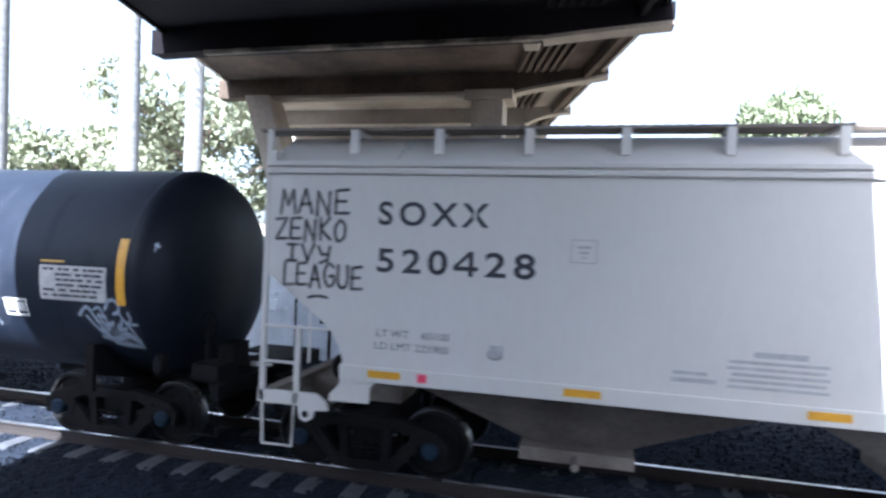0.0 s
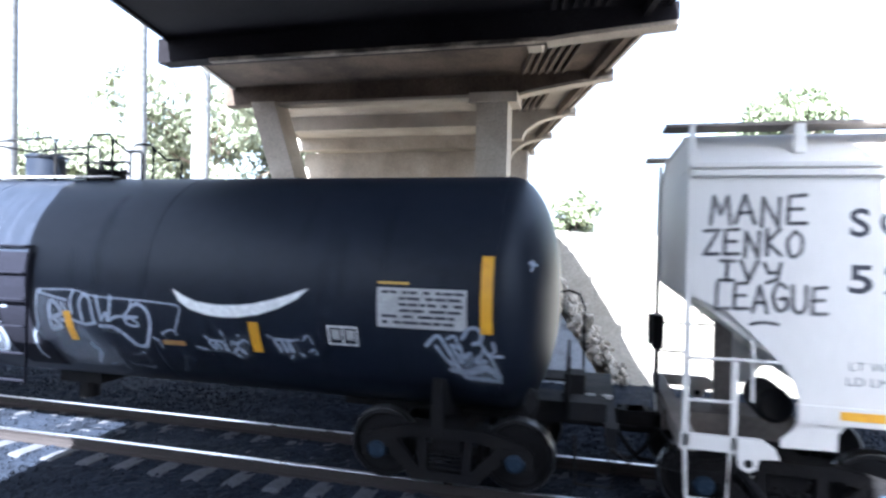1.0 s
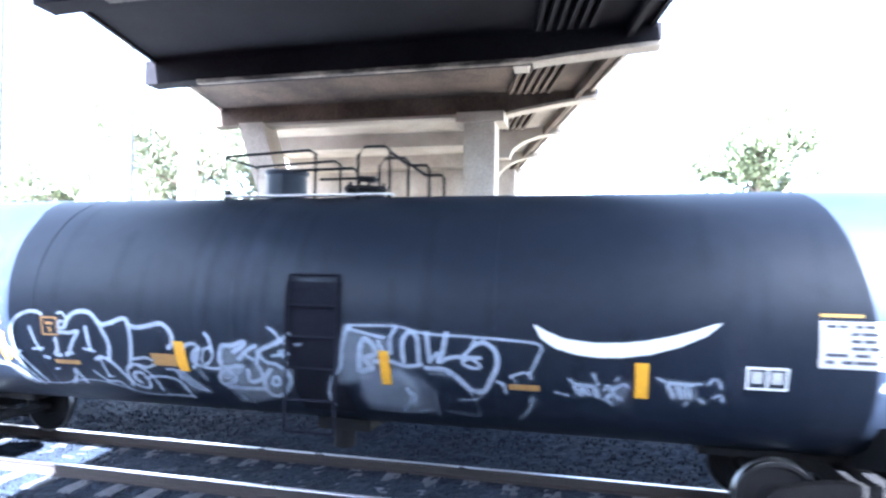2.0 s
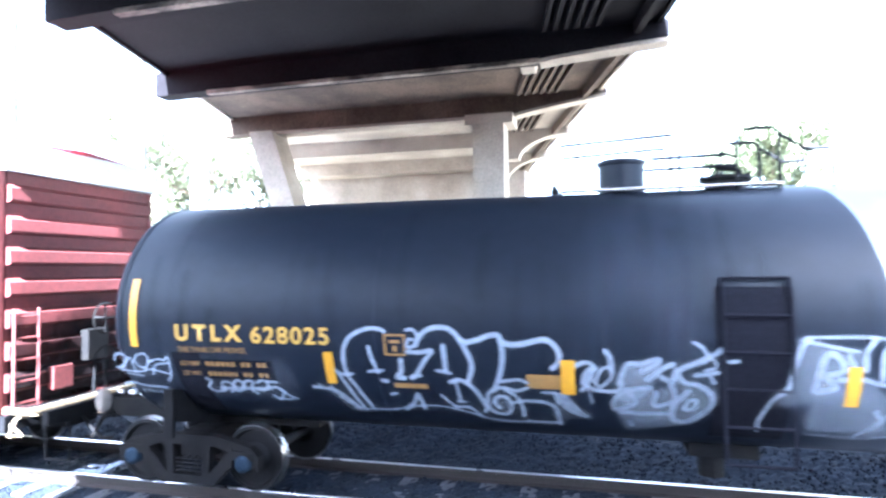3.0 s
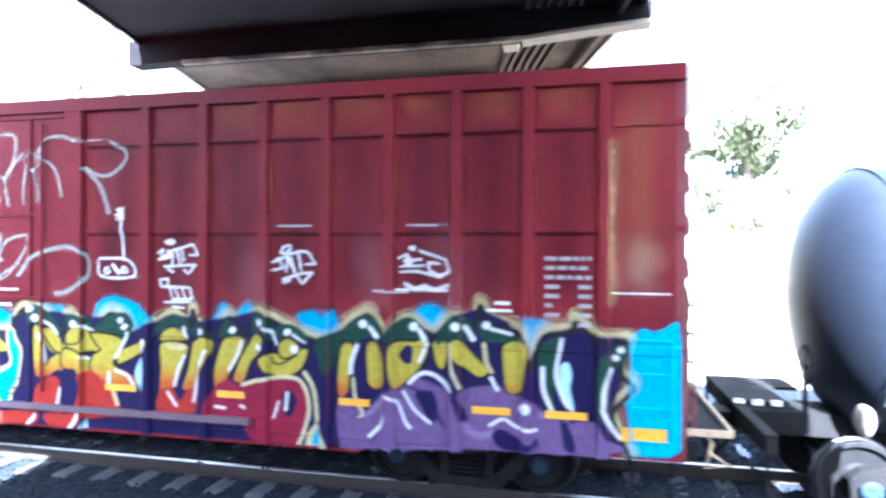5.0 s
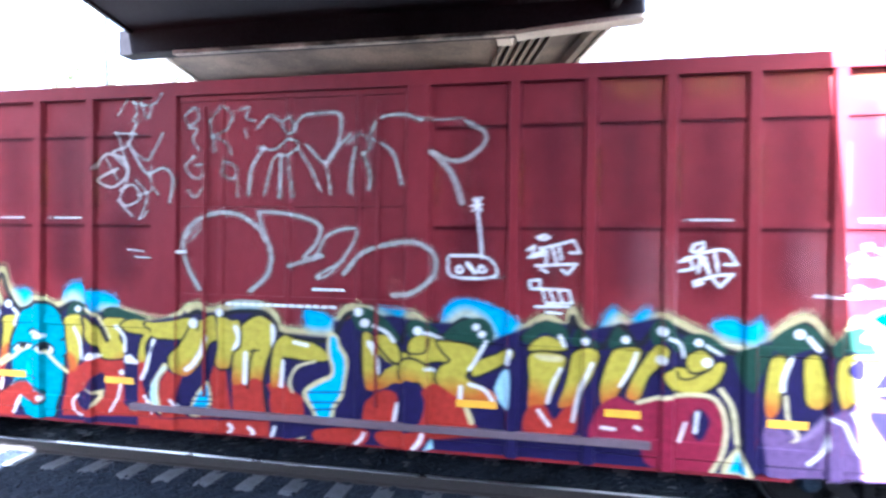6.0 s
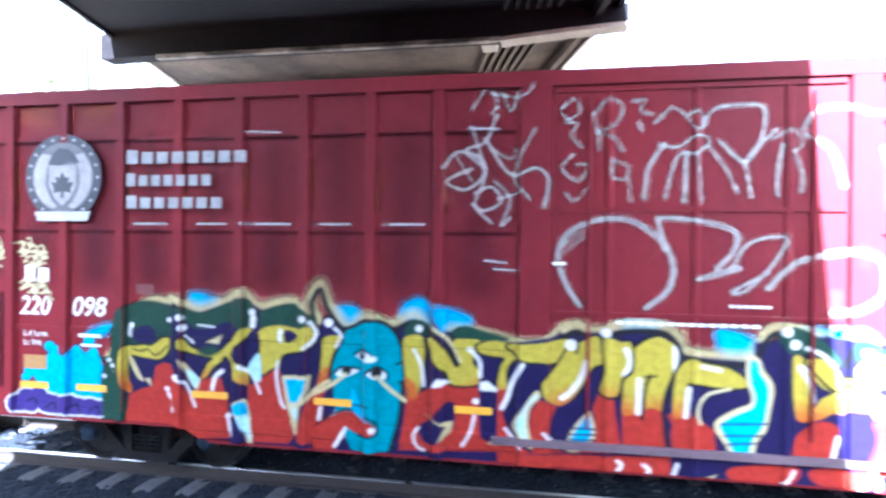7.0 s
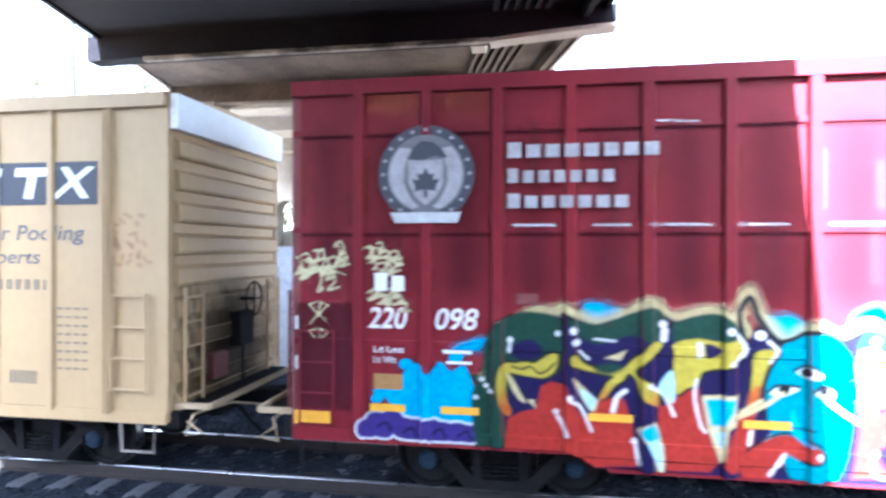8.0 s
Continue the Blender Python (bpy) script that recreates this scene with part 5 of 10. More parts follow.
    cv.stroke([(5.07, 2.18), (5.02, 2.45), (5.13, 2.63), (5.23, 2.39), (5.48, 2.11), (5.72, 2.25), (5.96, 2.15)], 0.13, CREAM, soft=0.10, cover=0.72)
    cv.stroke([(6.05, 2.16), (6.29, 2.28), (6.44, 2.11), (6.70, 1.88)], 0.13, CREAM, soft=0.10, cover=0.72)
    cv.stroke([(6.73, 2.12), (7.01, 2.10), (7.46, 2.01), (7.82, 2.03), (8.00, 2.16)], 0.13, CREAM, soft=0.10, cover=0.72)
    cv.stroke([(7.86, 2.06), (8.11, 2.23), (8.32, 2.16), (8.66, 2.25), (9.03, 2.25), (9.19, 2.13), (9.26, 1.99), (9.58, 1.94), (9.93, 1.95), (10.09, 2.22), (10.24, 2.28), (10.58, 2.17), (10.83, 1.95)], 0.13, CREAM, soft=0.10, cover=0.72)
    cv.stroke([(10.83, 2.00), (10.94, 2.21), (11.24, 2.03), (11.52, 2.24), (11.75, 2.16), (11.86, 1.98)], 0.13, CREAM, soft=0.10, cover=0.72)
    cv.stroke([(12.20, 2.06), (12.47, 2.24), (12.70, 2.13), (12.76, 2.33), (12.85, 2.16), (13.09, 1.99)], 0.13, CREAM, soft=0.10, cover=0.72)
    cv.stroke([(13.09, 2.01), (13.28, 2.25), (13.47, 2.04), (13.68, 2.29), (13.87, 2.22), (14.32, 2.02), (14.69, 1.99), (14.91, 2.21), (15.12, 2.33), (15.26, 2.20), (15.37, 2.03), (15.61, 2.26), (15.92, 2.10), (16.15, 2.30), (16.42, 2.27), (16.48, 2.47), (16.61, 2.28), (16.94, 2.16), (17.05, 1.79), (17.20, 2.15), (17.50, 2.20), (17.56, 2.32), (17.80, 2.12), (18.10, 2.11)], 0.13, CREAM, soft=0.10, cover=0.72)
    cv.stroke([(18.10, 2.09), (18.04, 1.78), (18.16, 1.60), (17.95, 1.34), (18.01, 1.10), (18.13, 0.86)], 0.13, CREAM, soft=0.10, cover=0.72)
    cv.stroke([(13.72, 1.42), (14.17, 1.47), (14.40, 1.33), (14.49, 0.99), (14.33, 0.60)], 0.13, CREAM, soft=0.10, cover=0.72)
    # dark ground of the lettering, red below on one half and violet on the other
    cv.fill([(2.37, 0.82), (2.48, 1.31), (2.55, 1.85), (2.72, 2.20), (2.90, 2.34), (3.18, 2.31), (3.53, 2.22), (3.87, 2.33), (4.16, 2.40), (4.40, 2.27), (4.72, 2.33), (4.94, 2.26), (5.10, 2.07), (5.20, 2.26), (5.48, 2.08), (5.72, 2.21), (5.96, 2.10), (6.26, 2.23), (6.50, 2.05), (6.78, 2.12), (7.46, 2.00), (7.84, 2.01), (7.95, 2.16), (8.16, 1.93), (8.38, 0.67), (6.15, 0.56), (3.53, 0.66), (3.46, 0.82)], INDIGO, soft=0.04)
    cv.fill([(6.51, 2.09), (6.96, 2.04), (7.40, 2.00), (7.97, 2.11), (8.39, 2.16), (8.99, 2.18), (9.26, 1.93), (9.94, 1.90), (10.24, 2.23), (10.58, 2.12), (10.83, 1.94), (11.00, 2.17), (11.30, 2.02), (11.58, 2.19), (11.82, 1.93), (12.09, 2.06), (12.31, 2.13), (12.53, 2.17), (12.80, 2.18), (13.06, 1.96), (13.20, 0.66), (9.73, 0.57), (6.44, 0.55)], INDIGO, soft=0.04)
    cv.fill([(9.95, 2.10), (10.69, 2.20), (11.14, 2.13), (11.58, 2.14), (12.01, 1.79), (12.35, 2.17), (12.76, 2.11), (13.32, 2.19), (13.68, 2.28), (14.02, 2.11), (14.47, 1.95), (14.84, 2.10), (15.12, 2.28), (15.40, 1.99), (15.61, 2.23), (15.95, 2.07), (16.15, 2.28), (16.48, 2.38), (16.81, 2.23), (17.03, 1.79), (17.19, 2.08), (17.50, 2.19), (17.80, 2.11), (18.10, 2.09), (18.04, 1.59), (17.92, 1.21), (18.13, 0.86), (14.48, 0.64), (9.95, 0.54)], INDIGO, soft=0.04)
    cv.fill([(14.77, 0.63), (14.77, 1.28), (15.06, 1.03), (15.41, 1.38), (15.75, 1.54), (16.09, 1.42), (16.29, 0.98), (16.49, 1.44), (16.81, 1.46), (17.13, 1.29), (17.44, 0.99), (17.93, 0.91), (17.93, 0.77), (16.69, 0.75)], VIOLET, soft=0.05)
    lobes = [(0.92, 0.92, 0.22), (1.02, 1.03, 0.24), (1.20, 1.07, 0.22), (1.34, 0.98, 0.24), (1.50, 0.94, 0.24), (1.66, 1.00, 0.20), (1.80, 0.92, 0.22), (1.97, 0.97, 0.20), (2.10, 0.89, 0.20), (1.1, 0.88, 0.2), (1.4, 0.85, 0.2), (1.7, 0.85, 0.2), (1.95, 0.84, 0.2)]
    for grow, tint in ((0.045, PALE), (0.0, VIOLET_BLUE)):
        for u, v, w in lobes:
            cv.stroke([(u, max(v, 0.85 + w / 2)), (u + 0.05, max(v, 0.85 + w / 2))], w + grow, tint, soft=0.02)
    for u, v in ((1.05, 0.98), (1.36, 0.93), (1.70, 0.93), (2.0, 0.92)):
        cv.stroke([(u, v), (u + 0.10, v + 0.05), (u + 0.16, v - 0.03)], 0.03, INDIGO, soft=0.02)
    cv.fill([(2.19, 0.81), (2.40, 1.37), (2.11, 1.63), (2.33, 1.61), (2.44, 1.85), (2.62, 1.72), (2.51, 1.17), (2.62, 0.84)], GREEN, soft=0.03)
    # black outline
    cv.stroke([(2.29, 1.54), (2.44, 1.78), (2.51, 1.99), (2.69, 2.18), (2.90, 2.29), (3.18, 2.25)], 0.06, BLACK)
    cv.stroke([(3.18, 2.33), (3.53, 2.19), (3.86, 2.29), (4.13, 2.40), (4.33, 2.25), (4.65, 2.31), (4.85, 2.29), (5.07, 2.10)], 0.06, BLACK)
    cv.stroke([(5.07, 2.10), (5.02, 2.38), (5.13, 2.55), (5.23, 2.31), (5.48, 2.03), (5.72, 2.17), (5.96, 2.07)], 0.06, BLACK)
    cv.stroke([(6.05, 2.08), (6.29, 2.20), (6.44, 2.03), (6.70, 1.80)], 0.06, BLACK)
    cv.stroke([(6.73, 2.04), (7.01, 2.02), (7.46, 1.93), (7.82, 1.95), (8.00, 2.08)], 0.06, BLACK)
    cv.stroke([(7.86, 1.99), (8.11, 2.15), (8.32, 2.08), (8.66, 2.17), (9.03, 2.17), (9.19, 2.05), (9.26, 1.92), (9.58, 1.86), (9.93, 1.88), (10.09, 2.15), (10.24, 2.20), (10.58, 2.09), (10.83, 1.88)], 0.06, BLACK)
    cv.stroke([(10.83, 1.93), (10.94, 2.13), (11.24, 1.95), (11.52, 2.17), (11.75, 2.08), (11.86, 1.91)], 0.06, BLACK)
    cv.stroke([(12.20, 1.99), (12.47, 2.17), (12.70, 2.05), (12.76, 2.25), (12.85, 2.08), (13.09, 1.92)], 0.06, BLACK)
    cv.stroke([(13.09, 1.93), (13.28, 2.17), (13.47, 1.97), (13.68, 2.21), (13.87, 2.15), (14.32, 1.95), (14.69, 1.92), (14.91, 2.13), (15.12, 2.25), (15.26, 2.12), (15.37, 1.95), (15.61, 2.18), (15.92, 2.02), (16.15, 2.22), (16.42, 2.19), (16.48, 2.40), (16.61, 2.20), (16.94, 2.08), (17.05, 1.72), (17.20, 2.07), (17.50, 2.12), (17.56, 2.24), (17.80, 2.04), (18.10, 2.03)], 0.06, BLACK)
    cv.stroke([(18.10, 2.01), (18.04, 1.71), (18.16, 1.53), (17.95, 1.27), (18.01, 1.03), (18.13, 0.79)], 0.06, BLACK)
    cv.stroke([(13.72, 1.34), (14.17, 1.40), (14.40, 1.26), (14.49, 0.92), (14.33, 0.53)], 0.06, BLACK)
    # deep shadows inside the violet half
    for poly in ([(15.60, 1.42), (15.82, 1.36), (16.02, 1.10), (16.10, 0.88), (15.92, 0.86), (15.72, 1.10)], [(16.74, 1.14), (16.98, 1.10), (17.16, 0.88), (17.02, 0.79), (16.86, 0.88)], [(14.92, 1.02), (15.12, 1.00), (15.22, 0.80), (15.02, 0.72), (14.88, 0.84)], [(17.40, 1.06), (17.62, 1.00), (17.70, 0.84), (17.48, 0.82)], [(16.30, 1.30), (16.44, 1.46), (16.52, 1.30), (16.40, 1.12)]):
        cv.fill(poly, INDIGO, soft=0.06, smooth=True)
    for line in ([(14.98, 1.20), (15.10, 1.06), (15.34, 1.30)], [(16.30, 1.02), (16.44, 0.92), (16.62, 0.94)], [(17.18, 1.20), (17.34, 1.04), (17.46, 1.18)]):
        cv.stroke(line, 0.07, (0.22, 0.16, 0.27), soft=0.06, cover=0.7)
    # the mural's letters, one after another
    cv.fill([(2.30, 1.98), (2.37, 2.17), (2.52, 2.29), (2.75, 2.36), (2.98, 2.34), (3.15, 2.27), (3.18, 2.01), (3.16, 1.74), (3.04, 1.63), (2.83, 1.66), (2.65, 1.58), (2.54, 1.31), (2.47, 1.03), (2.22, 0.84), (2.15, 1.36), (2.23, 1.56), (2.28, 1.70)], GREEN, soft=0.03, smooth=True)
    cv.fill([(2.53, 0.81), (2.56, 1.14), (2.72, 1.23), (2.88, 1.27), (2.94, 1.53), (3.05, 1.58), (3.21, 1.55), (3.26, 1.41), (3.35, 1.26), (3.46, 1.12), (3.53, 1.35), (3.63, 1.42), (3.83, 1.43), (3.93, 1.14), (3.97, 0.69), (3.53, 0.65), (3.25, 0.81)], RED, soft=0.02)
    cv.fill([(2.62, 1.95), (2.72, 2.03), (2.84, 2.04), (2.94, 1.96), (2.93, 1.86), (2.82, 1.82), (2.68, 1.82), (2.61, 1.87)], INDIGO, soft=0.02, smooth=True)
    letter_face(cv, [(2.47, 1.71), (2.54, 1.77), (2.65, 1.77), (2.75, 1.79), (2.86, 1.78), (2.95, 1.83), (3.04, 1.89), (3.12, 1.88), (3.11, 1.74), (3.00, 1.63), (2.83, 1.62), (2.68, 1.65), (2.57, 1.65), (2.54, 1.54), (2.55, 1.37), (2.61, 1.23), (2.56, 1.17), (2.48, 1.30), (2.44, 1.50)])
    cv.stroke([(2.61, 1.74), (2.72, 1.71), (2.82, 1.74), (2.91, 1.67), (3.00, 1.70), (3.09, 1.79)], 0.022, BLACK, soft=0.02)
    cv.fill([(2.67, 1.62), (2.90, 1.62), (2.92, 1.56), (2.83, 1.39), (2.68, 1.52)], INDIGO, soft=0.02, smooth=True)
    cv.fill([(2.56, 1.66), (2.63, 1.58), (2.72, 1.42), (2.77, 1.33), (2.68, 1.38), (2.58, 1.55)], CREAM, soft=0.02, smooth=True)
    cv.fill([(2.78, 1.37), (2.86, 1.37), (2.88, 1.27)], CREAM, soft=0.02)
    dots(cv, [(2.27, 1.58), (2.32, 1.51), (2.37, 1.45), (2.20, 1.37)], 0.025)
    dots(cv, [(2.59, 2.04), (3.12, 2.12)], 0.03)
    cv.stroke([(2.59, 1.99), (2.58, 1.91)], 0.04, PALE, soft=0.02)
    dots(cv, [(3.10, 1.25)], 0.03)
    cv.stroke([(3.12, 1.20), (3.18, 1.10), (3.22, 1.00)], 0.04, PALE, soft=0.02)
    cv.fill([(3.24, 2.28), (3.52, 2.23), (3.73, 2.29), (3.93, 2.37), (4.16, 2.42), (4.26, 2.33), (4.25, 2.10), (4.13, 2.04), (4.00, 2.10), (3.86, 2.11), (3.69, 2.04), (3.52, 2.02), (3.38, 2.08), (3.28, 2.14)], GREEN, soft=0.02, smooth=True)
    cv.fill([(3.37, 1.99), (3.52, 1.95), (3.69, 2.02), (3.86, 2.08), (3.96, 2.07), (3.90, 2.00), (3.73, 1.92), (3.59, 1.85), (3.49, 1.87)], INDIGO, soft=0.02, smooth=True)
    letter_face(cv, [(3.27, 1.86), (3.32, 1.89), (3.40, 1.80), (3.52, 1.75), (3.66, 1.72), (3.83, 1.76), (3.93, 1.85), (4.03, 1.93), (4.12, 2.04), (4.23, 2.05), (4.20, 1.97), (4.06, 1.84), (3.96, 1.74), (3.98, 1.67), (4.10, 1.61), (4.19, 1.52), (4.20, 1.35), (4.13, 1.38), (4.03, 1.44), (3.96, 1.64), (3.88, 1.70), (3.83, 1.63), (3.73, 1.55), (3.63, 1.42), (3.57, 1.42), (3.66, 1.59), (3.73, 1.66), (3.59, 1.69), (3.39, 1.73), (3.28, 1.78)])
    cv.fill([(3.52, 1.75), (3.69, 1.81), (3.83, 1.76), (3.69, 1.68), (3.56, 1.70)], GREEN, soft=0.06, smooth=True)
    cv.fill([(3.63, 1.86), (3.86, 1.96), (3.80, 1.84)], CREAM, soft=0.02)
    cv.stroke([(3.52, 2.07), (3.74, 2.05)], 0.02, PALE, soft=0.02)
    dots(cv, [(3.29, 2.16), (3.32, 2.03)], 0.04)
    dots(cv, [(4.24, 2.25)], 0.04)
    cv.stroke([(4.26, 2.18), (4.25, 2.09)], 0.07, PALE, soft=0.02)
    cv.stroke([(3.36, 1.93), (3.45, 1.85)], 0.03, PALE, soft=0.02)
    cv.fill([(3.28, 1.64), (3.35, 1.58), (3.52, 1.42), (3.56, 1.40), (3.51, 1.26), (3.42, 1.35), (3.32, 1.54)], CREAM, soft=0.02, smooth=True)
    cv.fill([(3.37, 1.51), (3.53, 1.40), (3.49, 1.29), (3.43, 1.36)], ICE, soft=0.02, smooth=True)
    cv.fill([(3.98, 1.08), (4.10, 1.17), (4.18, 1.16), (4.25, 0.93), (4.26, 0.66), (4.20, 0.64), (4.12, 0.89)], CREAM, soft=0.02, smooth=True)
    cv.fill([(4.01, 1.08), (4.10, 1.15), (4.16, 1.14), (4.20, 1.00), (4.07, 0.99)], SWIRL, soft=0.02, smooth=True)
    cv.fill([(4.08, 0.96), (4.21, 0.96), (4.24, 0.68), (4.19, 0.73)], ICE, soft=0.02, smooth=True)
    cv.stroke([(3.72, 1.28), (3.76, 1.43), (3.85, 1.51)], 0.05, PALE, soft=0.02)
    cv.fill([(4.20, 1.35), (4.32, 1.39), (4.38, 1.50), (4.49, 1.57), (4.60, 1.61), (4.64, 1.41), (4.70, 1.15), (4.81, 0.77), (4.73, 0.67), (4.27, 0.66), (4.25, 0.93), (4.19, 1.16)], RED, soft=0.02)
    cv.stroke([(4.12, 1.57), (4.26, 1.47), (4.36, 1.26)], 0.03, PALE, soft=0.02)
    cv.stroke([(3.25, 1.39), (3.37, 1.31), (3.49, 1.05)], 0.03, PALE, soft=0.02)
    cv.stroke([(3.95, 0.97), (3.99, 0.72)], 0.035, PALE, soft=0.02)
    dots(cv, [(3.94, 0.97), (3.25, 1.42), (4.11, 1.58)], 0.03)
    cv.fill([(4.35, 2.24), (4.46, 2.31), (4.65, 2.36), (4.81, 2.37), (4.94, 2.30), (5.04, 2.19), (5.03, 2.12), (4.85, 2.07), (4.65, 2.10), (4.36, 2.06)], GREEN, soft=0.02, smooth=True)
    letter_face(cv, [(4.36, 2.04), (4.59, 2.10), (4.85, 2.07), (5.01, 2.10), (5.07, 2.00), (5.01, 1.87), (4.88, 1.80), (4.72, 1.77), (4.64, 1.73), (4.59, 1.61), (4.49, 1.56), (4.38, 1.50), (4.35, 1.72), (4.36, 1.91)])
    cv.fill([(4.67, 2.03), (4.75, 2.04), (4.85, 1.98), (4.75, 1.90), (4.69, 1.90)], INDIGO, soft=0.02, smooth=True)
    cv.stroke([(4.62, 2.04), (4.62, 1.91)], 0.05, PALE, soft=0.02)
    cv.stroke([(5.00, 2.15), (5.08, 2.03), (5.05, 1.94), (4.94, 1.84)], 0.04, PALE, soft=0.02)
    dots(cv, [(4.92, 2.19)], 0.04)
    cv.fill([(4.64, 1.49), (5.01, 1.52), (4.99, 1.33), (4.90, 1.16), (4.86, 0.80), (4.82, 0.79), (4.70, 1.15)], CREAM, soft=0.02)
    cv.fill([(4.68, 1.45), (4.97, 1.47), (4.95, 1.34), (4.86, 1.18), (4.74, 1.17)], SWIRL, soft=0.02)
    cv.fill([(4.76, 1.12), (4.86, 1.15), (4.84, 0.94)], ICE, soft=0.02, smooth=True)
    cv.stroke([(4.59, 1.66), (4.57, 1.47), (4.63, 1.18), (4.68, 1.10)], 0.03, PALE, soft=0.02)
    cv.fill([(4.20, 1.57), (4.32, 1.75), (4.36, 1.65), (4.36, 1.41), (4.27, 1.45)], ICE, soft=0.02, smooth=True)
    letter_face(cv, [(5.18, 1.97), (5.38, 2.00), (5.37, 1.92), (5.29, 1.79), (5.23, 1.60), (5.14, 1.55), (5.15, 1.75)])
    cv.fill([(5.14, 1.56), (5.23, 1.61), (5.18, 1.31), (5.07, 1.27), (5.10, 1.43)], ORANGE, soft=0.05, smooth=True)
    cv.fill([(4.85, 0.75), (4.92, 1.07), (5.03, 1.30), (5.17, 1.36), (5.16, 1.15), (5.23, 1.06), (5.45, 1.09), (5.54, 1.06), (5.48, 0.82), (5.30, 0.71), (4.92, 0.69)], RED, soft=0.02)
    cv.fill([(5.17, 1.12), (5.25, 1.12), (5.23, 0.93), (5.17, 0.96)], INDIGO, soft=0.02, smooth=True)
    cv.fill([(5.26, 1.03), (5.34, 1.13), (5.34, 1.05)], ICE, soft=0.02)
    cv.stroke([(5.14, 1.13), (5.12, 0.99)], 0.04, PALE, soft=0.02)
    dots(cv, [(5.23, 2.15)], 0.05)
    cv.stroke([(5.31, 2.09), (5.40, 1.99), (5.33, 1.87)], 0.035, PALE, soft=0.02)
    cv.stroke([(5.26, 0.68), (5.39, 0.81), (5.47, 0.91)], 0.04, PALE, soft=0.02)
    cv.stroke([(5.40, 1.54), (5.10, 1.37), (4.95, 1.21), (4.79, 1.11)], 0.045, CREAM, soft=0.02)
    # the blue face
    cv.fill([(5.45, 2.05), (5.57, 2.14), (5.75, 2.18), (5.92, 2.16), (6.04, 2.06), (6.12, 1.91), (6.15, 1.73), (6.14, 1.40), (6.12, 1.13), (6.07, 0.93), (6.00, 0.68), (5.58, 0.65), (5.50, 0.72), (5.47, 0.79), (5.37, 0.99), (5.30, 1.29), (5.27, 1.59), (5.33, 1.79), (5.42, 1.95)], FACE, soft=0.02, smooth=True)
    cv.stroke([(5.42, 1.97), (5.33, 1.79), (5.27, 1.59), (5.29, 1.29)], 0.03, BLACK, soft=0.02)
    cv.stroke([(5.40, 2.08), (5.54, 2.12), (5.71, 2.20), (5.92, 2.17), (6.06, 2.06), (6.14, 1.89), (6.16, 1.66), (6.14, 1.33), (6.10, 1.00), (6.00, 0.66)], 0.045, BLACK, soft=0.02)
    cv.fill([(6.08, 1.66), (6.14, 1.71), (6.22, 1.65), (6.19, 1.53), (6.11, 1.49)], FACE, soft=0.02, smooth=True)
    cv.stroke([(6.08, 1.69), (6.16, 1.72), (6.22, 1.65), (6.19, 1.53), (6.12, 1.48)], 0.03, BLACK, soft=0.02)
    cv.fill([(5.06, 0.86), (5.30, 1.05), (5.48, 1.11), (5.66, 1.06), (5.79, 0.99), (5.84, 0.90), (5.76, 0.84), (5.62, 0.85), (5.48, 0.91), (5.39, 0.85), (5.31, 0.63), (5.06, 0.63)], RED, soft=0.02, smooth=True)
    cv.stroke([(5.09, 0.93), (5.30, 1.07), (5.48, 1.13), (5.65, 1.08), (5.81, 1.01), (5.85, 0.88), (5.76, 0.83), (5.62, 0.85)], 0.025, BLACK, soft=0.02)
    cv.stroke([(5.64, 0.83), (5.73, 0.83)], 0.02, BLACK, soft=0.02)
    dots(cv, [(5.79, 0.91)], 0.035)
    cv.stroke([(5.32, 0.68), (5.41, 0.82), (5.46, 0.91)], 0.04, PALE, soft=0.02)
    cv.fill([(5.55, 1.37), (5.67, 1.07), (5.73, 1.01), (5.66, 1.02), (5.53, 1.16)], SWIRL, soft=0.03, smooth=True)
    cv.fill([(5.58, 1.78), (5.68, 1.83), (5.79, 1.80), (5.84, 1.73), (5.75, 1.71), (5.65, 1.73)], PALE, soft=0.012, smooth=True)
    cv.fill([(5.33, 1.54), (5.40, 1.61), (5.54, 1.63), (5.61, 1.60), (5.52, 1.54), (5.41, 1.51)], PALE, soft=0.012, smooth=True)
    cv.fill([(5.73, 1.58), (5.82, 1.63), (5.94, 1.59), (5.93, 1.51), (5.82, 1.51)], PALE, soft=0.012, smooth=True)
    cv.fill([(5.62, 1.79), (5.68, 1.83), (5.72, 1.78), (5.68, 1.73), (5.63, 1.75)], BLACK, soft=0.012, smooth=True)
    cv.fill([(5.40, 1.59), (5.45, 1.63), (5.52, 1.62), (5.51, 1.55), (5.44, 1.53)], BLACK, soft=0.012, smooth=True)
    cv.fill([(5.78, 1.61), (5.84, 1.64), (5.90, 1.60), (5.87, 1.53), (5.80, 1.54)], BLACK, soft=0.012, smooth=True)
    cv.stroke([(5.56, 1.79), (5.68, 1.85), (5.80, 1.79)], 0.025, BLACK, soft=0.02)
    cv.stroke([(5.31, 1.56), (5.40, 1.63), (5.61, 1.62)], 0.03, BLACK, soft=0.02)
    cv.stroke([(5.72, 1.58), (5.82, 1.65), (5.95, 1.59), (5.96, 1.51)], 0.03, BLACK, soft=0.02)
    cv.stroke([(5.51, 1.19), (5.65, 1.18), (5.74, 1.18)], 0.02, BLACK, soft=0.02)
    cv.stroke([(5.45, 1.55), (5.30, 1.43), (5.05, 1.29)], 0.045, CREAM, soft=0.02)
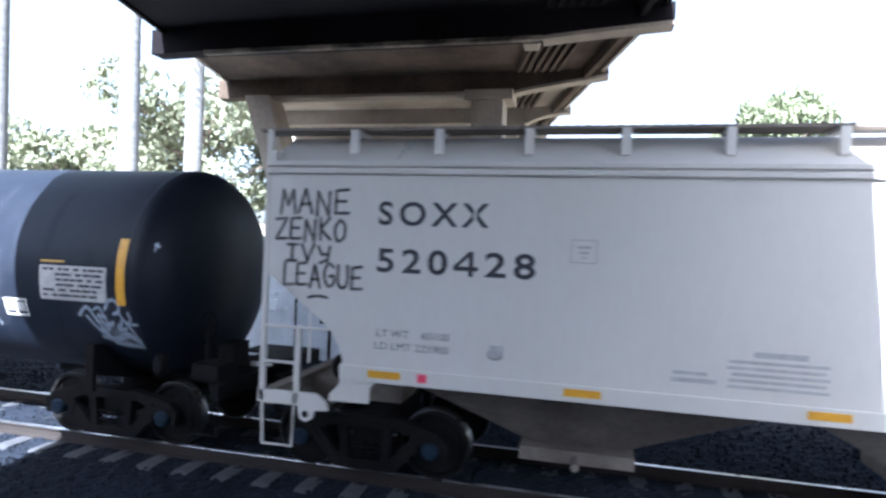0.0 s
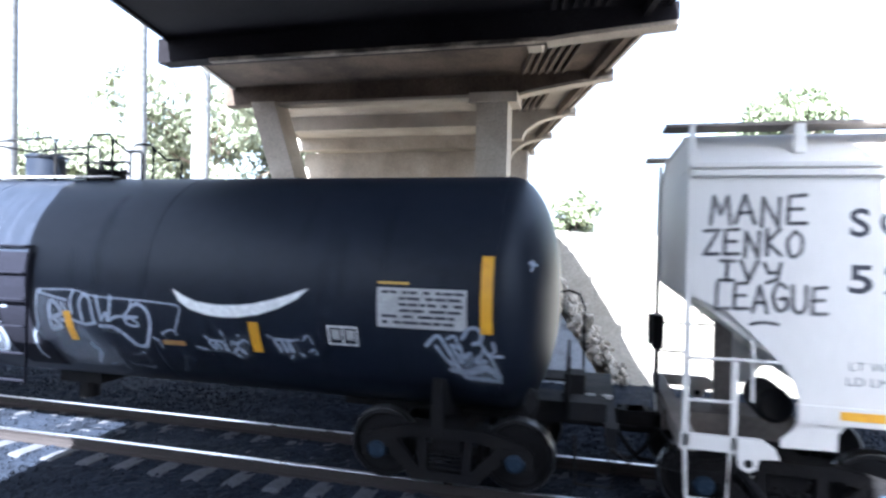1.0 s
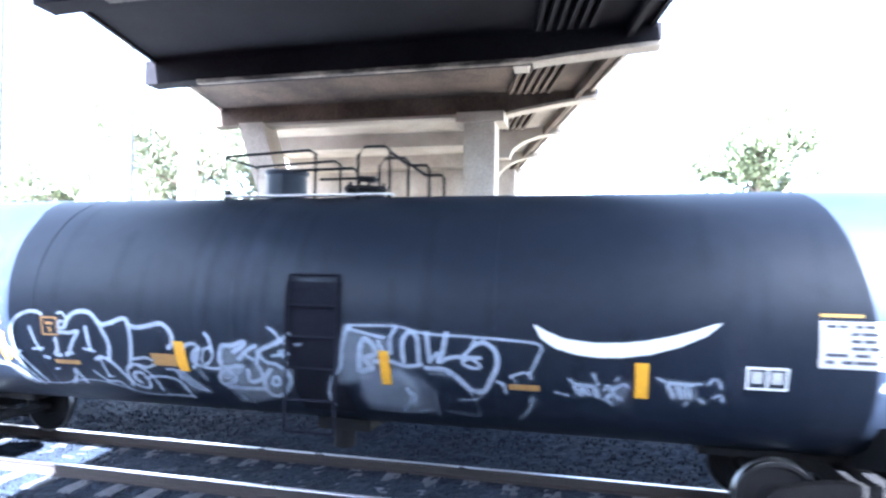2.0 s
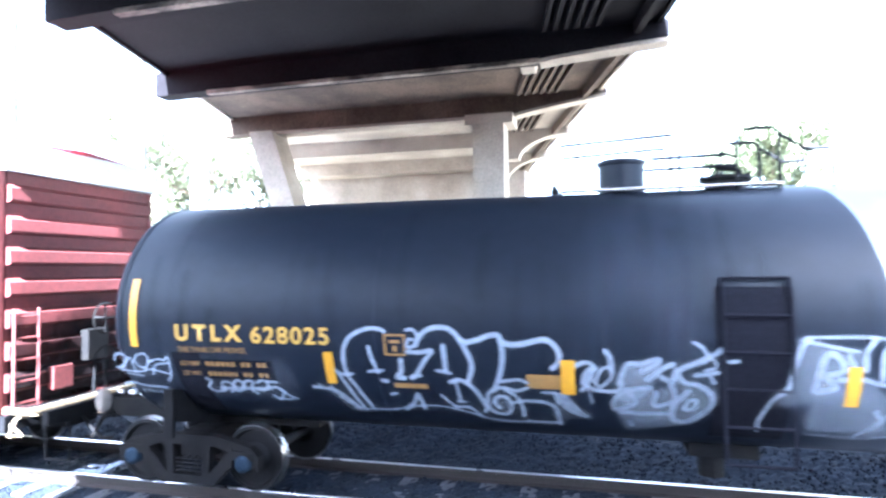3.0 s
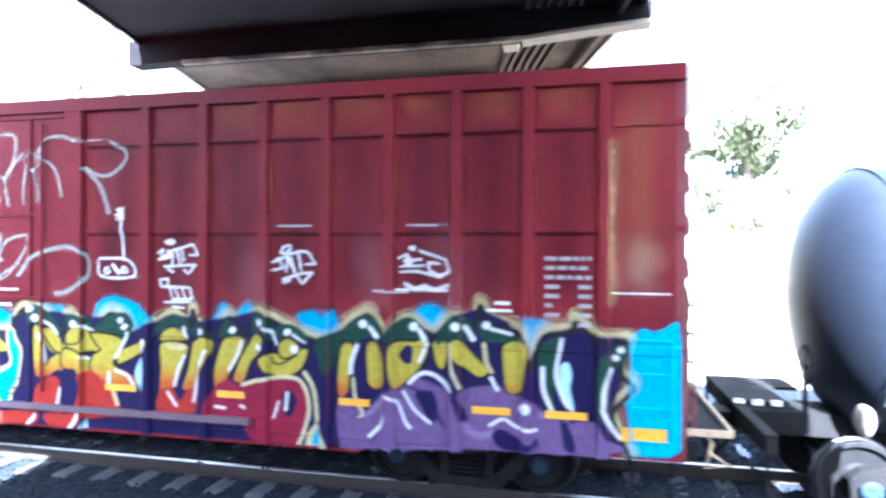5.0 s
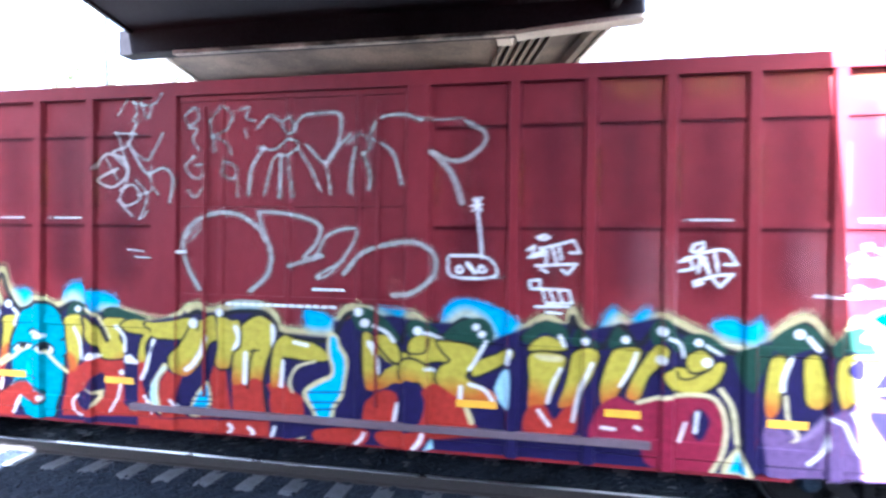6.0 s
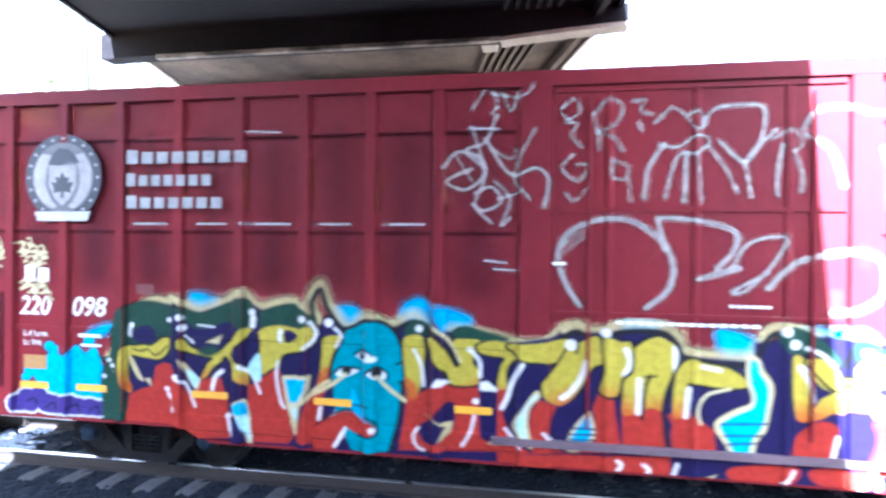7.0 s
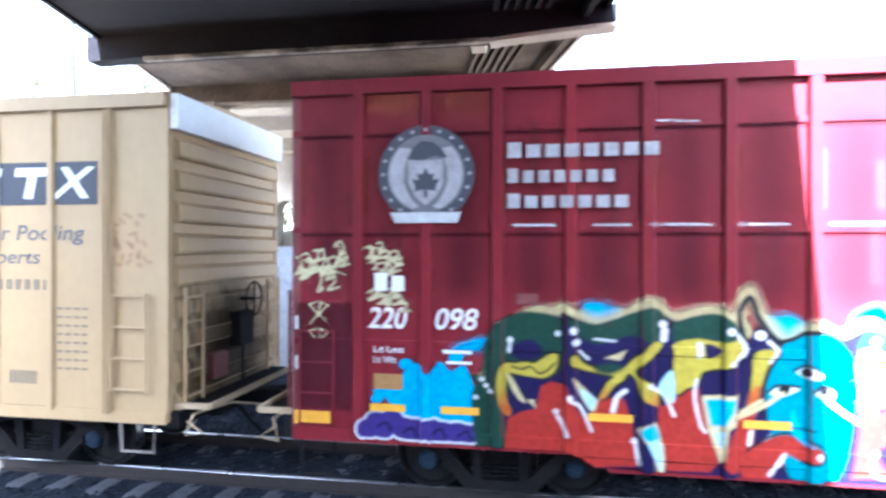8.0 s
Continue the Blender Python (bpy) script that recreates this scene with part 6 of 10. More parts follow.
    cv.stroke([(5.84, 1.53), (6.00, 1.39), (6.20, 1.26), (6.42, 1.13), (6.58, 1.04)], 0.045, CREAM, soft=0.02)
    # the letters after the face
    cv.fill([(6.20, 1.33), (6.34, 1.36), (6.57, 1.49), (7.03, 1.48), (7.06, 1.38), (7.05, 1.12), (7.12, 0.87), (7.42, 0.95), (7.39, 0.76), (6.11, 0.69), (6.17, 1.07)], RED, soft=0.02)
    cv.fill([(6.57, 1.19), (6.67, 1.28), (6.76, 1.27), (6.77, 1.07), (6.71, 0.94), (6.54, 0.80), (6.41, 0.82), (6.34, 0.97), (6.44, 1.05), (6.51, 1.09)], INDIGO, soft=0.02, smooth=True)
    cv.fill([(6.42, 1.13), (6.61, 1.04), (6.75, 1.07), (6.72, 0.94), (6.58, 0.82), (6.66, 0.99)], CREAM, soft=0.02)
    cv.fill([(6.16, 2.07), (6.23, 2.19), (6.36, 2.22), (6.46, 2.17), (6.56, 2.07), (6.47, 2.04), (6.30, 2.06), (6.18, 2.01)], GREEN, soft=0.02, smooth=True)
    dots(cv, [(6.34, 2.12)], 0.04)
    letter_face(cv, [(6.16, 1.98), (6.30, 2.05), (6.39, 2.01), (6.41, 1.87), (6.39, 1.61), (6.35, 1.41), (6.30, 1.34), (6.22, 1.40), (6.17, 1.66)])
    cv.fill([(6.19, 1.53), (6.30, 1.47), (6.32, 1.33), (6.22, 1.30)], ORANGE, soft=0.06, smooth=True)
    cv.stroke([(6.28, 1.87), (6.37, 1.70), (6.40, 1.46)], 0.035, PALE, soft=0.02)
    letter_face(cv, [(6.45, 1.99), (6.53, 2.01), (6.67, 1.85), (6.77, 1.69), (6.83, 1.76), (6.74, 1.98), (6.93, 2.05), (7.12, 1.96), (7.04, 1.93), (6.97, 1.76), (7.06, 1.64), (7.04, 1.51), (6.74, 1.49), (6.67, 1.62), (6.53, 1.75)])
    cv.stroke([(6.44, 2.10), (6.63, 1.95), (6.79, 1.76)], 0.04, BLACK, soft=0.02)
    cv.stroke([(6.51, 2.14), (6.70, 1.99), (6.83, 1.76)], 0.035, CREAM, soft=0.02)
    cv.fill([(6.49, 1.45), (6.57, 1.56), (6.72, 1.52), (6.62, 1.47)], PALE, soft=0.02)
    cv.fill([(6.75, 2.13), (6.89, 2.17), (7.09, 2.12), (7.38, 2.04), (7.25, 2.00), (6.99, 2.02), (6.76, 2.03)], GREEN, soft=0.02, smooth=True)
    cv.fill([(7.03, 1.84), (7.34, 1.83), (7.27, 1.68), (7.24, 1.45), (7.06, 1.45), (7.05, 1.64)], INDIGO, soft=0.02, smooth=True)
    cv.stroke([(6.93, 1.91), (7.05, 1.77), (7.06, 1.59)], 0.035, PALE, soft=0.02)
    dots(cv, [(6.94, 1.90), (7.01, 1.31)], 0.035)
    letter_face(cv, [(7.03, 1.95), (7.19, 2.01), (7.41, 1.99), (7.54, 1.96), (7.54, 1.84), (7.43, 1.80), (7.35, 1.65), (7.37, 1.46), (7.26, 1.46), (7.29, 1.71), (7.34, 1.82), (7.19, 1.84), (7.06, 1.87)])
    cv.fill([(7.06, 1.53), (7.14, 1.55), (7.26, 1.46), (7.25, 1.43), (7.06, 1.44)], PALE, soft=0.02)
    cv.fill([(7.06, 1.41), (7.13, 1.13), (7.21, 1.03), (7.28, 0.83), (7.13, 0.88), (7.06, 0.96)], INDIGO, soft=0.02, smooth=True)
    cv.fill([(7.15, 0.84), (7.23, 0.90), (7.28, 0.83)], CREAM, soft=0.02)
    cv.stroke([(6.34, 0.97), (6.29, 0.88), (6.33, 0.75), (6.41, 0.71)], 0.03, PALE, soft=0.02)
    cv.stroke([(7.00, 1.15), (6.95, 0.95), (6.86, 0.80)], 0.03, PALE, soft=0.02)
    cv.fill([(7.26, 1.46), (7.37, 1.46), (7.32, 1.17), (7.42, 0.92), (7.65, 0.78), (7.26, 0.75)], RED, soft=0.02)
    letter_face(cv, [(7.38, 1.97), (7.73, 2.01), (8.01, 2.06), (8.08, 1.99), (7.96, 1.81), (7.70, 1.80), (7.54, 1.81), (7.44, 1.90)])
    cv.stroke([(7.54, 1.76), (7.43, 1.56), (7.37, 1.37), (7.31, 1.25)], 0.05, PALE, soft=0.02)
    cv.stroke([(7.35, 1.02), (7.44, 0.92), (7.51, 0.83)], 0.035, PALE, soft=0.02)
    cv.fill([(7.69, 1.48), (7.74, 1.42), (7.63, 1.28), (7.61, 1.09), (7.66, 0.86), (7.61, 0.85), (7.43, 1.05), (7.55, 1.28)], CREAM, soft=0.02, smooth=True)
    cv.fill([(7.68, 1.43), (7.70, 1.41), (7.59, 1.28), (7.57, 1.09), (7.59, 0.93), (7.47, 1.07), (7.57, 1.28)], ICE, soft=0.02, smooth=True)
    cv.fill([(7.73, 1.39), (7.92, 1.31), (7.86, 1.17), (7.83, 0.98), (7.90, 0.86), (8.02, 0.80), (7.65, 0.78), (7.66, 0.86), (7.62, 1.09), (7.64, 1.25)], RED, soft=0.02)
    cv.stroke([(7.78, 1.01), (7.84, 0.95), (7.91, 0.88)], 0.035, PALE, soft=0.02)
    letter_face(cv, [(7.95, 1.81), (8.07, 2.00), (8.19, 2.04), (8.34, 2.11), (8.39, 2.01), (8.42, 1.83), (8.30, 1.76), (8.20, 1.57), (8.08, 1.40), (7.95, 1.32), (7.80, 1.39), (7.76, 1.55), (7.86, 1.68)])
    cv.stroke([(8.24, 1.82), (8.18, 1.64), (8.07, 1.48), (7.98, 1.41)], 0.06, PALE, soft=0.02)
    dots(cv, [(8.07, 2.00)], 0.06)
    cv.stroke([(8.16, 2.10), (8.13, 1.91)], 0.03, BLACK, soft=0.02)
    cv.fill([(8.38, 1.51), (8.53, 1.46), (8.56, 1.21), (8.61, 0.91), (8.69, 0.85), (8.02, 0.80), (8.26, 0.85), (8.35, 1.04), (8.31, 1.32)], RED, soft=0.02)
    cv.fill([(8.26, 1.27), (8.30, 1.23), (8.34, 1.04), (8.28, 0.90), (8.14, 0.82), (8.03, 0.83), (8.04, 0.94), (8.11, 1.10)], CREAM, soft=0.02, smooth=True)
    cv.fill([(8.26, 1.23), (8.30, 1.04), (8.24, 0.92), (8.13, 0.86), (8.06, 0.87), (8.08, 0.96), (8.15, 1.09)], SWIRL, soft=0.02, smooth=True)
    cv.stroke([(8.07, 1.08), (8.33, 1.08)], 0.022, INDIGO, soft=0.02)
    cv.stroke([(8.07, 1.01), (8.34, 1.02)], 0.022, INDIGO, soft=0.02)
    cv.stroke([(8.07, 0.95), (8.34, 0.96)], 0.022, INDIGO, soft=0.02)
    letter_face(cv, [(8.42, 2.08), (8.61, 2.05), (8.70, 2.06), (8.73, 1.93), (8.71, 1.75), (8.62, 1.66), (8.56, 1.46), (8.39, 1.50), (8.44, 1.74)])
    cv.stroke([(8.66, 1.97), (8.71, 1.84), (8.65, 1.70)], 0.06, PALE, soft=0.02)
    cv.stroke([(8.43, 2.13), (8.61, 2.08), (8.72, 2.05), (8.75, 1.90), (8.72, 1.75), (8.63, 1.64)], 0.025, BLACK, soft=0.02)
    dots(cv, [(8.44, 2.15)], 0.05)
    cv.fill([(8.62, 1.25), (8.92, 1.35), (9.03, 1.34), (9.07, 1.12), (9.09, 0.88), (8.63, 0.85)], RED, soft=0.02)
    letter_face(cv, [(8.76, 2.02), (8.88, 2.09), (9.00, 2.12), (9.11, 2.07), (9.16, 2.01), (9.15, 1.80), (9.09, 1.58), (9.03, 1.33), (8.92, 1.35), (8.64, 1.25), (8.63, 1.47), (8.65, 1.64), (8.74, 1.74)])
    cv.stroke([(8.91, 1.70), (8.86, 1.54), (8.83, 1.22)], 0.035, BLACK, soft=0.02)
    cv.stroke([(8.85, 1.68), (8.98, 1.70)], 0.02, BLACK, soft=0.02)
    cv.stroke([(8.80, 1.65), (8.79, 1.29)], 0.055, PALE, soft=0.02)
    cv.stroke([(9.17, 2.01), (9.18, 1.74)], 0.06, PALE, soft=0.02)
    cv.stroke([(8.75, 2.02), (8.88, 2.11), (9.00, 2.15), (9.13, 2.10), (9.22, 1.95), (9.18, 1.74), (9.09, 1.55), (9.05, 1.30), (9.09, 0.94)], 0.04, BLACK, soft=0.02)
    cv.fill([(9.09, 1.28), (9.29, 1.39), (9.35, 1.29), (9.57, 1.15), (9.57, 0.91), (9.16, 0.88), (9.21, 1.06)], RED, soft=0.02)
    cv.fill([(7.26, 0.76), (8.02, 0.78), (8.63, 0.81), (9.13, 0.84), (9.13, 0.58), (7.27, 0.52)], RED, soft=0.02)
    cv.stroke([(8.58, 0.75), (8.62, 0.71), (8.58, 0.64)], 0.04, PALE, soft=0.02)
    cv.stroke([(8.85, 0.73), (8.91, 0.68), (8.88, 0.62)], 0.04, PALE, soft=0.02)
    cv.stroke([(9.20, 0.76), (9.15, 0.61)], 0.04, PALE, soft=0.02)
    letter_face(cv, [(9.21, 1.80), (9.34, 1.90), (9.45, 1.86), (9.71, 1.81), (9.87, 1.70), (9.86, 1.62), (9.59, 1.61), (9.36, 1.64), (9.29, 1.61), (9.25, 1.25), (9.15, 1.27), (9.16, 1.60)])
    cv.stroke([(9.31, 1.58), (9.28, 1.28)], 0.05, PALE, soft=0.02)
    cv.stroke([(9.45, 1.82), (9.62, 1.79)], 0.04, PALE, soft=0.02)
    cv.stroke([(9.43, 1.21), (9.40, 1.35), (9.49, 1.52), (9.72, 1.60)], 0.03, STRAW, soft=0.02)
    cv.fill([(9.17, 1.24), (9.43, 1.19), (9.56, 1.07), (9.55, 0.91), (9.17, 0.91)], RED, soft=0.02, smooth=True)
    cv.fill([(9.89, 1.95), (10.00, 1.93), (10.05, 1.81), (10.12, 1.71), (10.15, 1.59), (10.12, 1.40), (10.08, 1.19), (9.99, 1.05), (9.94, 0.88), (9.75, 0.88), (9.68, 1.00), (9.57, 1.17), (9.61, 1.28), (9.78, 1.39), (9.91, 1.45), (9.93, 1.54), (9.88, 1.70)], CREAM, soft=0.02, smooth=True)
    cv.fill([(9.92, 1.90), (9.99, 1.89), (10.02, 1.77), (10.08, 1.68), (10.10, 1.57), (10.08, 1.39), (10.04, 1.21), (9.95, 1.08), (9.90, 0.93), (9.78, 0.93), (9.72, 1.02), (9.63, 1.18), (9.66, 1.25), (9.81, 1.34), (9.94, 1.41), (9.97, 1.53), (9.92, 1.70)], SWIRL, soft=0.02, smooth=True)
    cv.stroke([(9.64, 1.22), (10.09, 1.25)], 0.02, INDIGO, soft=0.02)
    cv.stroke([(9.67, 1.10), (10.04, 1.12)], 0.02, INDIGO, soft=0.02)
    cv.stroke([(9.70, 1.01), (9.99, 1.04)], 0.02, INDIGO, soft=0.02)
    cv.fill([(10.18, 2.19), (10.34, 2.28), (10.58, 2.17), (10.77, 1.95), (10.71, 1.88), (10.52, 1.99), (10.34, 1.99), (10.25, 2.04)], GREEN, soft=0.02, smooth=True)
    letter_face(cv, [(10.34, 1.97), (10.43, 1.95), (10.50, 1.83), (10.62, 1.71), (10.65, 1.65), (10.76, 1.62), (10.80, 1.75), (10.95, 1.73), (10.94, 1.41), (10.72, 1.40), (10.60, 1.33), (10.41, 1.29), (10.35, 1.41), (10.33, 1.73)])
    letter_face(cv, [(10.46, 1.93), (10.62, 1.95), (10.76, 1.81), (10.78, 1.65), (10.68, 1.67), (10.53, 1.83)])
    cv.fill([(10.53, 1.74), (10.62, 1.65), (10.72, 1.61), (10.60, 1.54), (10.54, 1.44), (10.50, 1.61)], INDIGO, soft=0.02)
    cv.stroke([(10.40, 1.86), (10.50, 1.67), (10.52, 1.51)], 0.045, PALE, soft=0.02)
    cv.stroke([(10.46, 2.06), (10.62, 1.99), (10.71, 1.89)], 0.04, PALE, soft=0.02)
    dots(cv, [(10.27, 2.22), (10.35, 2.09)], 0.05)
    dots(cv, [(10.43, 1.83)], 0.04)
    cv.fill([(10.89, 2.10), (10.97, 2.16), (11.12, 2.11), (11.24, 2.02), (11.13, 1.95), (11.01, 2.00), (10.92, 1.93)], GREEN, soft=0.02, smooth=True)
    letter_face(cv, [(10.91, 1.88), (11.02, 1.98), (11.18, 1.95), (11.27, 1.87), (11.42, 1.75), (11.55, 1.79), (11.55, 1.71), (11.42, 1.65), (11.25, 1.68), (11.01, 1.65), (10.92, 1.74)])
    cv.stroke([(10.82, 1.80), (10.95, 1.76), (11.10, 1.79), (11.13, 1.94)], 0.025, BLACK, soft=0.02)
    dots(cv, [(11.01, 2.03)], 0.05)
    cv.stroke([(11.09, 2.01), (11.21, 1.97), (11.39, 1.90)], 0.035, PALE, soft=0.02)
    letter_face(cv, [(10.80, 1.64), (10.95, 1.69), (11.13, 1.61), (11.26, 1.51), (11.26, 1.39), (11.11, 1.35), (11.02, 1.44), (10.81, 1.42)])
    cv.fill([(11.08, 1.35), (11.26, 1.40), (11.26, 1.16), (11.17, 0.86), (11.00, 0.84), (11.03, 1.08)], RED, soft=0.02, smooth=True)
    cv.stroke([(11.10, 1.59), (11.25, 1.54), (11.29, 1.40), (11.27, 1.19), (11.16, 0.93)], 0.035, PALE, soft=0.02)
    cv.fill([(10.40, 1.18), (10.57, 1.30), (10.73, 1.28), (10.76, 1.15), (10.71, 0.88), (10.36, 0.86), (10.35, 1.08)], RED, soft=0.02, smooth=True)
    cv.stroke([(10.76, 1.15), (10.71, 0.90)], 0.04, PALE, soft=0.02)
    cv.fill([(10.80, 1.17), (10.93, 1.27), (10.88, 1.10), (10.83, 1.06)], ICE, soft=0.02)
    cv.fill([(9.75, 0.77), (10.38, 0.82), (10.28, 0.60), (9.78, 0.61)], RED, soft=0.02, smooth=True)
    cv.fill([(10.53, 0.81), (11.10, 0.83), (10.98, 0.62), (10.58, 0.65)], RED, soft=0.02, smooth=True)
    cv.stroke([(10.22, 0.61), (10.32, 0.71), (10.35, 0.77)], 0.04, PALE, soft=0.02)
    cv.stroke([(10.96, 0.64), (11.04, 0.74), (11.07, 0.82)], 0.05, PALE, soft=0.02)
    cv.fill([(11.08, 0.61), (11.17, 0.78), (11.19, 0.62)], ICE, soft=0.02)
    cv.fill([(9.43, 0.62), (9.60, 0.68), (9.54, 0.61)], CREAM, soft=0.02)
    cv.fill([(11.13, 0.78), (11.13, 1.07), (11.22, 1.38), (11.52, 1.35), (11.57, 1.17), (11.70, 0.94), (11.92, 0.85), (11.57, 0.82)], RED, soft=0.03, smooth=True)
    cv.fill([(11.30, 1.97), (11.48, 2.14), (11.70, 2.20), (11.83, 2.15), (11.89, 2.00), (11.78, 1.85), (11.57, 1.88), (11.39, 1.91)], GREEN, soft=0.02, smooth=True)
    dots(cv, [(11.68, 2.09), (11.75, 2.01)], 0.04)
    letter_face(cv, [(11.24, 1.91), (11.48, 1.90), (11.70, 1.83), (11.67, 1.70), (11.57, 1.54), (11.61, 1.47), (11.87, 1.36), (11.91, 1.26), (11.52, 1.26), (11.35, 1.34), (11.22, 1.45), (11.26, 1.60), (11.39, 1.69), (11.30, 1.79)])
    letter_face(cv, [(11.68, 1.68), (11.91, 1.78), (12.07, 1.86), (12.11, 1.79), (11.97, 1.67), (11.78, 1.57), (11.65, 1.53)])
    cv.stroke([(11.80, 1.93), (11.70, 1.74), (11.61, 1.60)], 0.04, PALE, soft=0.02)
    cv.stroke([(12.07, 1.84), (12.04, 1.70)], 0.05, PALE, soft=0.02)
    cv.stroke([(11.61, 1.43), (11.79, 1.37), (11.91, 1.21)], 0.04, PALE, soft=0.02)
    cv.fill([(11.98, 1.58), (12.07, 1.60), (12.05, 1.18), (11.91, 1.36)], ICE, soft=0.02, smooth=True)
    cv.stroke([(11.57, 1.17), (11.64, 0.99)], 0.06, CREAM, soft=0.02)
    cv.fill([(10.79, 1.34), (10.92, 1.44), (11.10, 1.22), (11.01, 0.91), (10.79, 0.85)], INDIGO, soft=0.02, smooth=True)
    cv.stroke([(11.51, 1.39), (11.50, 1.24)], 0.045, PALE, soft=0.02)
    cv.fill([(12.21, 2.00), (12.33, 2.13), (12.50, 2.19), (12.67, 2.14), (12.72, 1.96), (12.46, 2.06), (12.29, 1.93)], GREEN, soft=0.02, smooth=True)
    letter_face(cv, [(12.32, 1.93), (12.46, 2.02), (12.63, 1.97), (12.68, 1.88), (12.32, 1.85)])
    letter_face(cv, [(12.31, 1.81), (12.67, 1.80), (12.63, 1.59), (12.55, 1.37), (12.46, 1.24), (12.29, 1.19), (12.30, 1.50)])
    cv.fill([(12.36, 1.81), (12.65, 1.80), (12.63, 1.74), (12.42, 1.75)], CREAM, soft=0.02, smooth=True)
    cv.stroke([(12.64, 1.66), (12.55, 1.48), (12.50, 1.28)], 0.035, PALE, soft=0.02)
    cv.stroke([(12.63, 2.03), (12.68, 1.92)], 0.04, PALE, soft=0.02)
    cv.fill([(12.28, 1.19), (12.46, 1.24), (12.57, 1.09), (12.69, 1.23), (12.81, 1.29), (12.77, 0.93), (12.26, 0.92)], RED, soft=0.03, smooth=True)
    cv.fill([(12.75, 1.96), (12.83, 2.12), (12.95, 2.04), (13.05, 1.92), (12.91, 1.91)], GREEN, soft=0.02, smooth=True)
    letter_face(cv, [(12.79, 1.85), (12.95, 1.92), (13.05, 1.83), (12.99, 1.66), (12.87, 1.44), (12.79, 1.28), (12.62, 1.24), (12.71, 1.52), (12.75, 1.73)])
    dots(cv, [(12.90, 1.99)], 0.04)
    cv.stroke([(12.98, 1.75), (12.85, 1.44), (12.78, 1.09)], 0.04, PALE, soft=0.02)
    cv.stroke([(12.40, 1.18), (12.52, 1.02)], 0.035, PALE, soft=0.02)
    cv.fill([(13.15, 1.96), (13.23, 2.15), (13.31, 2.12), (13.41, 1.97), (13.23, 1.89)], GREEN, soft=0.02, smooth=True)
    letter_face(cv, [(13.19, 1.86), (13.31, 1.93), (13.49, 1.91), (13.41, 1.68), (13.27, 1.46), (13.20, 1.24), (13.11, 1.24), (13.07, 1.47)])
    dots(cv, [(13.33, 2.02)], 0.04)
    cv.stroke([(13.45, 1.88), (13.39, 1.70), (13.28, 1.51)], 0.035, PALE, soft=0.02)
    cv.fill([(13.04, 1.23), (13.24, 1.39), (13.43, 1.33), (13.78, 1.38), (13.88, 1.30), (13.88, 0.90), (13.00, 0.91)], CRIMSON, soft=0.03, smooth=True)
    cv.stroke([(13.09, 1.04), (13.22, 1.03)], 0.035, PALE, soft=0.02)
    cv.stroke([(13.45, 1.07), (13.61, 1.00)], 0.035, PALE, soft=0.02)
    cv.fill([(13.55, 1.17), (13.71, 1.29), (13.85, 1.19), (13.78, 1.02), (13.61, 1.00)], INDIGO, soft=0.05, smooth=True)
    letter_face(cv, [(13.55, 1.83), (13.67, 1.98), (13.77, 1.92), (13.70, 1.77), (13.57, 1.62), (13.49, 1.40), (13.43, 1.36), (13.35, 1.41), (13.43, 1.63)])
    cv.fill([(13.59, 2.12), (13.66, 2.25), (13.78, 2.25), (13.86, 2.10), (13.95, 1.99), (13.86, 1.91), (13.74, 2.03), (13.63, 1.97)], GREEN, soft=0.02, smooth=True)
    dots(cv, [(13.71, 2.13)], 0.05)
    cv.stroke([(13.78, 2.06), (13.89, 2.00), (13.94, 1.86)], 0.035, PALE, soft=0.02)
    dots(cv, [(13.70, 1.82)], 0.05)
    cv.fill([(13.93, 2.06), (14.09, 2.12), (14.24, 2.07), (14.36, 1.95), (14.29, 1.89), (14.12, 1.94), (13.97, 1.88)], GREEN, soft=0.02, smooth=True)
    dots(cv, [(14.08, 2.02)], 0.04)
    cv.stroke([(14.16, 1.99), (14.31, 1.90)], 0.03, PALE, soft=0.02)
    letter_face(cv, [(13.73, 1.66), (13.86, 1.74), (14.09, 1.73), (14.33, 1.82), (14.29, 1.63), (14.16, 1.51), (14.01, 1.46), (13.82, 1.52)])
    letter_face(cv, [(13.97, 1.85), (14.10, 1.94), (14.22, 1.84), (14.16, 1.74), (14.01, 1.71)])
    cv.stroke([(13.87, 1.70), (13.90, 1.63), (14.01, 1.63), (14.20, 1.74)], 0.025, BLACK, soft=0.02)
    dots(cv, [(14.17, 1.81)], 0.05)
    cv.fill([(13.55, 1.30), (13.78, 1.42), (14.01, 1.44), (14.20, 1.42), (14.32, 1.32), (14.36, 1.11), (14.32, 0.89), (14.23, 0.65), (14.09, 0.61), (13.55, 0.70)], CRIMSON, soft=0.02, smooth=True)
    cv.stroke([(13.47, 1.34), (13.78, 1.43), (14.16, 1.46), (14.31, 1.35), (14.37, 1.11), (14.32, 0.83), (14.21, 0.60)], 0.045, STRAW, soft=0.02)
    cv.fill([(14.01, 1.20), (14.10, 1.31), (14.21, 1.19), (14.13, 0.98), (14.05, 1.01)], INDIGO, soft=0.04, smooth=True)
    cv.stroke([(14.08, 1.27), (14.06, 1.06)], 0.035, PALE, soft=0.02)
    cv.stroke([(13.96, 1.15), (13.90, 0.96)], 0.03, PALE, soft=0.02)
    cv.fill([(14.32, 0.61), (14.35, 0.78), (14.48, 0.95), (14.63, 0.64)], CREAM, soft=0.02)
    cv.fill([(14.39, 0.66), (14.48, 0.88), (14.56, 0.66)], SWIRL, soft=0.03)
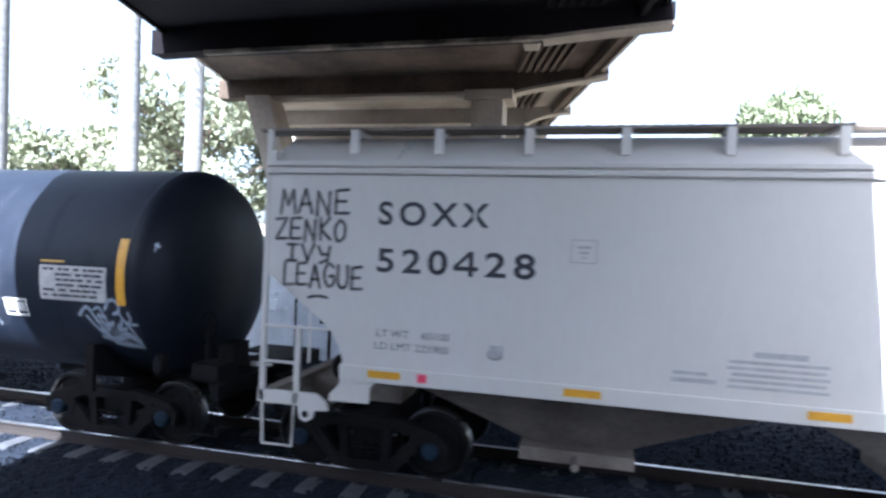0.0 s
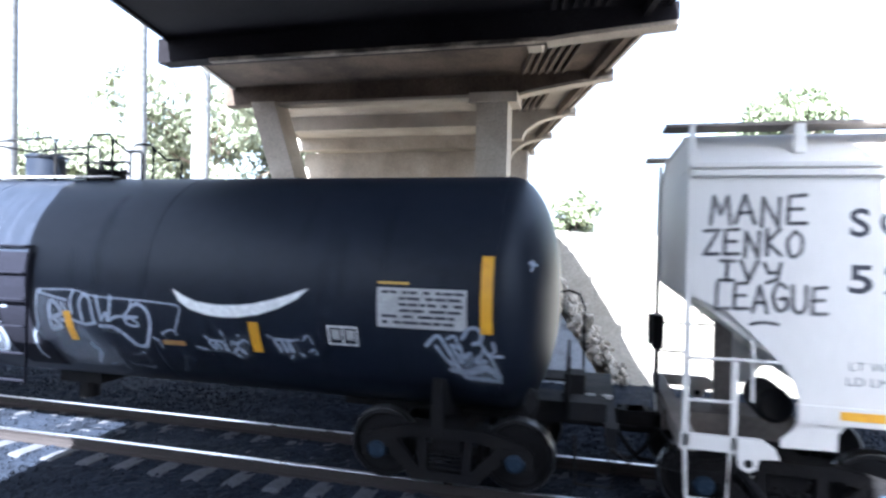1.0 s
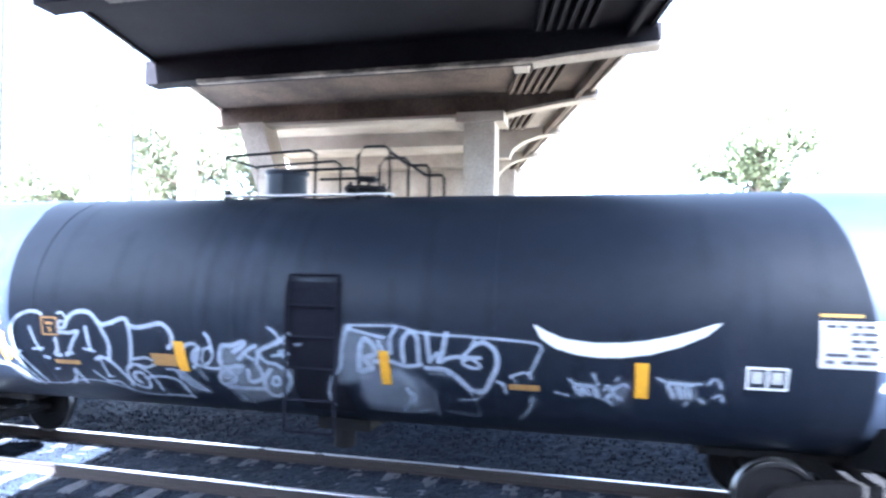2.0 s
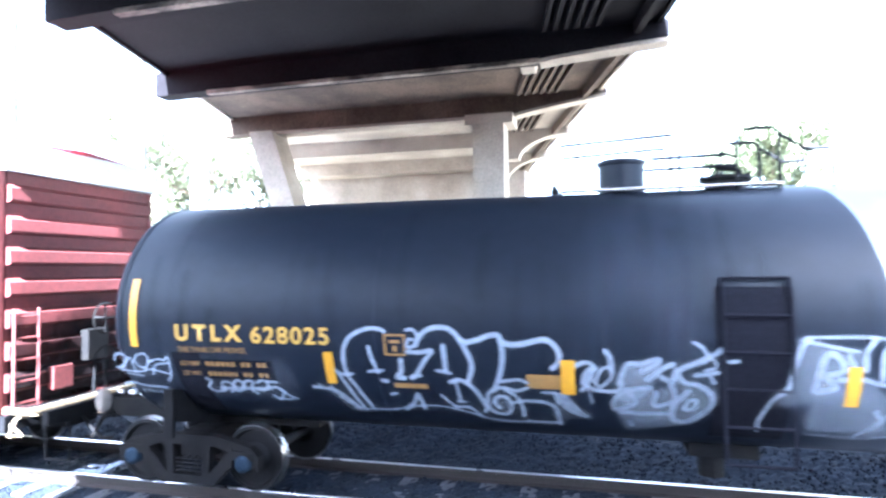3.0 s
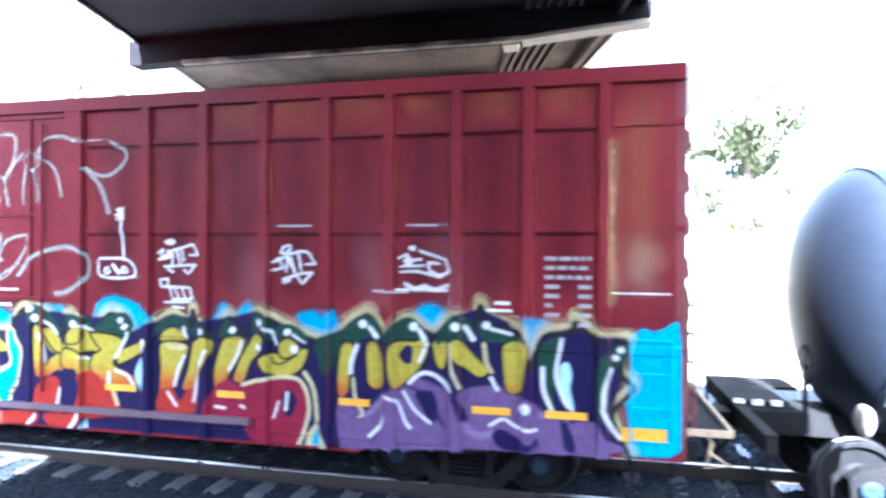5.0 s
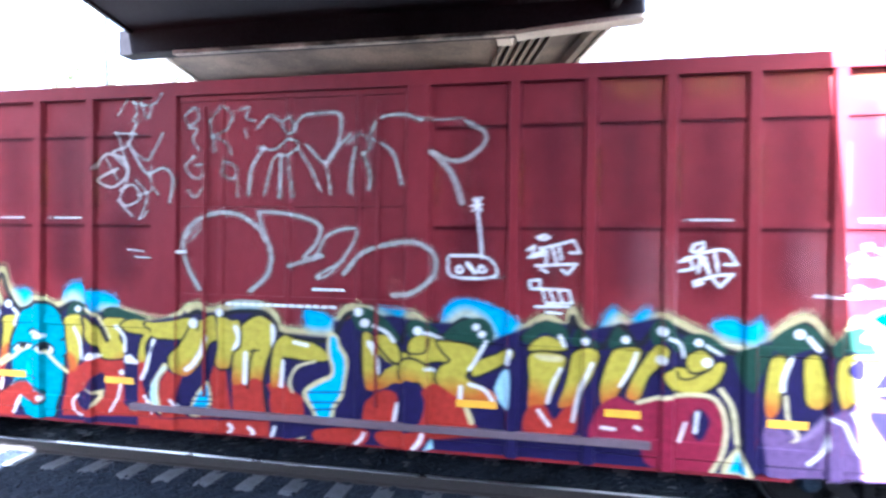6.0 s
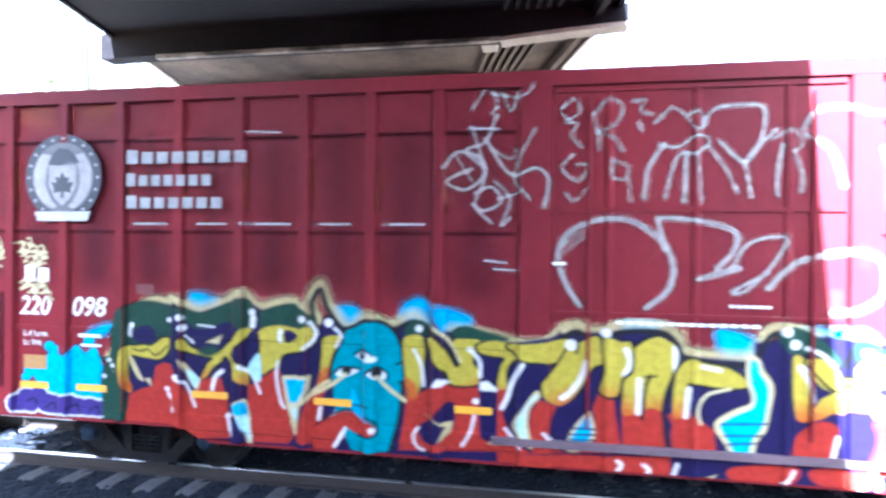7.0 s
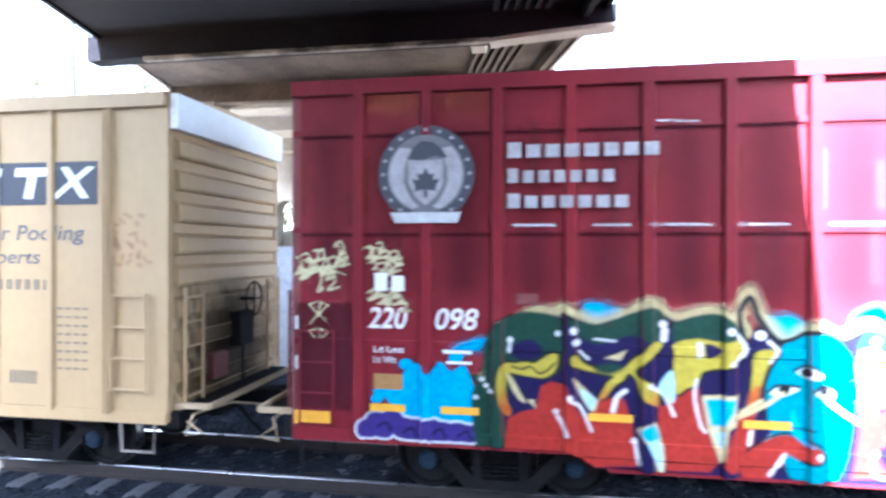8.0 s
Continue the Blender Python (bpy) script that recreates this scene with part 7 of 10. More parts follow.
    cv.stroke([(14.31, 1.53), (14.43, 1.33), (14.48, 0.97)], 0.05, STRAW, soft=0.02)
    cv.fill([(14.45, 1.93), (14.76, 2.03), (14.80, 1.95), (14.70, 1.67), (14.61, 1.53), (14.50, 1.66)], GREEN, soft=0.02, smooth=True)
    cv.fill([(14.79, 2.05), (14.90, 2.18), (15.08, 2.26), (15.22, 2.19), (15.29, 2.03), (15.12, 1.99), (14.90, 1.92)], GREEN, soft=0.02, smooth=True)
    dots(cv, [(15.06, 2.15)], 0.05)
    cv.stroke([(15.15, 2.11), (15.24, 2.00)], 0.05, PALE, soft=0.02)
    letter_face(cv, [(14.79, 1.85), (14.90, 1.92), (14.94, 1.80), (14.89, 1.56), (14.87, 1.34), (14.79, 1.26), (14.74, 1.41)])
    letter_face(cv, [(15.12, 1.89), (15.22, 1.94), (15.28, 1.81), (15.33, 1.51), (15.26, 1.39), (15.15, 1.43), (15.12, 1.63)])
    cv.stroke([(14.99, 1.90), (14.92, 1.69), (14.91, 1.56)], 0.045, PALE, soft=0.02)
    cv.stroke([(14.94, 1.49), (14.97, 1.25), (15.06, 1.08), (14.95, 0.98)], 0.035, STRAW, soft=0.02)
    cv.fill([(14.74, 1.16), (14.87, 1.25), (14.95, 1.04), (15.13, 1.05), (15.35, 1.17), (15.24, 0.89), (15.09, 0.67), (14.83, 0.65), (14.74, 0.92)], VIOLET, soft=0.02, smooth=True)
    cv.stroke([(15.35, 1.16), (15.30, 0.97), (15.16, 0.82)], 0.04, PALE, soft=0.02)
    cv.fill([(15.33, 2.03), (15.47, 2.19), (15.64, 2.25), (15.78, 2.16), (15.86, 1.99), (15.71, 1.96), (15.54, 1.99), (15.40, 1.94)], GREEN, soft=0.02, smooth=True)
    letter_face(cv, [(15.40, 1.87), (15.50, 1.95), (15.71, 1.96), (15.83, 1.99), (15.85, 1.85), (15.75, 1.65), (15.61, 1.51), (15.47, 1.40), (15.40, 1.58)])
    cv.fill([(15.51, 1.81), (15.61, 1.92), (15.68, 1.88), (15.66, 1.71), (15.57, 1.71)], INDIGO, soft=0.02, smooth=True)
    dots(cv, [(15.69, 2.14)], 0.05)
    cv.stroke([(15.76, 2.10), (15.83, 1.99)], 0.05, PALE, soft=0.02)
    cv.stroke([(15.86, 1.95), (15.76, 1.73)], 0.035, PALE, soft=0.02)
    cv.fill([(15.33, 1.30), (15.41, 1.35), (15.54, 1.19), (15.69, 0.85), (15.47, 0.83), (15.35, 1.03)], VIOLET, soft=0.02, smooth=True)
    cv.fill([(15.54, 1.39), (15.75, 1.35), (16.09, 0.88), (15.82, 0.79), (15.68, 0.98), (15.58, 1.22)], VIOLET, soft=0.02, smooth=True)
    cv.fill([(15.71, 1.36), (15.92, 1.38), (15.99, 1.15), (15.92, 1.01), (15.82, 1.14)], INDIGO, soft=0.02, smooth=True)
    cv.stroke([(15.64, 1.48), (15.78, 1.59), (15.92, 1.59), (16.05, 1.51), (16.13, 1.41)], 0.045, PALE, soft=0.02)
    cv.stroke([(15.34, 1.31), (15.49, 1.24), (15.59, 1.02), (15.65, 0.95)], 0.035, PALE, soft=0.02)
    cv.stroke([(15.57, 1.36), (15.71, 1.16), (15.89, 1.02)], 0.035, PALE, soft=0.02)
    letter_face(cv, [(15.94, 1.96), (16.05, 2.00), (16.10, 1.88), (16.05, 1.67), (15.98, 1.70), (15.94, 1.84)])
    cv.fill([(15.98, 2.03), (16.08, 2.21), (16.22, 2.28), (16.35, 2.23), (16.42, 2.02), (16.25, 2.02), (16.08, 1.99), (15.98, 1.93)], GREEN, soft=0.02, smooth=True)
    dots(cv, [(16.20, 2.16)], 0.05)
    cv.stroke([(16.31, 2.15), (16.40, 2.02)], 0.055, PALE, soft=0.02)
    letter_face(cv, [(16.15, 1.97), (16.25, 2.00), (16.40, 1.83), (16.48, 1.76), (16.57, 1.66), (16.48, 1.59), (16.32, 1.68), (16.17, 1.80)])
    cv.fill([(16.45, 2.22), (16.61, 2.16), (16.81, 2.10), (16.98, 2.00), (16.74, 1.99), (16.51, 2.02)], GREEN, soft=0.02, smooth=True)
    cv.stroke([(16.61, 2.14), (16.84, 2.09)], 0.035, PALE, soft=0.02)
    dots(cv, [(16.55, 2.18)], 0.045)
    letter_face(cv, [(16.76, 1.96), (17.00, 1.98), (16.99, 1.72), (16.94, 1.45), (16.80, 1.44), (16.76, 1.65)])
    cv.stroke([(16.53, 1.97), (16.55, 1.77), (16.61, 1.65)], 0.045, CREAM, soft=0.02)
    cv.stroke([(16.13, 1.95), (16.15, 1.68), (16.25, 1.46)], 0.04, STRAW, soft=0.02)
    cv.fill([(16.25, 1.41), (16.68, 1.50), (16.81, 1.39), (17.08, 1.33), (17.17, 1.02), (17.00, 0.85), (16.81, 0.93), (16.68, 1.11), (16.42, 1.07), (16.29, 1.22)], VIOLET, soft=0.02, smooth=True)
    cv.fill([(16.07, 1.40), (16.22, 1.08), (16.37, 0.80), (16.09, 0.81)], VIOLET, soft=0.02, smooth=True)
    cv.stroke([(16.60, 1.04), (16.75, 1.12), (16.91, 1.04), (17.14, 1.02)], 0.035, PALE, soft=0.02)
    cv.fill([(16.62, 0.93), (16.75, 1.00), (17.07, 0.80), (16.75, 0.78)], INDIGO, soft=0.02, smooth=True)
    cv.stroke([(16.61, 1.58), (16.68, 1.45)], 0.04, PALE, soft=0.02)
    dots(cv, [(16.99, 1.26)], 0.06)
    cv.fill([(17.14, 1.91), (17.28, 2.05), (17.39, 2.04), (17.36, 1.68), (17.30, 1.42), (17.33, 1.22), (17.22, 1.40), (17.14, 1.67)], GREEN, soft=0.02, smooth=True)
    cv.fill([(17.38, 1.74), (17.47, 1.79), (17.51, 1.65), (17.49, 1.50), (17.53, 1.30), (17.44, 1.32), (17.38, 1.48)], ICE, soft=0.02, smooth=True)
    cv.fill([(17.79, 1.81), (17.92, 1.95), (18.11, 2.03), (18.09, 1.84), (17.93, 1.69), (17.88, 1.32), (17.81, 1.17), (17.77, 1.45)], GREEN, soft=0.02, smooth=True)
    cv.stroke([(17.19, 1.72), (17.20, 1.48), (17.29, 1.26)], 0.045, PALE, soft=0.02)
    cv.stroke([(17.40, 2.05), (17.34, 1.64), (17.44, 1.35), (17.52, 1.27)], 0.035, PALE, soft=0.02)
    cv.stroke([(17.93, 1.74), (17.86, 1.52), (17.85, 1.34)], 0.045, PALE, soft=0.02)
    cv.stroke([(17.84, 1.30), (17.93, 1.12), (18.03, 0.99)], 0.045, PALE, soft=0.02)
    dots(cv, [(17.98, 1.87), (18.03, 1.96)], 0.035)
    cv.fill([(17.15, 1.11), (17.38, 1.16), (17.47, 0.80), (17.19, 0.81)], VIOLET, soft=0.02, smooth=True)
    cv.fill([(17.44, 1.08), (17.75, 1.15), (17.88, 0.98), (18.06, 0.90), (17.99, 0.83), (17.53, 0.82)], VIOLET, soft=0.02, smooth=True)
    cv.fill([(17.39, 1.14), (17.47, 1.10), (17.56, 0.84), (17.44, 0.83)], INDIGO, soft=0.02, smooth=True)


def silver_tags(cv):
    cv.stroke([(7.94, 4.62), (8.08, 4.72), (8.14, 4.58), (8.01, 4.50), (7.94, 4.59)], 0.039, SILVER, soft=0.03, cover=0.62)
    cv.stroke([(7.98, 4.46), (8.12, 4.45), (8.05, 4.32), (8.16, 4.19)], 0.039, SILVER, soft=0.03, cover=0.62)
    cv.stroke([(8.09, 4.12), (7.95, 3.96), (8.13, 3.82), (8.23, 3.99), (8.09, 3.99)], 0.039, SILVER, soft=0.03, cover=0.62)
    cv.stroke([(7.99, 3.69), (8.09, 3.59), (8.23, 3.75)], 0.039, SILVER, soft=0.03, cover=0.62)
    cv.stroke([(8.29, 4.55), (8.46, 4.71), (8.60, 4.60), (8.50, 4.41), (8.33, 4.35), (8.50, 4.28), (8.60, 4.13)], 0.039, SILVER, soft=0.03, cover=0.62)
    cv.stroke([(8.29, 4.55), (8.36, 4.15)], 0.039, SILVER, soft=0.03, cover=0.62)
    cv.stroke([(8.50, 4.05), (8.67, 3.95), (8.61, 3.82), (8.49, 3.88), (8.50, 4.05)], 0.039, SILVER, soft=0.03, cover=0.62)
    cv.stroke([(8.67, 3.82), (8.68, 3.59)], 0.039, SILVER, soft=0.03, cover=0.62)
    cv.stroke([(8.70, 4.67), (8.83, 4.69), (8.78, 4.57), (8.90, 4.53)], 0.039, SILVER, soft=0.03, cover=0.62)
    cv.stroke([(8.77, 4.44), (8.80, 4.34)], 0.039, SILVER, soft=0.03, cover=0.62)
    cv.stroke([(8.93, 4.43), (9.10, 4.59), (9.23, 4.52)], 0.043, SILVER, soft=0.03, cover=0.62)
    cv.stroke([(9.36, 4.55), (9.26, 4.49), (9.36, 4.36), (9.45, 4.42), (9.36, 4.58)], 0.043, SILVER, soft=0.03, cover=0.62)
    cv.stroke([(8.97, 4.20), (9.17, 4.17), (9.36, 4.29), (9.49, 4.23), (9.36, 4.10), (9.17, 4.07), (9.04, 3.62)], 0.047, SILVER, soft=0.03, cover=0.62)
    cv.stroke([(9.26, 4.10), (9.24, 3.59)], 0.062, SILVER, soft=0.03, cover=0.62)
    cv.stroke([(9.36, 4.07), (9.42, 3.59)], 0.039, SILVER, soft=0.03, cover=0.62)
    cv.stroke([(9.03, 4.20), (8.87, 3.95), (8.83, 3.62)], 0.062, SILVER, soft=0.03, cover=0.62)
    cv.stroke([(9.49, 4.16), (9.65, 3.94), (9.77, 3.68)], 0.047, SILVER, soft=0.03, cover=0.62)
    cv.stroke([(9.42, 4.42), (9.55, 4.57), (9.80, 4.60), (10.02, 4.56), (10.00, 4.25), (9.84, 4.00), (9.59, 4.22)], 0.055, SILVER, soft=0.03, cover=0.62)
    cv.stroke([(9.84, 4.00), (9.91, 3.62)], 0.047, SILVER, soft=0.03, cover=0.62)
    cv.stroke([(9.87, 4.06), (10.09, 4.28), (10.15, 4.34), (10.06, 4.24)], 0.043, SILVER, soft=0.03, cover=0.62)
    cv.stroke([(10.12, 4.24), (10.30, 4.33), (10.40, 4.18), (10.31, 4.10)], 0.039, SILVER, soft=0.03, cover=0.62)
    cv.stroke([(10.31, 4.10), (10.40, 3.86), (10.39, 3.68)], 0.047, SILVER, soft=0.03, cover=0.62)
    cv.stroke([(10.21, 4.18), (10.16, 3.87), (10.16, 3.65)], 0.055, SILVER, soft=0.03, cover=0.62)
    cv.stroke([(10.40, 4.33), (10.51, 4.51), (10.78, 4.55), (11.02, 4.47)], 0.055, SILVER, soft=0.03, cover=0.62)
    cv.stroke([(10.43, 4.27), (10.67, 4.11), (10.79, 3.74)], 0.055, SILVER, soft=0.03, cover=0.62)
    cv.stroke([(11.02, 4.47), (11.49, 4.49)], 0.035, SILVER, soft=0.03, cover=0.62)
    cv.stroke([(11.54, 4.45), (11.77, 4.30), (11.69, 4.12), (11.44, 4.00), (11.15, 4.10)], 0.062, SILVER, soft=0.03, cover=0.62)
    cv.stroke([(11.15, 4.10), (11.38, 3.85), (11.50, 3.52)], 0.086, SILVER, soft=0.03, cover=0.62)
    cv.stroke([(8.16, 2.44), (8.00, 2.69), (7.92, 3.02), (8.06, 3.26), (8.37, 3.39), (8.71, 3.37), (9.01, 3.16), (9.13, 2.91), (9.09, 2.64), (8.86, 2.43)], 0.078, SILVER, soft=0.03, cover=0.625)
    cv.stroke([(9.05, 3.07), (8.98, 3.36), (9.01, 3.41), (9.44, 3.37), (9.76, 3.25), (9.73, 3.04), (9.57, 2.85), (9.80, 2.88), (9.38, 2.75)], 0.070, SILVER, soft=0.03, cover=0.625)
    cv.stroke([(9.73, 2.88), (9.89, 3.14), (10.23, 3.21), (10.17, 2.99), (9.89, 2.66), (9.74, 2.63), (10.08, 2.83)], 0.055, SILVER, soft=0.03, cover=0.625)
    cv.stroke([(10.08, 2.67), (10.33, 2.93), (10.69, 3.04), (10.99, 3.05), (11.18, 2.91), (11.17, 2.66), (10.94, 2.47), (10.70, 2.43)], 0.078, SILVER, soft=0.03, cover=0.625)
    cv.stroke([(7.96, 3.09), (8.17, 3.26)], 0.031, SILVER, soft=0.03, cover=0.625)
    cv.stroke([(7.99, 3.02), (8.18, 3.19)], 0.031, SILVER, soft=0.03, cover=0.625)
    cv.stroke([(6.94, 4.65), (7.12, 4.89), (7.23, 4.71), (7.16, 4.58)], 0.031, SILVER, soft=0.03, cover=0.75)
    cv.stroke([(7.16, 4.82), (7.52, 4.77), (7.66, 4.93)], 0.031, SILVER, soft=0.03, cover=0.75)
    cv.stroke([(7.26, 4.91), (7.38, 4.61), (7.48, 4.87)], 0.031, SILVER, soft=0.03, cover=0.75)
    cv.stroke([(7.23, 4.58), (7.09, 4.27), (6.87, 4.18), (7.09, 3.97)], 0.039, SILVER, soft=0.03, cover=0.75)
    cv.stroke([(6.94, 4.45), (7.09, 3.90), (6.98, 3.56), (7.17, 3.35)], 0.035, SILVER, soft=0.03, cover=0.75)
    cv.stroke([(6.61, 3.97), (6.76, 4.16), (7.02, 4.10), (7.09, 3.90), (6.87, 3.73), (6.65, 3.83), (6.94, 3.97)], 0.047, SILVER, soft=0.03, cover=0.75)
    cv.stroke([(6.76, 4.11), (6.94, 3.83)], 0.031, SILVER, soft=0.03, cover=0.75)
    cv.stroke([(7.09, 4.31), (7.38, 3.90), (7.67, 3.96), (7.81, 3.82), (7.76, 3.52)], 0.043, SILVER, soft=0.03, cover=0.75)
    cv.stroke([(7.66, 4.40), (7.42, 3.90), (7.60, 3.62)], 0.035, SILVER, soft=0.03, cover=0.75)
    cv.stroke([(7.16, 4.20), (7.38, 4.07), (7.45, 4.20)], 0.031, SILVER, soft=0.03, cover=0.75)
    cv.stroke([(6.98, 3.69), (7.17, 3.76), (7.28, 3.59), (7.09, 3.49), (6.95, 3.56)], 0.039, SILVER, soft=0.03, cover=0.75)
    cv.stroke([(7.20, 3.83), (7.38, 3.62), (7.28, 3.32), (7.39, 3.42)], 0.035, SILVER, soft=0.03, cover=0.75)
    cv.stroke([(7.24, 3.62), (7.49, 3.69)], 0.031, SILVER, soft=0.03, cover=0.75)
    cv.stroke([(11.34, 2.88), (11.40, 2.67), (11.89, 2.68), (11.80, 2.89), (11.37, 2.91)], 0.03, PALE, soft=0.015)
    cv.stroke([(11.49, 2.79), (11.52, 2.73), (11.46, 2.71), (11.45, 2.77), (11.49, 2.79)], 0.03, PALE, soft=0.015)
    cv.stroke([(11.74, 2.80), (11.79, 2.74), (11.72, 2.72), (11.71, 2.78), (11.74, 2.80)], 0.03, PALE, soft=0.015)
    cv.stroke([(11.57, 2.82), (11.66, 2.72)], 0.05, PALE, soft=0.015)
    cv.stroke([(11.74, 2.89), (11.71, 3.25), (11.68, 3.43)], 0.03, PALE, soft=0.015)
    cv.stroke([(11.61, 3.48), (11.73, 3.50)], 0.03, PALE, soft=0.015)
    cv.stroke([(11.63, 3.56), (11.73, 3.43)], 0.025, PALE, soft=0.015)
    cv.stroke([(11.73, 3.58), (11.63, 3.42)], 0.025, PALE, soft=0.015)
    cv.stroke([(11.67, 3.58), (11.69, 3.40)], 0.025, PALE, soft=0.015)
    cv.stroke([(11.40, 2.66), (12.03, 2.67)], 0.015, PALE, soft=0.015)
    cv.stroke([(12.37, 3.13), (12.45, 3.16), (12.50, 3.13), (12.45, 3.10), (12.37, 3.12)], 0.033, PALE, soft=0.015, cover=0.9, smooth=False)
    cv.stroke([(12.25, 2.98), (12.33, 3.03), (12.31, 2.93), (12.43, 2.97)], 0.033, PALE, soft=0.015, cover=0.9, smooth=False)
    cv.stroke([(12.26, 2.90), (12.43, 2.93), (12.39, 3.01), (12.47, 2.97), (12.46, 2.84)], 0.033, PALE, soft=0.015, cover=0.9, smooth=False)
    cv.stroke([(12.43, 3.01), (12.60, 3.05), (12.76, 3.10), (12.84, 2.96), (12.72, 2.96)], 0.033, PALE, soft=0.015, cover=0.9, smooth=False)
    cv.stroke([(12.53, 3.01), (12.58, 2.86)], 0.033, PALE, soft=0.015, cover=0.9, smooth=False)
    cv.stroke([(12.61, 3.01), (12.63, 2.89)], 0.033, PALE, soft=0.015, cover=0.9, smooth=False)
    cv.stroke([(12.35, 2.81), (12.68, 2.83), (12.80, 2.84), (12.70, 2.72), (12.64, 2.77)], 0.033, PALE, soft=0.015, cover=0.9, smooth=False)
    cv.stroke([(12.41, 2.77), (12.48, 2.74)], 0.033, PALE, soft=0.015, cover=0.9, smooth=False)
    cv.stroke([(12.28, 2.64), (12.40, 2.65), (12.40, 2.55), (12.30, 2.55), (12.28, 2.64)], 0.033, PALE, soft=0.015, cover=0.9, smooth=False)
    cv.stroke([(12.42, 2.55), (12.72, 2.54), (12.75, 2.40), (12.47, 2.39), (12.43, 2.53)], 0.033, PALE, soft=0.015, cover=0.9, smooth=False)
    cv.stroke([(12.51, 2.52), (12.56, 2.41)], 0.033, PALE, soft=0.015, cover=0.9, smooth=False)
    cv.stroke([(12.61, 2.52), (12.65, 2.41)], 0.033, PALE, soft=0.015, cover=0.9, smooth=False)
    cv.stroke([(12.35, 2.35), (12.72, 2.36)], 0.033, PALE, soft=0.015, cover=0.9, smooth=False)
    cv.stroke([(12.47, 2.29), (12.64, 2.28)], 0.033, PALE, soft=0.015, cover=0.9, smooth=False)
    cv.stroke([(13.99, 3.00), (14.02, 3.07), (14.11, 3.09), (14.12, 3.04), (14.03, 2.98), (13.99, 3.00)], 0.033, PALE, soft=0.015, cover=0.9, smooth=False)
    cv.stroke([(13.87, 2.88), (13.98, 2.91), (14.02, 2.81), (13.87, 2.78)], 0.033, PALE, soft=0.015, cover=0.9, smooth=False)
    cv.stroke([(13.93, 2.92), (14.09, 2.95), (14.06, 2.77)], 0.033, PALE, soft=0.015, cover=0.9, smooth=False)
    cv.stroke([(14.13, 2.93), (14.17, 2.76)], 0.033, PALE, soft=0.015, cover=0.9, smooth=False)
    cv.stroke([(14.09, 2.98), (14.28, 3.02), (14.36, 3.00), (14.45, 2.86), (14.32, 2.86)], 0.033, PALE, soft=0.015, cover=0.9, smooth=False)
    cv.stroke([(14.06, 2.95), (14.17, 2.79)], 0.033, PALE, soft=0.015, cover=0.9, smooth=False)
    cv.stroke([(14.23, 2.97), (14.26, 2.79)], 0.033, PALE, soft=0.015, cover=0.9, smooth=False)
    cv.stroke([(14.02, 2.67), (14.24, 2.74), (14.41, 2.76), (14.28, 2.62), (14.21, 2.71)], 0.033, PALE, soft=0.015, cover=0.9, smooth=False)
    cv.stroke([(14.03, 2.63), (14.11, 2.66)], 0.033, PALE, soft=0.015, cover=0.9, smooth=False)
    cv.stroke([(15.64, 3.07), (15.69, 3.08), (15.70, 3.05), (15.65, 3.05)], 0.033, PALE, soft=0.015, cover=0.9, smooth=False)
    cv.stroke([(15.50, 2.94), (15.61, 2.99), (15.60, 2.86), (15.53, 2.84)], 0.033, PALE, soft=0.015, cover=0.9, smooth=False)
    cv.stroke([(15.62, 2.96), (15.68, 2.91), (15.61, 2.85), (15.81, 2.86)], 0.033, PALE, soft=0.015, cover=0.9, smooth=False)
    cv.stroke([(15.57, 2.91), (15.78, 2.93)], 0.033, PALE, soft=0.015, cover=0.9, smooth=False)
    cv.stroke([(15.76, 3.03), (15.92, 2.98), (16.07, 2.93), (16.12, 2.80), (16.02, 2.73), (15.88, 2.80), (15.87, 2.89), (16.00, 2.88)], 0.033, PALE, soft=0.015, cover=0.9, smooth=False)
    cv.stroke([(15.53, 2.78), (15.75, 2.79), (15.98, 2.73), (16.12, 2.79)], 0.033, PALE, soft=0.015, cover=0.9, smooth=False)
    cv.stroke([(15.59, 2.64), (15.71, 2.58), (15.82, 2.62), (15.95, 2.57), (16.10, 2.63)], 0.05, PALE, soft=0.015, cover=0.8, smooth=False)
    cv.stroke([(15.59, 2.58), (16.09, 2.57)], 0.04, PALE, soft=0.015, cover=0.7, smooth=False)
    cv.stroke([(15.19, 2.55), (15.61, 2.54)], 0.025, PALE, soft=0.015, cover=0.8, smooth=False)
    # straw-coloured scribbles of crowded hooks and loops
    rng = random.Random(44)
    for u0, u1, v0, v1, n in ((0.05, 0.66, 2.72, 3.22, 16), (0.92, 1.32, 2.84, 3.14, 11), (0.94, 1.38, 2.40, 2.62, 10)):
        for k in range(n):
            u = u0 + (u1 - u0) * (k + 0.5) / n
            v = rng.uniform(v0 + 0.1 * (v1 - v0), v1)
            h, w = (v1 - v0) * rng.uniform(0.25, 0.55), rng.uniform(0.04, 0.10)
            cv.stroke([(u - w, v - 0.02), (u, v), (u + w * 0.4, v - h * 0.5), (u - w * 0.6, v - h), (u + w, v - h * 0.8)], 0.026, STRAW, soft=0.02, cover=0.9)
        cv.stroke([(u0, v0 + 0.05), ((u0 + u1) / 2, v0 + 0.12), (u1, v0 + 0.03)], 0.025, STRAW, soft=0.02, cover=0.8)
    for v in (2.28, 1.96):
        for du, dv in ((0.12, 0.11), (-0.12, 0.12), (0.13, -0.10), (-0.11, -0.12), (0.03, 0.15)):
            cv.stroke([(0.32, v), (0.32 + du, v + dv)], 0.022, STRAW, soft=0.02, cover=0.8)
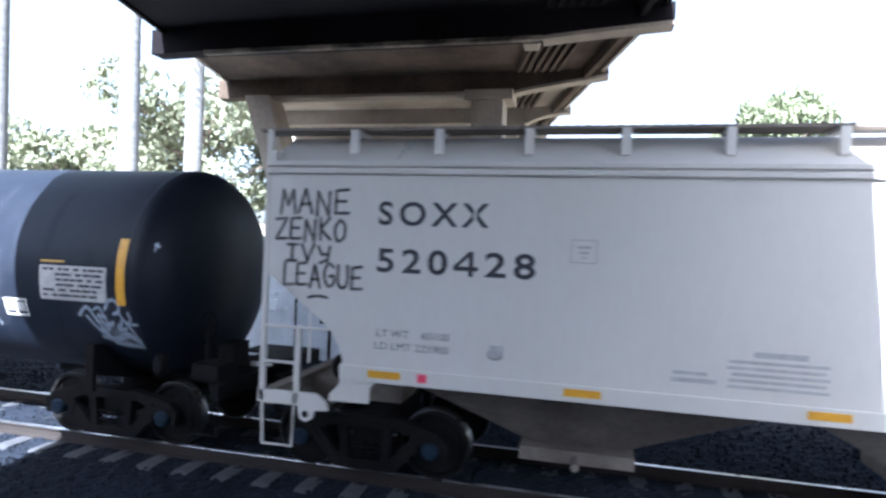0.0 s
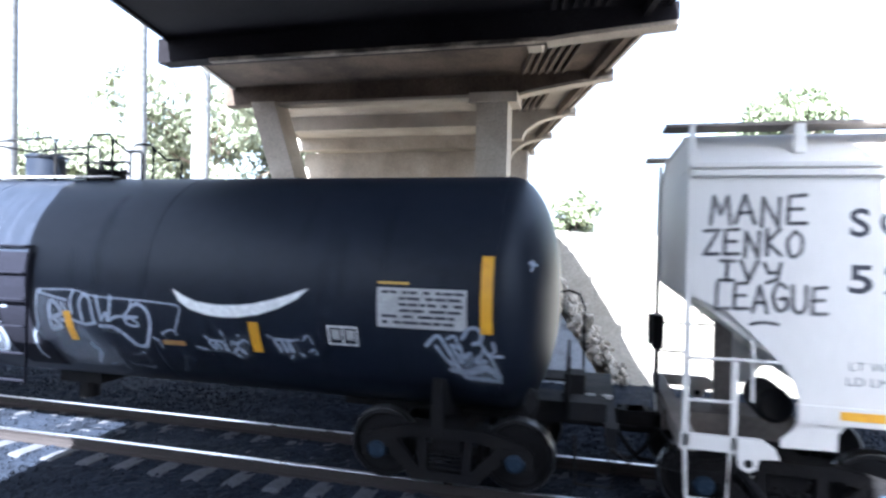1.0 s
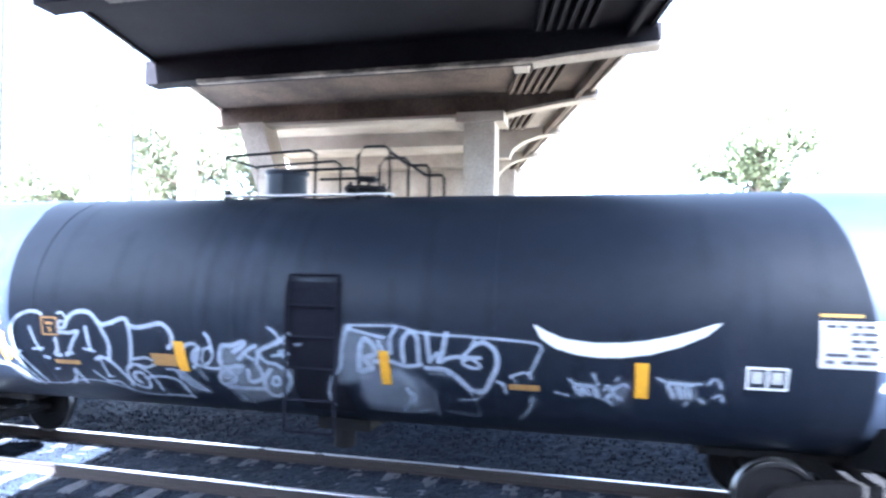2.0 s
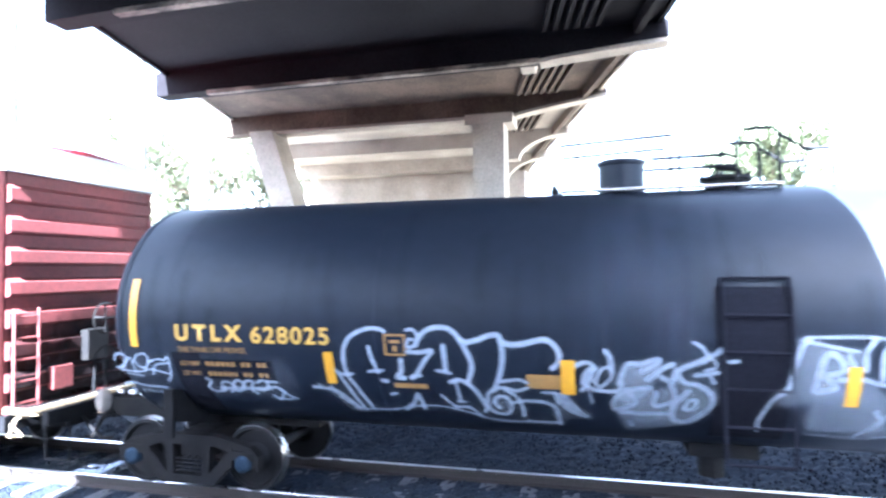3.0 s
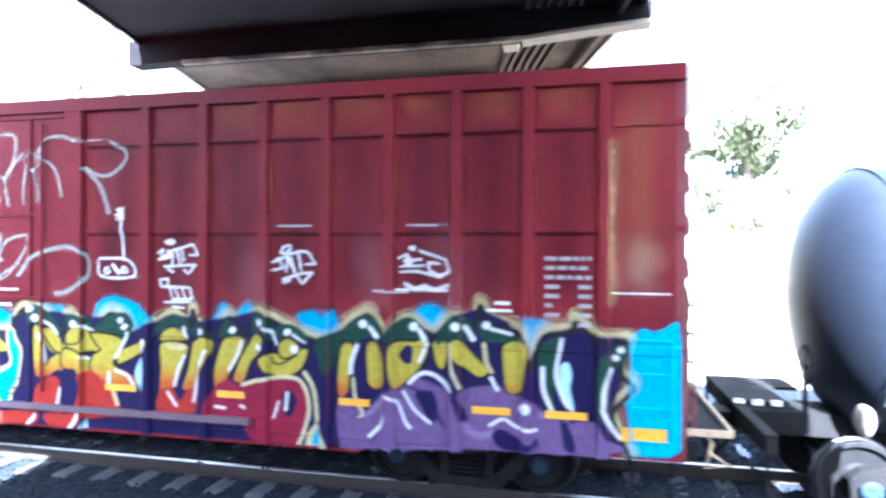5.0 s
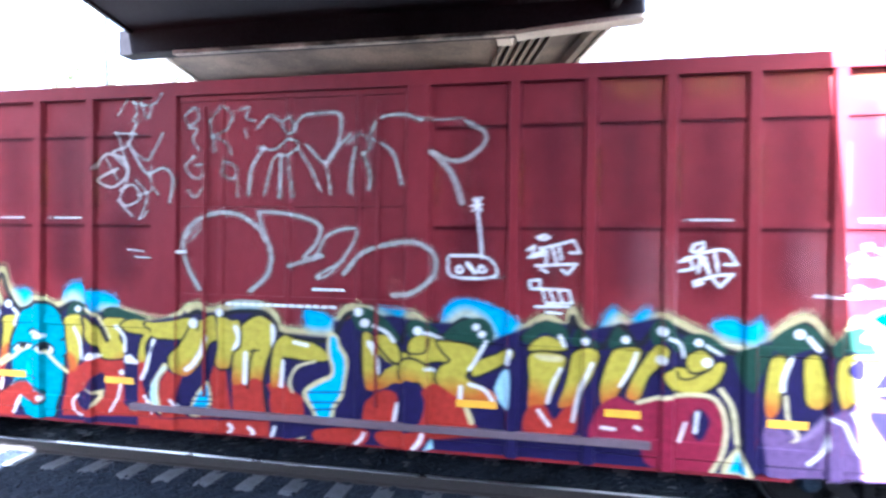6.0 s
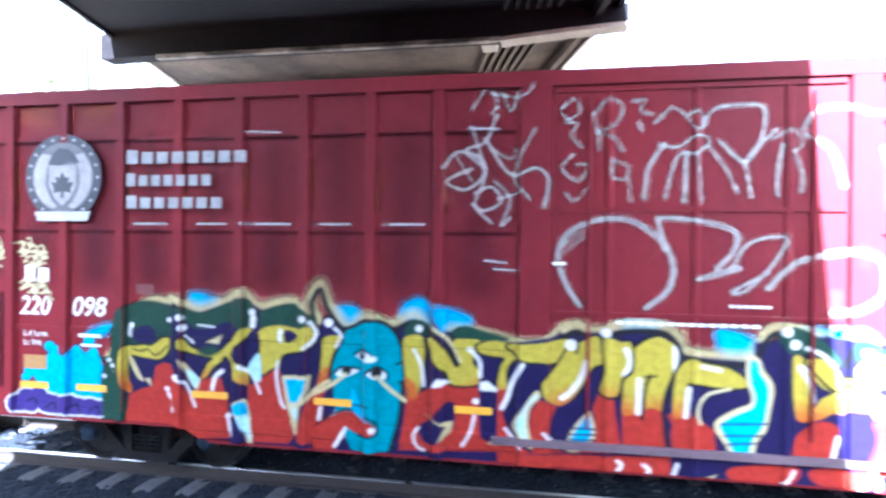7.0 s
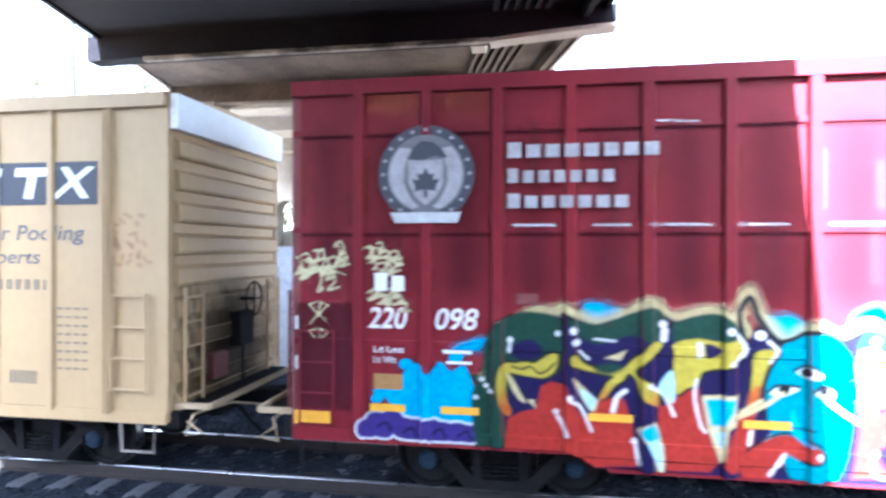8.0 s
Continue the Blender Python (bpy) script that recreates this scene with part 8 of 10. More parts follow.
        cv.stroke([(0.21, v + 0.12), (0.32, v + 0.15), (0.44, v + 0.11)], 0.022, STRAW, soft=0.02, cover=0.8)


def stains_and_shade(cv):
    """Rust bloom, faded patches and darker panel middles on the maroon paint, with shade painted under the seam bands.
    """
    rust = (0.36, 0.10, 0.03)
    for u in (14.98, 15.8, 16.6, 17.4, 1.2, 2.05, 14.2, 13.4):
        cv.stroke([(u - 0.12, 4.78), (u + 0.12, 4.76)], 0.12, rust, 0.4, 0.5)
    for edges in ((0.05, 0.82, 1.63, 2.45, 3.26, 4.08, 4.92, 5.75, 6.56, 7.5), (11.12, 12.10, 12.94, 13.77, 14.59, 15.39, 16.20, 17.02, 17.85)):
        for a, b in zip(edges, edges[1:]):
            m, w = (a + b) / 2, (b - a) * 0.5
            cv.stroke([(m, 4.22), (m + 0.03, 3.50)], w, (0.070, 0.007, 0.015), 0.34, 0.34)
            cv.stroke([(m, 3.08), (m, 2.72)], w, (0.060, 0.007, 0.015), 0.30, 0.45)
            cv.stroke([(a + 0.09, 4.1), (a + 0.09, 3.5)], 0.03, rust, 0.06, 0.4)
            # thin dark lines paint the shade beneath each seam band
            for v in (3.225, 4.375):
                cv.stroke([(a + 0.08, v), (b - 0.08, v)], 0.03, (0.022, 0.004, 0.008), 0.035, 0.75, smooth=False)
    cv.stroke([(17.95, 4.2), (17.93, 2.5)], 0.07, (0.40, 0.22, 0.11), 0.10, 0.75)
    cv.stroke([(18.25, 4.6), (18.2, 3.8), (18.28, 3.0)], 0.25, rust, 0.4, 0.35)
    cv.stroke([(18.25, 3.0), (18.22, 2.75)], 0.25, (0.42, 0.30, 0.22), 0.35, 0.3)
    rng = random.Random(5)
    for k in range(46):
        u = rng.uniform(0.1, 18.5)
        v = rng.uniform(2.6, 4.8)
        cv.stroke([(u, v), (u + rng.uniform(-0.02, 0.02), v - rng.uniform(0.2, 0.9))], 0.03, (0.33, 0.08, 0.07), 0.12, rng.uniform(0.1, 0.35))
    for u0, u1 in ((4.1, 4.75), (5.0, 5.5), (5.9, 6.4), (3.5, 3.9), (2.6, 3.1), (13.9, 14.4), (15.6, 16.1)):
        cv.stroke([(u0, 3.33), (u1, 3.33)], 0.018, PALE, 0.02, 0.8, smooth=False)
    for u0, u1, v in ((6.9, 7.25, 4.43), (4.15, 4.6, 4.46), (7.1, 7.35, 2.92), (7.2, 7.5, 2.83)):
        cv.stroke([(u0, v), (u1, v - 0.02)], 0.02, PALE, 0.02, 0.7, smooth=False)
    for u in (13.6, 15.2, 16.1):
        cv.stroke([(u, 3.0), (u + 0.05, 2.5)], 0.22, (0.42, 0.16, 0.18), 0.4, 0.3)


def word_bars(c, x0, x1, z0, z1, n, y, material, label):
    """A word as plain blocks, one for each of its n letters."""
    step = (x1 - x0) / n
    plates(c, "lettering", [(x0 + step * k + 0.022, x0 + step * (k + 1) - 0.035, z0, z1 if k == 0 else z0 + 0.84 * (z1 - z0)) for k in range(n)], y, material, label)


def disc(bm, x, z, r, y, seg=40, inner=0.0, depth=0.004, squash=1.0):
    ring = [(x + r * math.cos(k * math.tau / seg), z + r * squash * math.sin(k * math.tau / seg)) for k in range(seg)]
    if not inner:
        prism(bm, ring, y - depth, y)
    else:
        for k in range(seg):
            a, b = ring[k], ring[(k + 1) % seg]
            f = inner / r
            prism(bm, [a, b, (x + (b[0] - x) * f, z + (b[1] - z) * f), (x + (a[0] - x) * f, z + (a[1] - z) * f)], y - depth, y)


def maroon_marks(c, W, drape):
    cv = Canvas(0.02, 18.67, 0.64, 2.75, 0.0145)
    cv.fill([(0.03, 1.15), (0.74, 1.15), (0.74, 2.42), (0.03, 2.42)], (0.050, 0.007, 0.014), 0.05, 0.55)
    mural(cv)
    cv.film("graffiti", c, drape, "bright graffiti lettering with a blue face")
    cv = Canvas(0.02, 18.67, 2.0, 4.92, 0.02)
    stains_and_shade(cv)
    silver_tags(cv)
    cv.film("graffiti_tag", c, lambda U, V: drape(U, V) - 0.004, "silver and white sprayed tags, rust stains and painted seam shade", 0.06)
    y = -W - 0.080
    word_bars(c, 2.54, 4.22, 4.08, 4.25, 8, y, M_SILVER, "silver lettering shown as plain blocks")
    word_bars(c, 2.54, 3.75, 3.80, 3.96, 7, y, M_SILVER, "silver lettering shown as plain blocks")
    word_bars(c, 2.54, 3.90, 3.52, 3.68, 7, y, M_SILVER, "silver lettering shown as plain blocks")
    lettering(c, "number", "220", 0.93, 2.13, 0.25, 0.47, -W - 0.007, M_WHITE, "white slanted car number", 0.012, 0.2)
    lettering(c, "number", "098", 1.73, 2.13, 0.25, 0.50, -W - 0.007, M_WHITE, "white slanted car number", 0.012, 0.2)
    word_bars(c, 0.99, 1.40, 2.57, 2.78, 2, -W - 0.012, M_WHITE, "white initials shown as plain blocks")
    # round crest: pale ring, dark field, plain shield
    bm = B()
    disc(bm, 1.63, 3.92, 0.56, y + 0.012)
    crest = part("crest", bm, M_INK, c, "round black and silver crest of plain shapes")
    bm = B()
    disc(bm, 1.63, 3.92, 0.45, y + 0.006, inner=0.0)
    part("crest_field", bm, M_SLATE, crest)
    for s in (-1, 1):
        bm = B()
        n = 10
        arc = [(1.63 + s * 0.43 * math.cos(a), 3.92 + 0.43 * math.sin(a)) for a in (-1.2 + 2.0 * k / n for k in range(n + 1))]
        arc2 = [(1.63 + s * (0.26 - 0.06 * abs(k / n - 0.5)) * math.cos(a), 3.92 + 0.40 * math.sin(a)) for k, a in ((k, -1.2 + 2.0 * k / n) for k in range(n + 1))]
        prism(bm, arc + arc2[::-1], y - 0.002, y + 0.001)
        part("crest_leaf", bm, M_SILVER, crest)
    bm = B()
    prism(bm, [(1.43, 4.08), (1.83, 4.08), (1.83, 3.82), (1.75, 3.66), (1.63, 3.56), (1.51, 3.66), (1.43, 3.82)], y - 0.003, y + 0.001)
    part("crest_shield", bm, M_SILVER, crest)
    bm = B()
    half = [(0.0, 0.17), (0.045, 0.09), (0.10, 0.11), (0.085, 0.03), (0.16, 0.04), (0.12, -0.05), (0.13, -0.10), (0.02, -0.08), (0.02, -0.17)]
    prism(bm, [(1.63 + u, 3.82 + v) for u, v in half] + [(1.63 - u, 3.82 + v) for u, v in half[:0:-1]], y - 0.006, y - 0.002)
    part("crest_device", bm, M_INK, crest)
    bm = B()
    prism(bm, [(1.42, 4.09), (1.48, 4.22), (1.58, 4.30), (1.72, 4.28), (1.82, 4.20), (1.88, 4.10), (1.72, 4.12), (1.6, 4.07)], y - 0.006, y - 0.001)
    part("crest_device", bm, M_INK, crest)
    for k in range(20):
        a = k * math.tau / 20
        bm = B()
        disc(bm, 1.63 + 0.505 * math.cos(a), 3.92 + 0.505 * math.sin(a), 0.022, y + 0.008, 6)
        part("crest_stud", bm, M_SILVER, crest)
    bm = B()
    prism(bm, [(1.27, 3.36), (1.99, 3.36), (2.04, 3.48), (1.22, 3.48)], y - 0.004, y + 0.002)
    part("crest_scroll", bm, M_GRAYINK, crest)
    flush = -W - 0.014
    for x0, x1, z0, z1 in ((0.02, 0.47, 0.97, 1.13), (0.96, 1.38, 1.165, 1.25), (1.80, 2.24, 1.165, 1.25), (3.45, 3.93, 1.165, 1.25), (5.06, 5.53, 1.165, 1.25), (6.77, 7.2, 1.165, 1.25), (11.46, 11.93, 1.165, 1.25), (13.12, 13.5, 1.165, 1.25), (14.76, 15.15, 1.165, 1.25), (16.39, 16.83, 1.165, 1.25), (17.22, 17.68, 1.165, 1.25), (18.04, 18.51, 0.97, 1.12)):
        plates(c, "reflector", [(x0, x1, z0, z1)], flush, M_YELLOW, "yellow reflective strip")
    rng = random.Random(2)
    data = []
    for k in range(8):
        z = 2.93 - 0.105 * k
        if k < 3:
            x = 17.21
            while x < 17.68:
                w = rng.uniform(0.04, 0.14)
                data.append((x, min(x + w, 17.72), z, z + 0.045))
                x += w + 0.025
        else:
            data += [(17.21, 17.21 + rng.choice((0.05, 0.08, 0.16)), z, z + 0.045), (17.58, 17.72, z, z + 0.045)]
    plates(c, "data_stencil", data, -W - 0.008, M_SILVER, "small white data print as bars")
    plates(c, "data_stencil", [(16.65, 16.82, 2.42, 2.46), (16.55, 16.85, 2.34, 2.37), (15.3, 15.62, 2.56, 2.58), (17.95, 18.55, 2.57, 2.585), (1.82, 2.15, 1.86, 1.90), (1.86, 2.15, 1.74, 1.77), (0.03, 0.06, 2.1, 2.26), (0.03, 0.06, 1.62, 1.78)], -W - 0.008, M_WHITE, "small white print as bars")
    plates(c, "data_stencil", [(8.55 + 0.105 * k, 8.63 + 0.105 * k, 2.25, 2.285) for k in range(14)] + [(9.7 + 0.07 * k, 9.75 + 0.07 * k, 2.46, 2.49) for k in range(6)], -W - 0.062, M_WHITE, "white door notice as bars")
    lettering(c, "stencil", "Ld Lmt", 1.0, 1.85, 0.075, 0.36, -W - 0.012, M_WHITE, "small white weight stencil", 0.008)
    lettering(c, "stencil", "Lt Wt", 1.0, 1.73, 0.075, 0.27, -W - 0.012, M_WHITE, "small white weight stencil", 0.008)
    plates(c, "placard", [(1.0, 1.35, 1.42, 1.60)], -W - 0.009, M_OCHRE, "faded orange label")
    plates(c, "route_card_board", [(2.66, 2.9, 2.44, 2.56)], -W - 0.012, M_MAROON_END, "small card board")
    bm = B()
    tube(bm, [(7.86, -W - 0.08, 2.9), (8.0, -W - 0.08, 2.9)], 0.02, 6)
    part("door_pin", bm, M_WHITE, c)


def tank_marks(c):
    cv = Canvas(0.1, 15.75, 1.15, 3.05, 0.013)
    cv.stroke([(0.11, 1.88), (0.16, 1.96), (0.26, 1.97), (0.31, 1.90), (0.22, 1.79), (0.11, 1.77)], 0.035, TAGWHITE, soft=0.03, cover=0.9)
    cv.stroke([(0.22, 1.79), (0.37, 1.92), (0.40, 1.72)], 0.035, TAGWHITE, soft=0.03, cover=0.9)
    cv.stroke([(0.43, 1.89), (0.50, 1.96), (0.62, 1.98), (0.66, 1.89), (0.59, 1.79), (0.48, 1.80), (0.43, 1.89)], 0.035, TAGWHITE, soft=0.03, cover=0.9)
    cv.stroke([(0.64, 1.86), (0.80, 1.91), (0.91, 1.90), (0.98, 1.94), (0.96, 1.71), (0.87, 1.59)], 0.035, TAGWHITE, soft=0.03, cover=0.9)
    cv.stroke([(0.17, 1.74), (0.48, 1.72), (0.65, 1.76), (0.94, 1.70)], 0.03, TAGWHITE, soft=0.03, cover=0.9)
    cv.stroke([(0.67, 1.69), (0.75, 1.82), (0.96, 1.86)], 0.03, TAGWHITE, soft=0.03, cover=0.9)
    cv.stroke([(0.25, 1.69), (0.50, 1.66)], 0.025, TAGWHITE, soft=0.03, cover=0.9)
    cv.stroke([(0.08, 1.51), (0.26, 1.55), (0.44, 1.51), (0.79, 1.49)], 0.05, TAGWHITE, soft=0.03, cover=0.7)
    cv.stroke([(0.09, 1.44), (0.38, 1.44), (0.68, 1.41)], 0.04, TAGWHITE, soft=0.03, cover=0.6)
    cv.stroke([(-0.01, 1.42), (0.05, 1.46)], 0.03, TAGWHITE, soft=0.03, cover=0.9)
    cv.stroke([(1.49, 1.66), (1.54, 1.61), (1.47, 1.53), (1.55, 1.47), (1.70, 1.49), (1.69, 1.59), (1.78, 1.62), (1.86, 1.55), (1.78, 1.46)], 0.04, TAGWHITE, soft=0.03, cover=0.9)
    cv.stroke([(1.87, 1.61), (1.95, 1.65), (2.01, 1.59), (1.94, 1.49), (1.86, 1.50), (1.87, 1.60)], 0.04, TAGWHITE, soft=0.03, cover=0.9)
    cv.stroke([(1.99, 1.52), (2.05, 1.63), (2.16, 1.64), (2.11, 1.51), (2.18, 1.46)], 0.04, TAGWHITE, soft=0.03, cover=0.9)
    cv.stroke([(2.21, 1.62), (2.32, 1.66), (2.38, 1.60), (2.29, 1.52), (2.20, 1.53)], 0.04, TAGWHITE, soft=0.03, cover=0.9)
    cv.stroke([(2.39, 1.65), (2.51, 1.64)], 0.04, TAGWHITE, soft=0.03, cover=0.9)
    cv.stroke([(1.64, 1.52), (2.37, 1.54)], 0.06, TAGWHITE, soft=0.03, cover=0.7)
    cv.stroke([(2.39, 1.55), (2.48, 1.57), (2.56, 1.50), (2.48, 1.39), (2.39, 1.44)], 0.045, TAGWHITE, soft=0.03, cover=0.9)
    cv.stroke([(2.54, 1.54), (2.63, 1.45), (2.71, 1.41)], 0.04, TAGWHITE, soft=0.03, cover=0.9)
    cv.stroke([(2.44, 1.39), (2.65, 1.39)], 0.03, TAGWHITE, soft=0.03, cover=0.9)
    cv.fill([(2.43, 1.94), (2.64, 1.98), (2.75, 1.81), (2.79, 1.59), (2.58, 1.54), (2.47, 1.72)], TAGWHITE, soft=0.12, cover=0.1, smooth=True)
    cv.stroke([(3.03, 1.60), (3.16, 1.59), (3.32, 1.56), (3.47, 1.42), (3.56, 1.30)], 0.05, TAGWHITE, soft=0.03, cover=0.8)
    cv.stroke([(3.10, 1.65), (3.14, 1.62)], 0.03, TAGWHITE, soft=0.03, cover=0.9)
    cv.stroke([(3.29, 1.63), (3.22, 1.57)], 0.03, TAGWHITE, soft=0.03, cover=0.9)
    cv.fill([(3.26, 1.57), (3.45, 1.50), (3.59, 1.28), (3.45, 1.27), (3.34, 1.41)], TAGWHITE, soft=0.05, cover=0.5, smooth=True)
    cv.stroke([(3.74, 1.35), (3.62, 1.62), (3.53, 1.79), (3.51, 2.03), (3.57, 2.21), (3.68, 2.31), (3.84, 2.37), (3.99, 2.37), (4.06, 2.34)], 0.055, TAGWHITE, soft=0.03, cover=0.9)
    cv.stroke([(3.63, 1.28), (3.52, 1.58), (3.41, 1.81), (3.36, 1.85), (3.47, 1.79), (3.60, 1.80)], 0.045, TAGWHITE, soft=0.03, cover=0.9)
    cv.stroke([(3.43, 1.76), (3.54, 1.53), (3.63, 1.34)], 0.03, TAGWHITE, soft=0.03, cover=0.7)
    cv.stroke([(3.85, 2.15), (3.88, 2.01), (3.94, 1.83)], 0.055, TAGWHITE, soft=0.03, cover=0.9)
    cv.stroke([(3.82, 1.84), (4.01, 1.86)], 0.045, TAGWHITE, soft=0.03, cover=0.9)
    cv.stroke([(3.98, 1.73), (4.04, 1.72)], 0.06, TAGWHITE, soft=0.03, cover=0.9)
    cv.stroke([(4.33, 2.36), (4.41, 2.37), (4.47, 2.30), (4.43, 2.18), (4.34, 2.16), (4.36, 2.25), (4.41, 2.25)], 0.045, TAGWHITE, soft=0.03, cover=0.9)
    cv.stroke([(4.44, 2.18), (4.51, 2.30), (4.60, 2.37), (4.72, 2.40), (4.86, 2.38), (4.97, 2.28), (5.05, 2.13), (5.11, 1.97), (5.07, 1.81), (5.04, 1.74)], 0.065, TAGWHITE, soft=0.03, cover=0.9)
    cv.stroke([(4.34, 2.10), (4.51, 2.10), (4.64, 2.12), (4.54, 1.99), (4.42, 1.82), (4.36, 1.77)], 0.06, TAGWHITE, soft=0.03, cover=0.9)
    cv.stroke([(4.36, 1.79), (4.48, 1.81)], 0.045, TAGWHITE, soft=0.03, cover=0.9)
    cv.stroke([(4.25, 2.00), (4.24, 1.86), (4.18, 1.78), (4.27, 1.77)], 0.07, TAGWHITE, soft=0.03, cover=0.9)
    cv.stroke([(4.78, 2.18), (4.79, 2.00), (4.79, 1.90)], 0.065, TAGWHITE, soft=0.03, cover=0.9)
    cv.stroke([(4.68, 1.88), (4.85, 1.85)], 0.045, TAGWHITE, soft=0.03, cover=0.9)
    cv.stroke([(4.83, 1.74), (4.94, 1.77), (5.06, 1.71), (5.15, 1.60), (5.22, 1.43), (5.20, 1.35)], 0.06, TAGWHITE, soft=0.03, cover=0.9)
    cv.stroke([(4.90, 1.73), (4.92, 1.49)], 0.045, TAGWHITE, soft=0.03, cover=0.8)
    cv.stroke([(4.87, 1.48), (5.00, 1.48)], 0.035, TAGWHITE, soft=0.03, cover=0.7)
    cv.stroke([(4.98, 2.26), (5.05, 2.23), (5.19, 2.26), (5.32, 2.31), (5.42, 2.32), (5.46, 2.24), (5.47, 2.07), (5.44, 1.89), (5.39, 1.76), (5.34, 1.65)], 0.065, TAGWHITE, soft=0.03, cover=0.9)
    cv.stroke([(5.46, 2.25), (5.56, 2.21), (5.72, 2.23), (5.88, 2.27), (5.98, 2.27), (6.07, 2.20), (6.11, 2.09), (6.08, 2.00), (6.03, 1.95)], 0.065, TAGWHITE, soft=0.03, cover=0.9)
    cv.stroke([(5.44, 1.77), (5.63, 1.80), (5.73, 1.77)], 0.05, TAGWHITE, soft=0.03, cover=0.9)
    cv.stroke([(5.73, 1.70), (5.61, 1.66), (5.48, 1.69), (5.34, 1.67), (5.26, 1.58), (5.25, 1.43), (5.32, 1.34), (5.46, 1.33), (5.53, 1.43), (5.49, 1.56), (5.38, 1.57), (5.33, 1.49), (5.38, 1.42)], 0.05, TAGWHITE, soft=0.03, cover=0.9)
    cv.stroke([(5.48, 1.66), (5.60, 1.58), (5.66, 1.43), (5.66, 1.32)], 0.045, TAGWHITE, soft=0.03, cover=0.9)
    cv.stroke([(5.55, 1.50), (5.71, 1.53), (5.93, 1.52), (6.04, 1.44), (6.08, 1.21)], 0.05, TAGWHITE, soft=0.03, cover=0.8)
    cv.stroke([(3.66, 1.30), (4.01, 1.31), (4.33, 1.38), (4.63, 1.40), (4.94, 1.34), (5.24, 1.24), (5.54, 1.21), (5.82, 1.23), (6.10, 1.24)], 0.035, TAGWHITE, soft=0.03, cover=0.75)
    cv.stroke([(4.20, 1.33), (4.33, 1.44), (4.40, 1.56), (4.44, 1.35)], 0.06, TAGWHITE, soft=0.03, cover=0.8)
    cv.stroke([(4.69, 1.56), (4.84, 1.41), (5.02, 1.40), (5.15, 1.26)], 0.045, TAGWHITE, soft=0.03, cover=0.8)
    cv.stroke([(4.05, 1.54), (4.13, 1.56)], 0.04, TAGWHITE, soft=0.03, cover=0.9)
    cv.stroke([(5.64, 1.42), (5.71, 1.24), (6.06, 1.21)], 0.035, TAGWHITE, soft=0.03, cover=0.6)
    cv.fill([(6.03, 1.64), (6.17, 1.66), (6.30, 1.49), (6.44, 1.33), (6.29, 1.34), (6.13, 1.45)], TAGWHITE, soft=0.05, cover=0.65, smooth=True)
    cv.stroke([(5.91, 1.65), (6.04, 1.64), (6.08, 1.52)], 0.04, TAGWHITE, soft=0.03, cover=0.8)
    cv.stroke([(6.16, 1.80), (6.20, 1.81)], 0.05, TAGWHITE, soft=0.03, cover=0.9)
    cv.stroke([(6.35, 1.79), (6.40, 1.92), (6.49, 1.97)], 0.06, TAGWHITE, soft=0.03, cover=0.9)
    cv.fill([(5.26, 1.55), (5.43, 1.57), (5.51, 1.41), (5.37, 1.34), (5.27, 1.41)], TAGWHITE, soft=0.05, cover=0.3, smooth=True)
    cv.stroke([(6.19, 1.81), (6.26, 1.97), (6.39, 2.03), (6.47, 1.98), (6.40, 1.78), (6.34, 1.70)], 0.055, TAGWHITE, soft=0.03, cover=0.9)
    cv.stroke([(6.60, 2.17), (6.65, 2.10), (6.67, 1.94)], 0.055, TAGWHITE, soft=0.03, cover=0.9)
    cv.stroke([(6.50, 1.83), (6.56, 1.96), (6.65, 1.97), (6.66, 1.86), (6.54, 1.75), (6.48, 1.82)], 0.04, TAGWHITE, soft=0.03, cover=0.9)
    cv.stroke([(6.40, 1.75), (6.52, 1.71), (6.73, 1.71), (6.77, 1.81)], 0.045, TAGWHITE, soft=0.03, cover=0.9)
    cv.stroke([(6.43, 1.67), (6.45, 1.54)], 0.05, TAGWHITE, soft=0.03, cover=0.5)
    cv.stroke([(6.74, 1.80), (6.82, 2.02), (6.97, 2.03), (7.14, 2.09), (7.14, 2.04), (6.99, 1.95)], 0.055, TAGWHITE, soft=0.03, cover=0.9)
    cv.fill([(6.82, 2.00), (7.13, 2.09), (7.10, 1.82), (6.98, 1.62), (6.72, 1.58), (6.73, 1.76)], TAGWHITE, soft=0.05, cover=0.45, smooth=True)
    cv.stroke([(7.05, 1.86), (7.20, 1.99), (7.30, 2.04)], 0.055, TAGWHITE, soft=0.03, cover=0.9)
    cv.stroke([(7.18, 1.89), (7.24, 1.86)], 0.06, TAGWHITE, soft=0.03, cover=0.9)
    cv.stroke([(6.82, 1.73), (6.92, 1.57), (6.71, 1.47), (6.69, 1.60), (6.83, 1.71), (7.07, 1.76)], 0.05, TAGWHITE, soft=0.03, cover=0.9)
    cv.stroke([(7.28, 1.79), (7.35, 1.97), (7.51, 2.05), (7.69, 2.15), (7.78, 2.21)], 0.06, TAGWHITE, soft=0.03, cover=0.9)
    cv.stroke([(7.50, 2.28), (7.58, 2.23), (7.63, 2.16)], 0.045, TAGWHITE, soft=0.03, cover=0.9)
    cv.stroke([(7.59, 2.06), (7.68, 2.11), (7.72, 2.02), (7.62, 1.98)], 0.035, TAGWHITE, soft=0.03, cover=0.9)
    cv.stroke([(7.52, 1.92), (7.74, 1.96)], 0.05, TAGWHITE, soft=0.03, cover=0.9)
    cv.stroke([(7.66, 1.93), (7.71, 1.84)], 0.04, TAGWHITE, soft=0.03, cover=0.9)
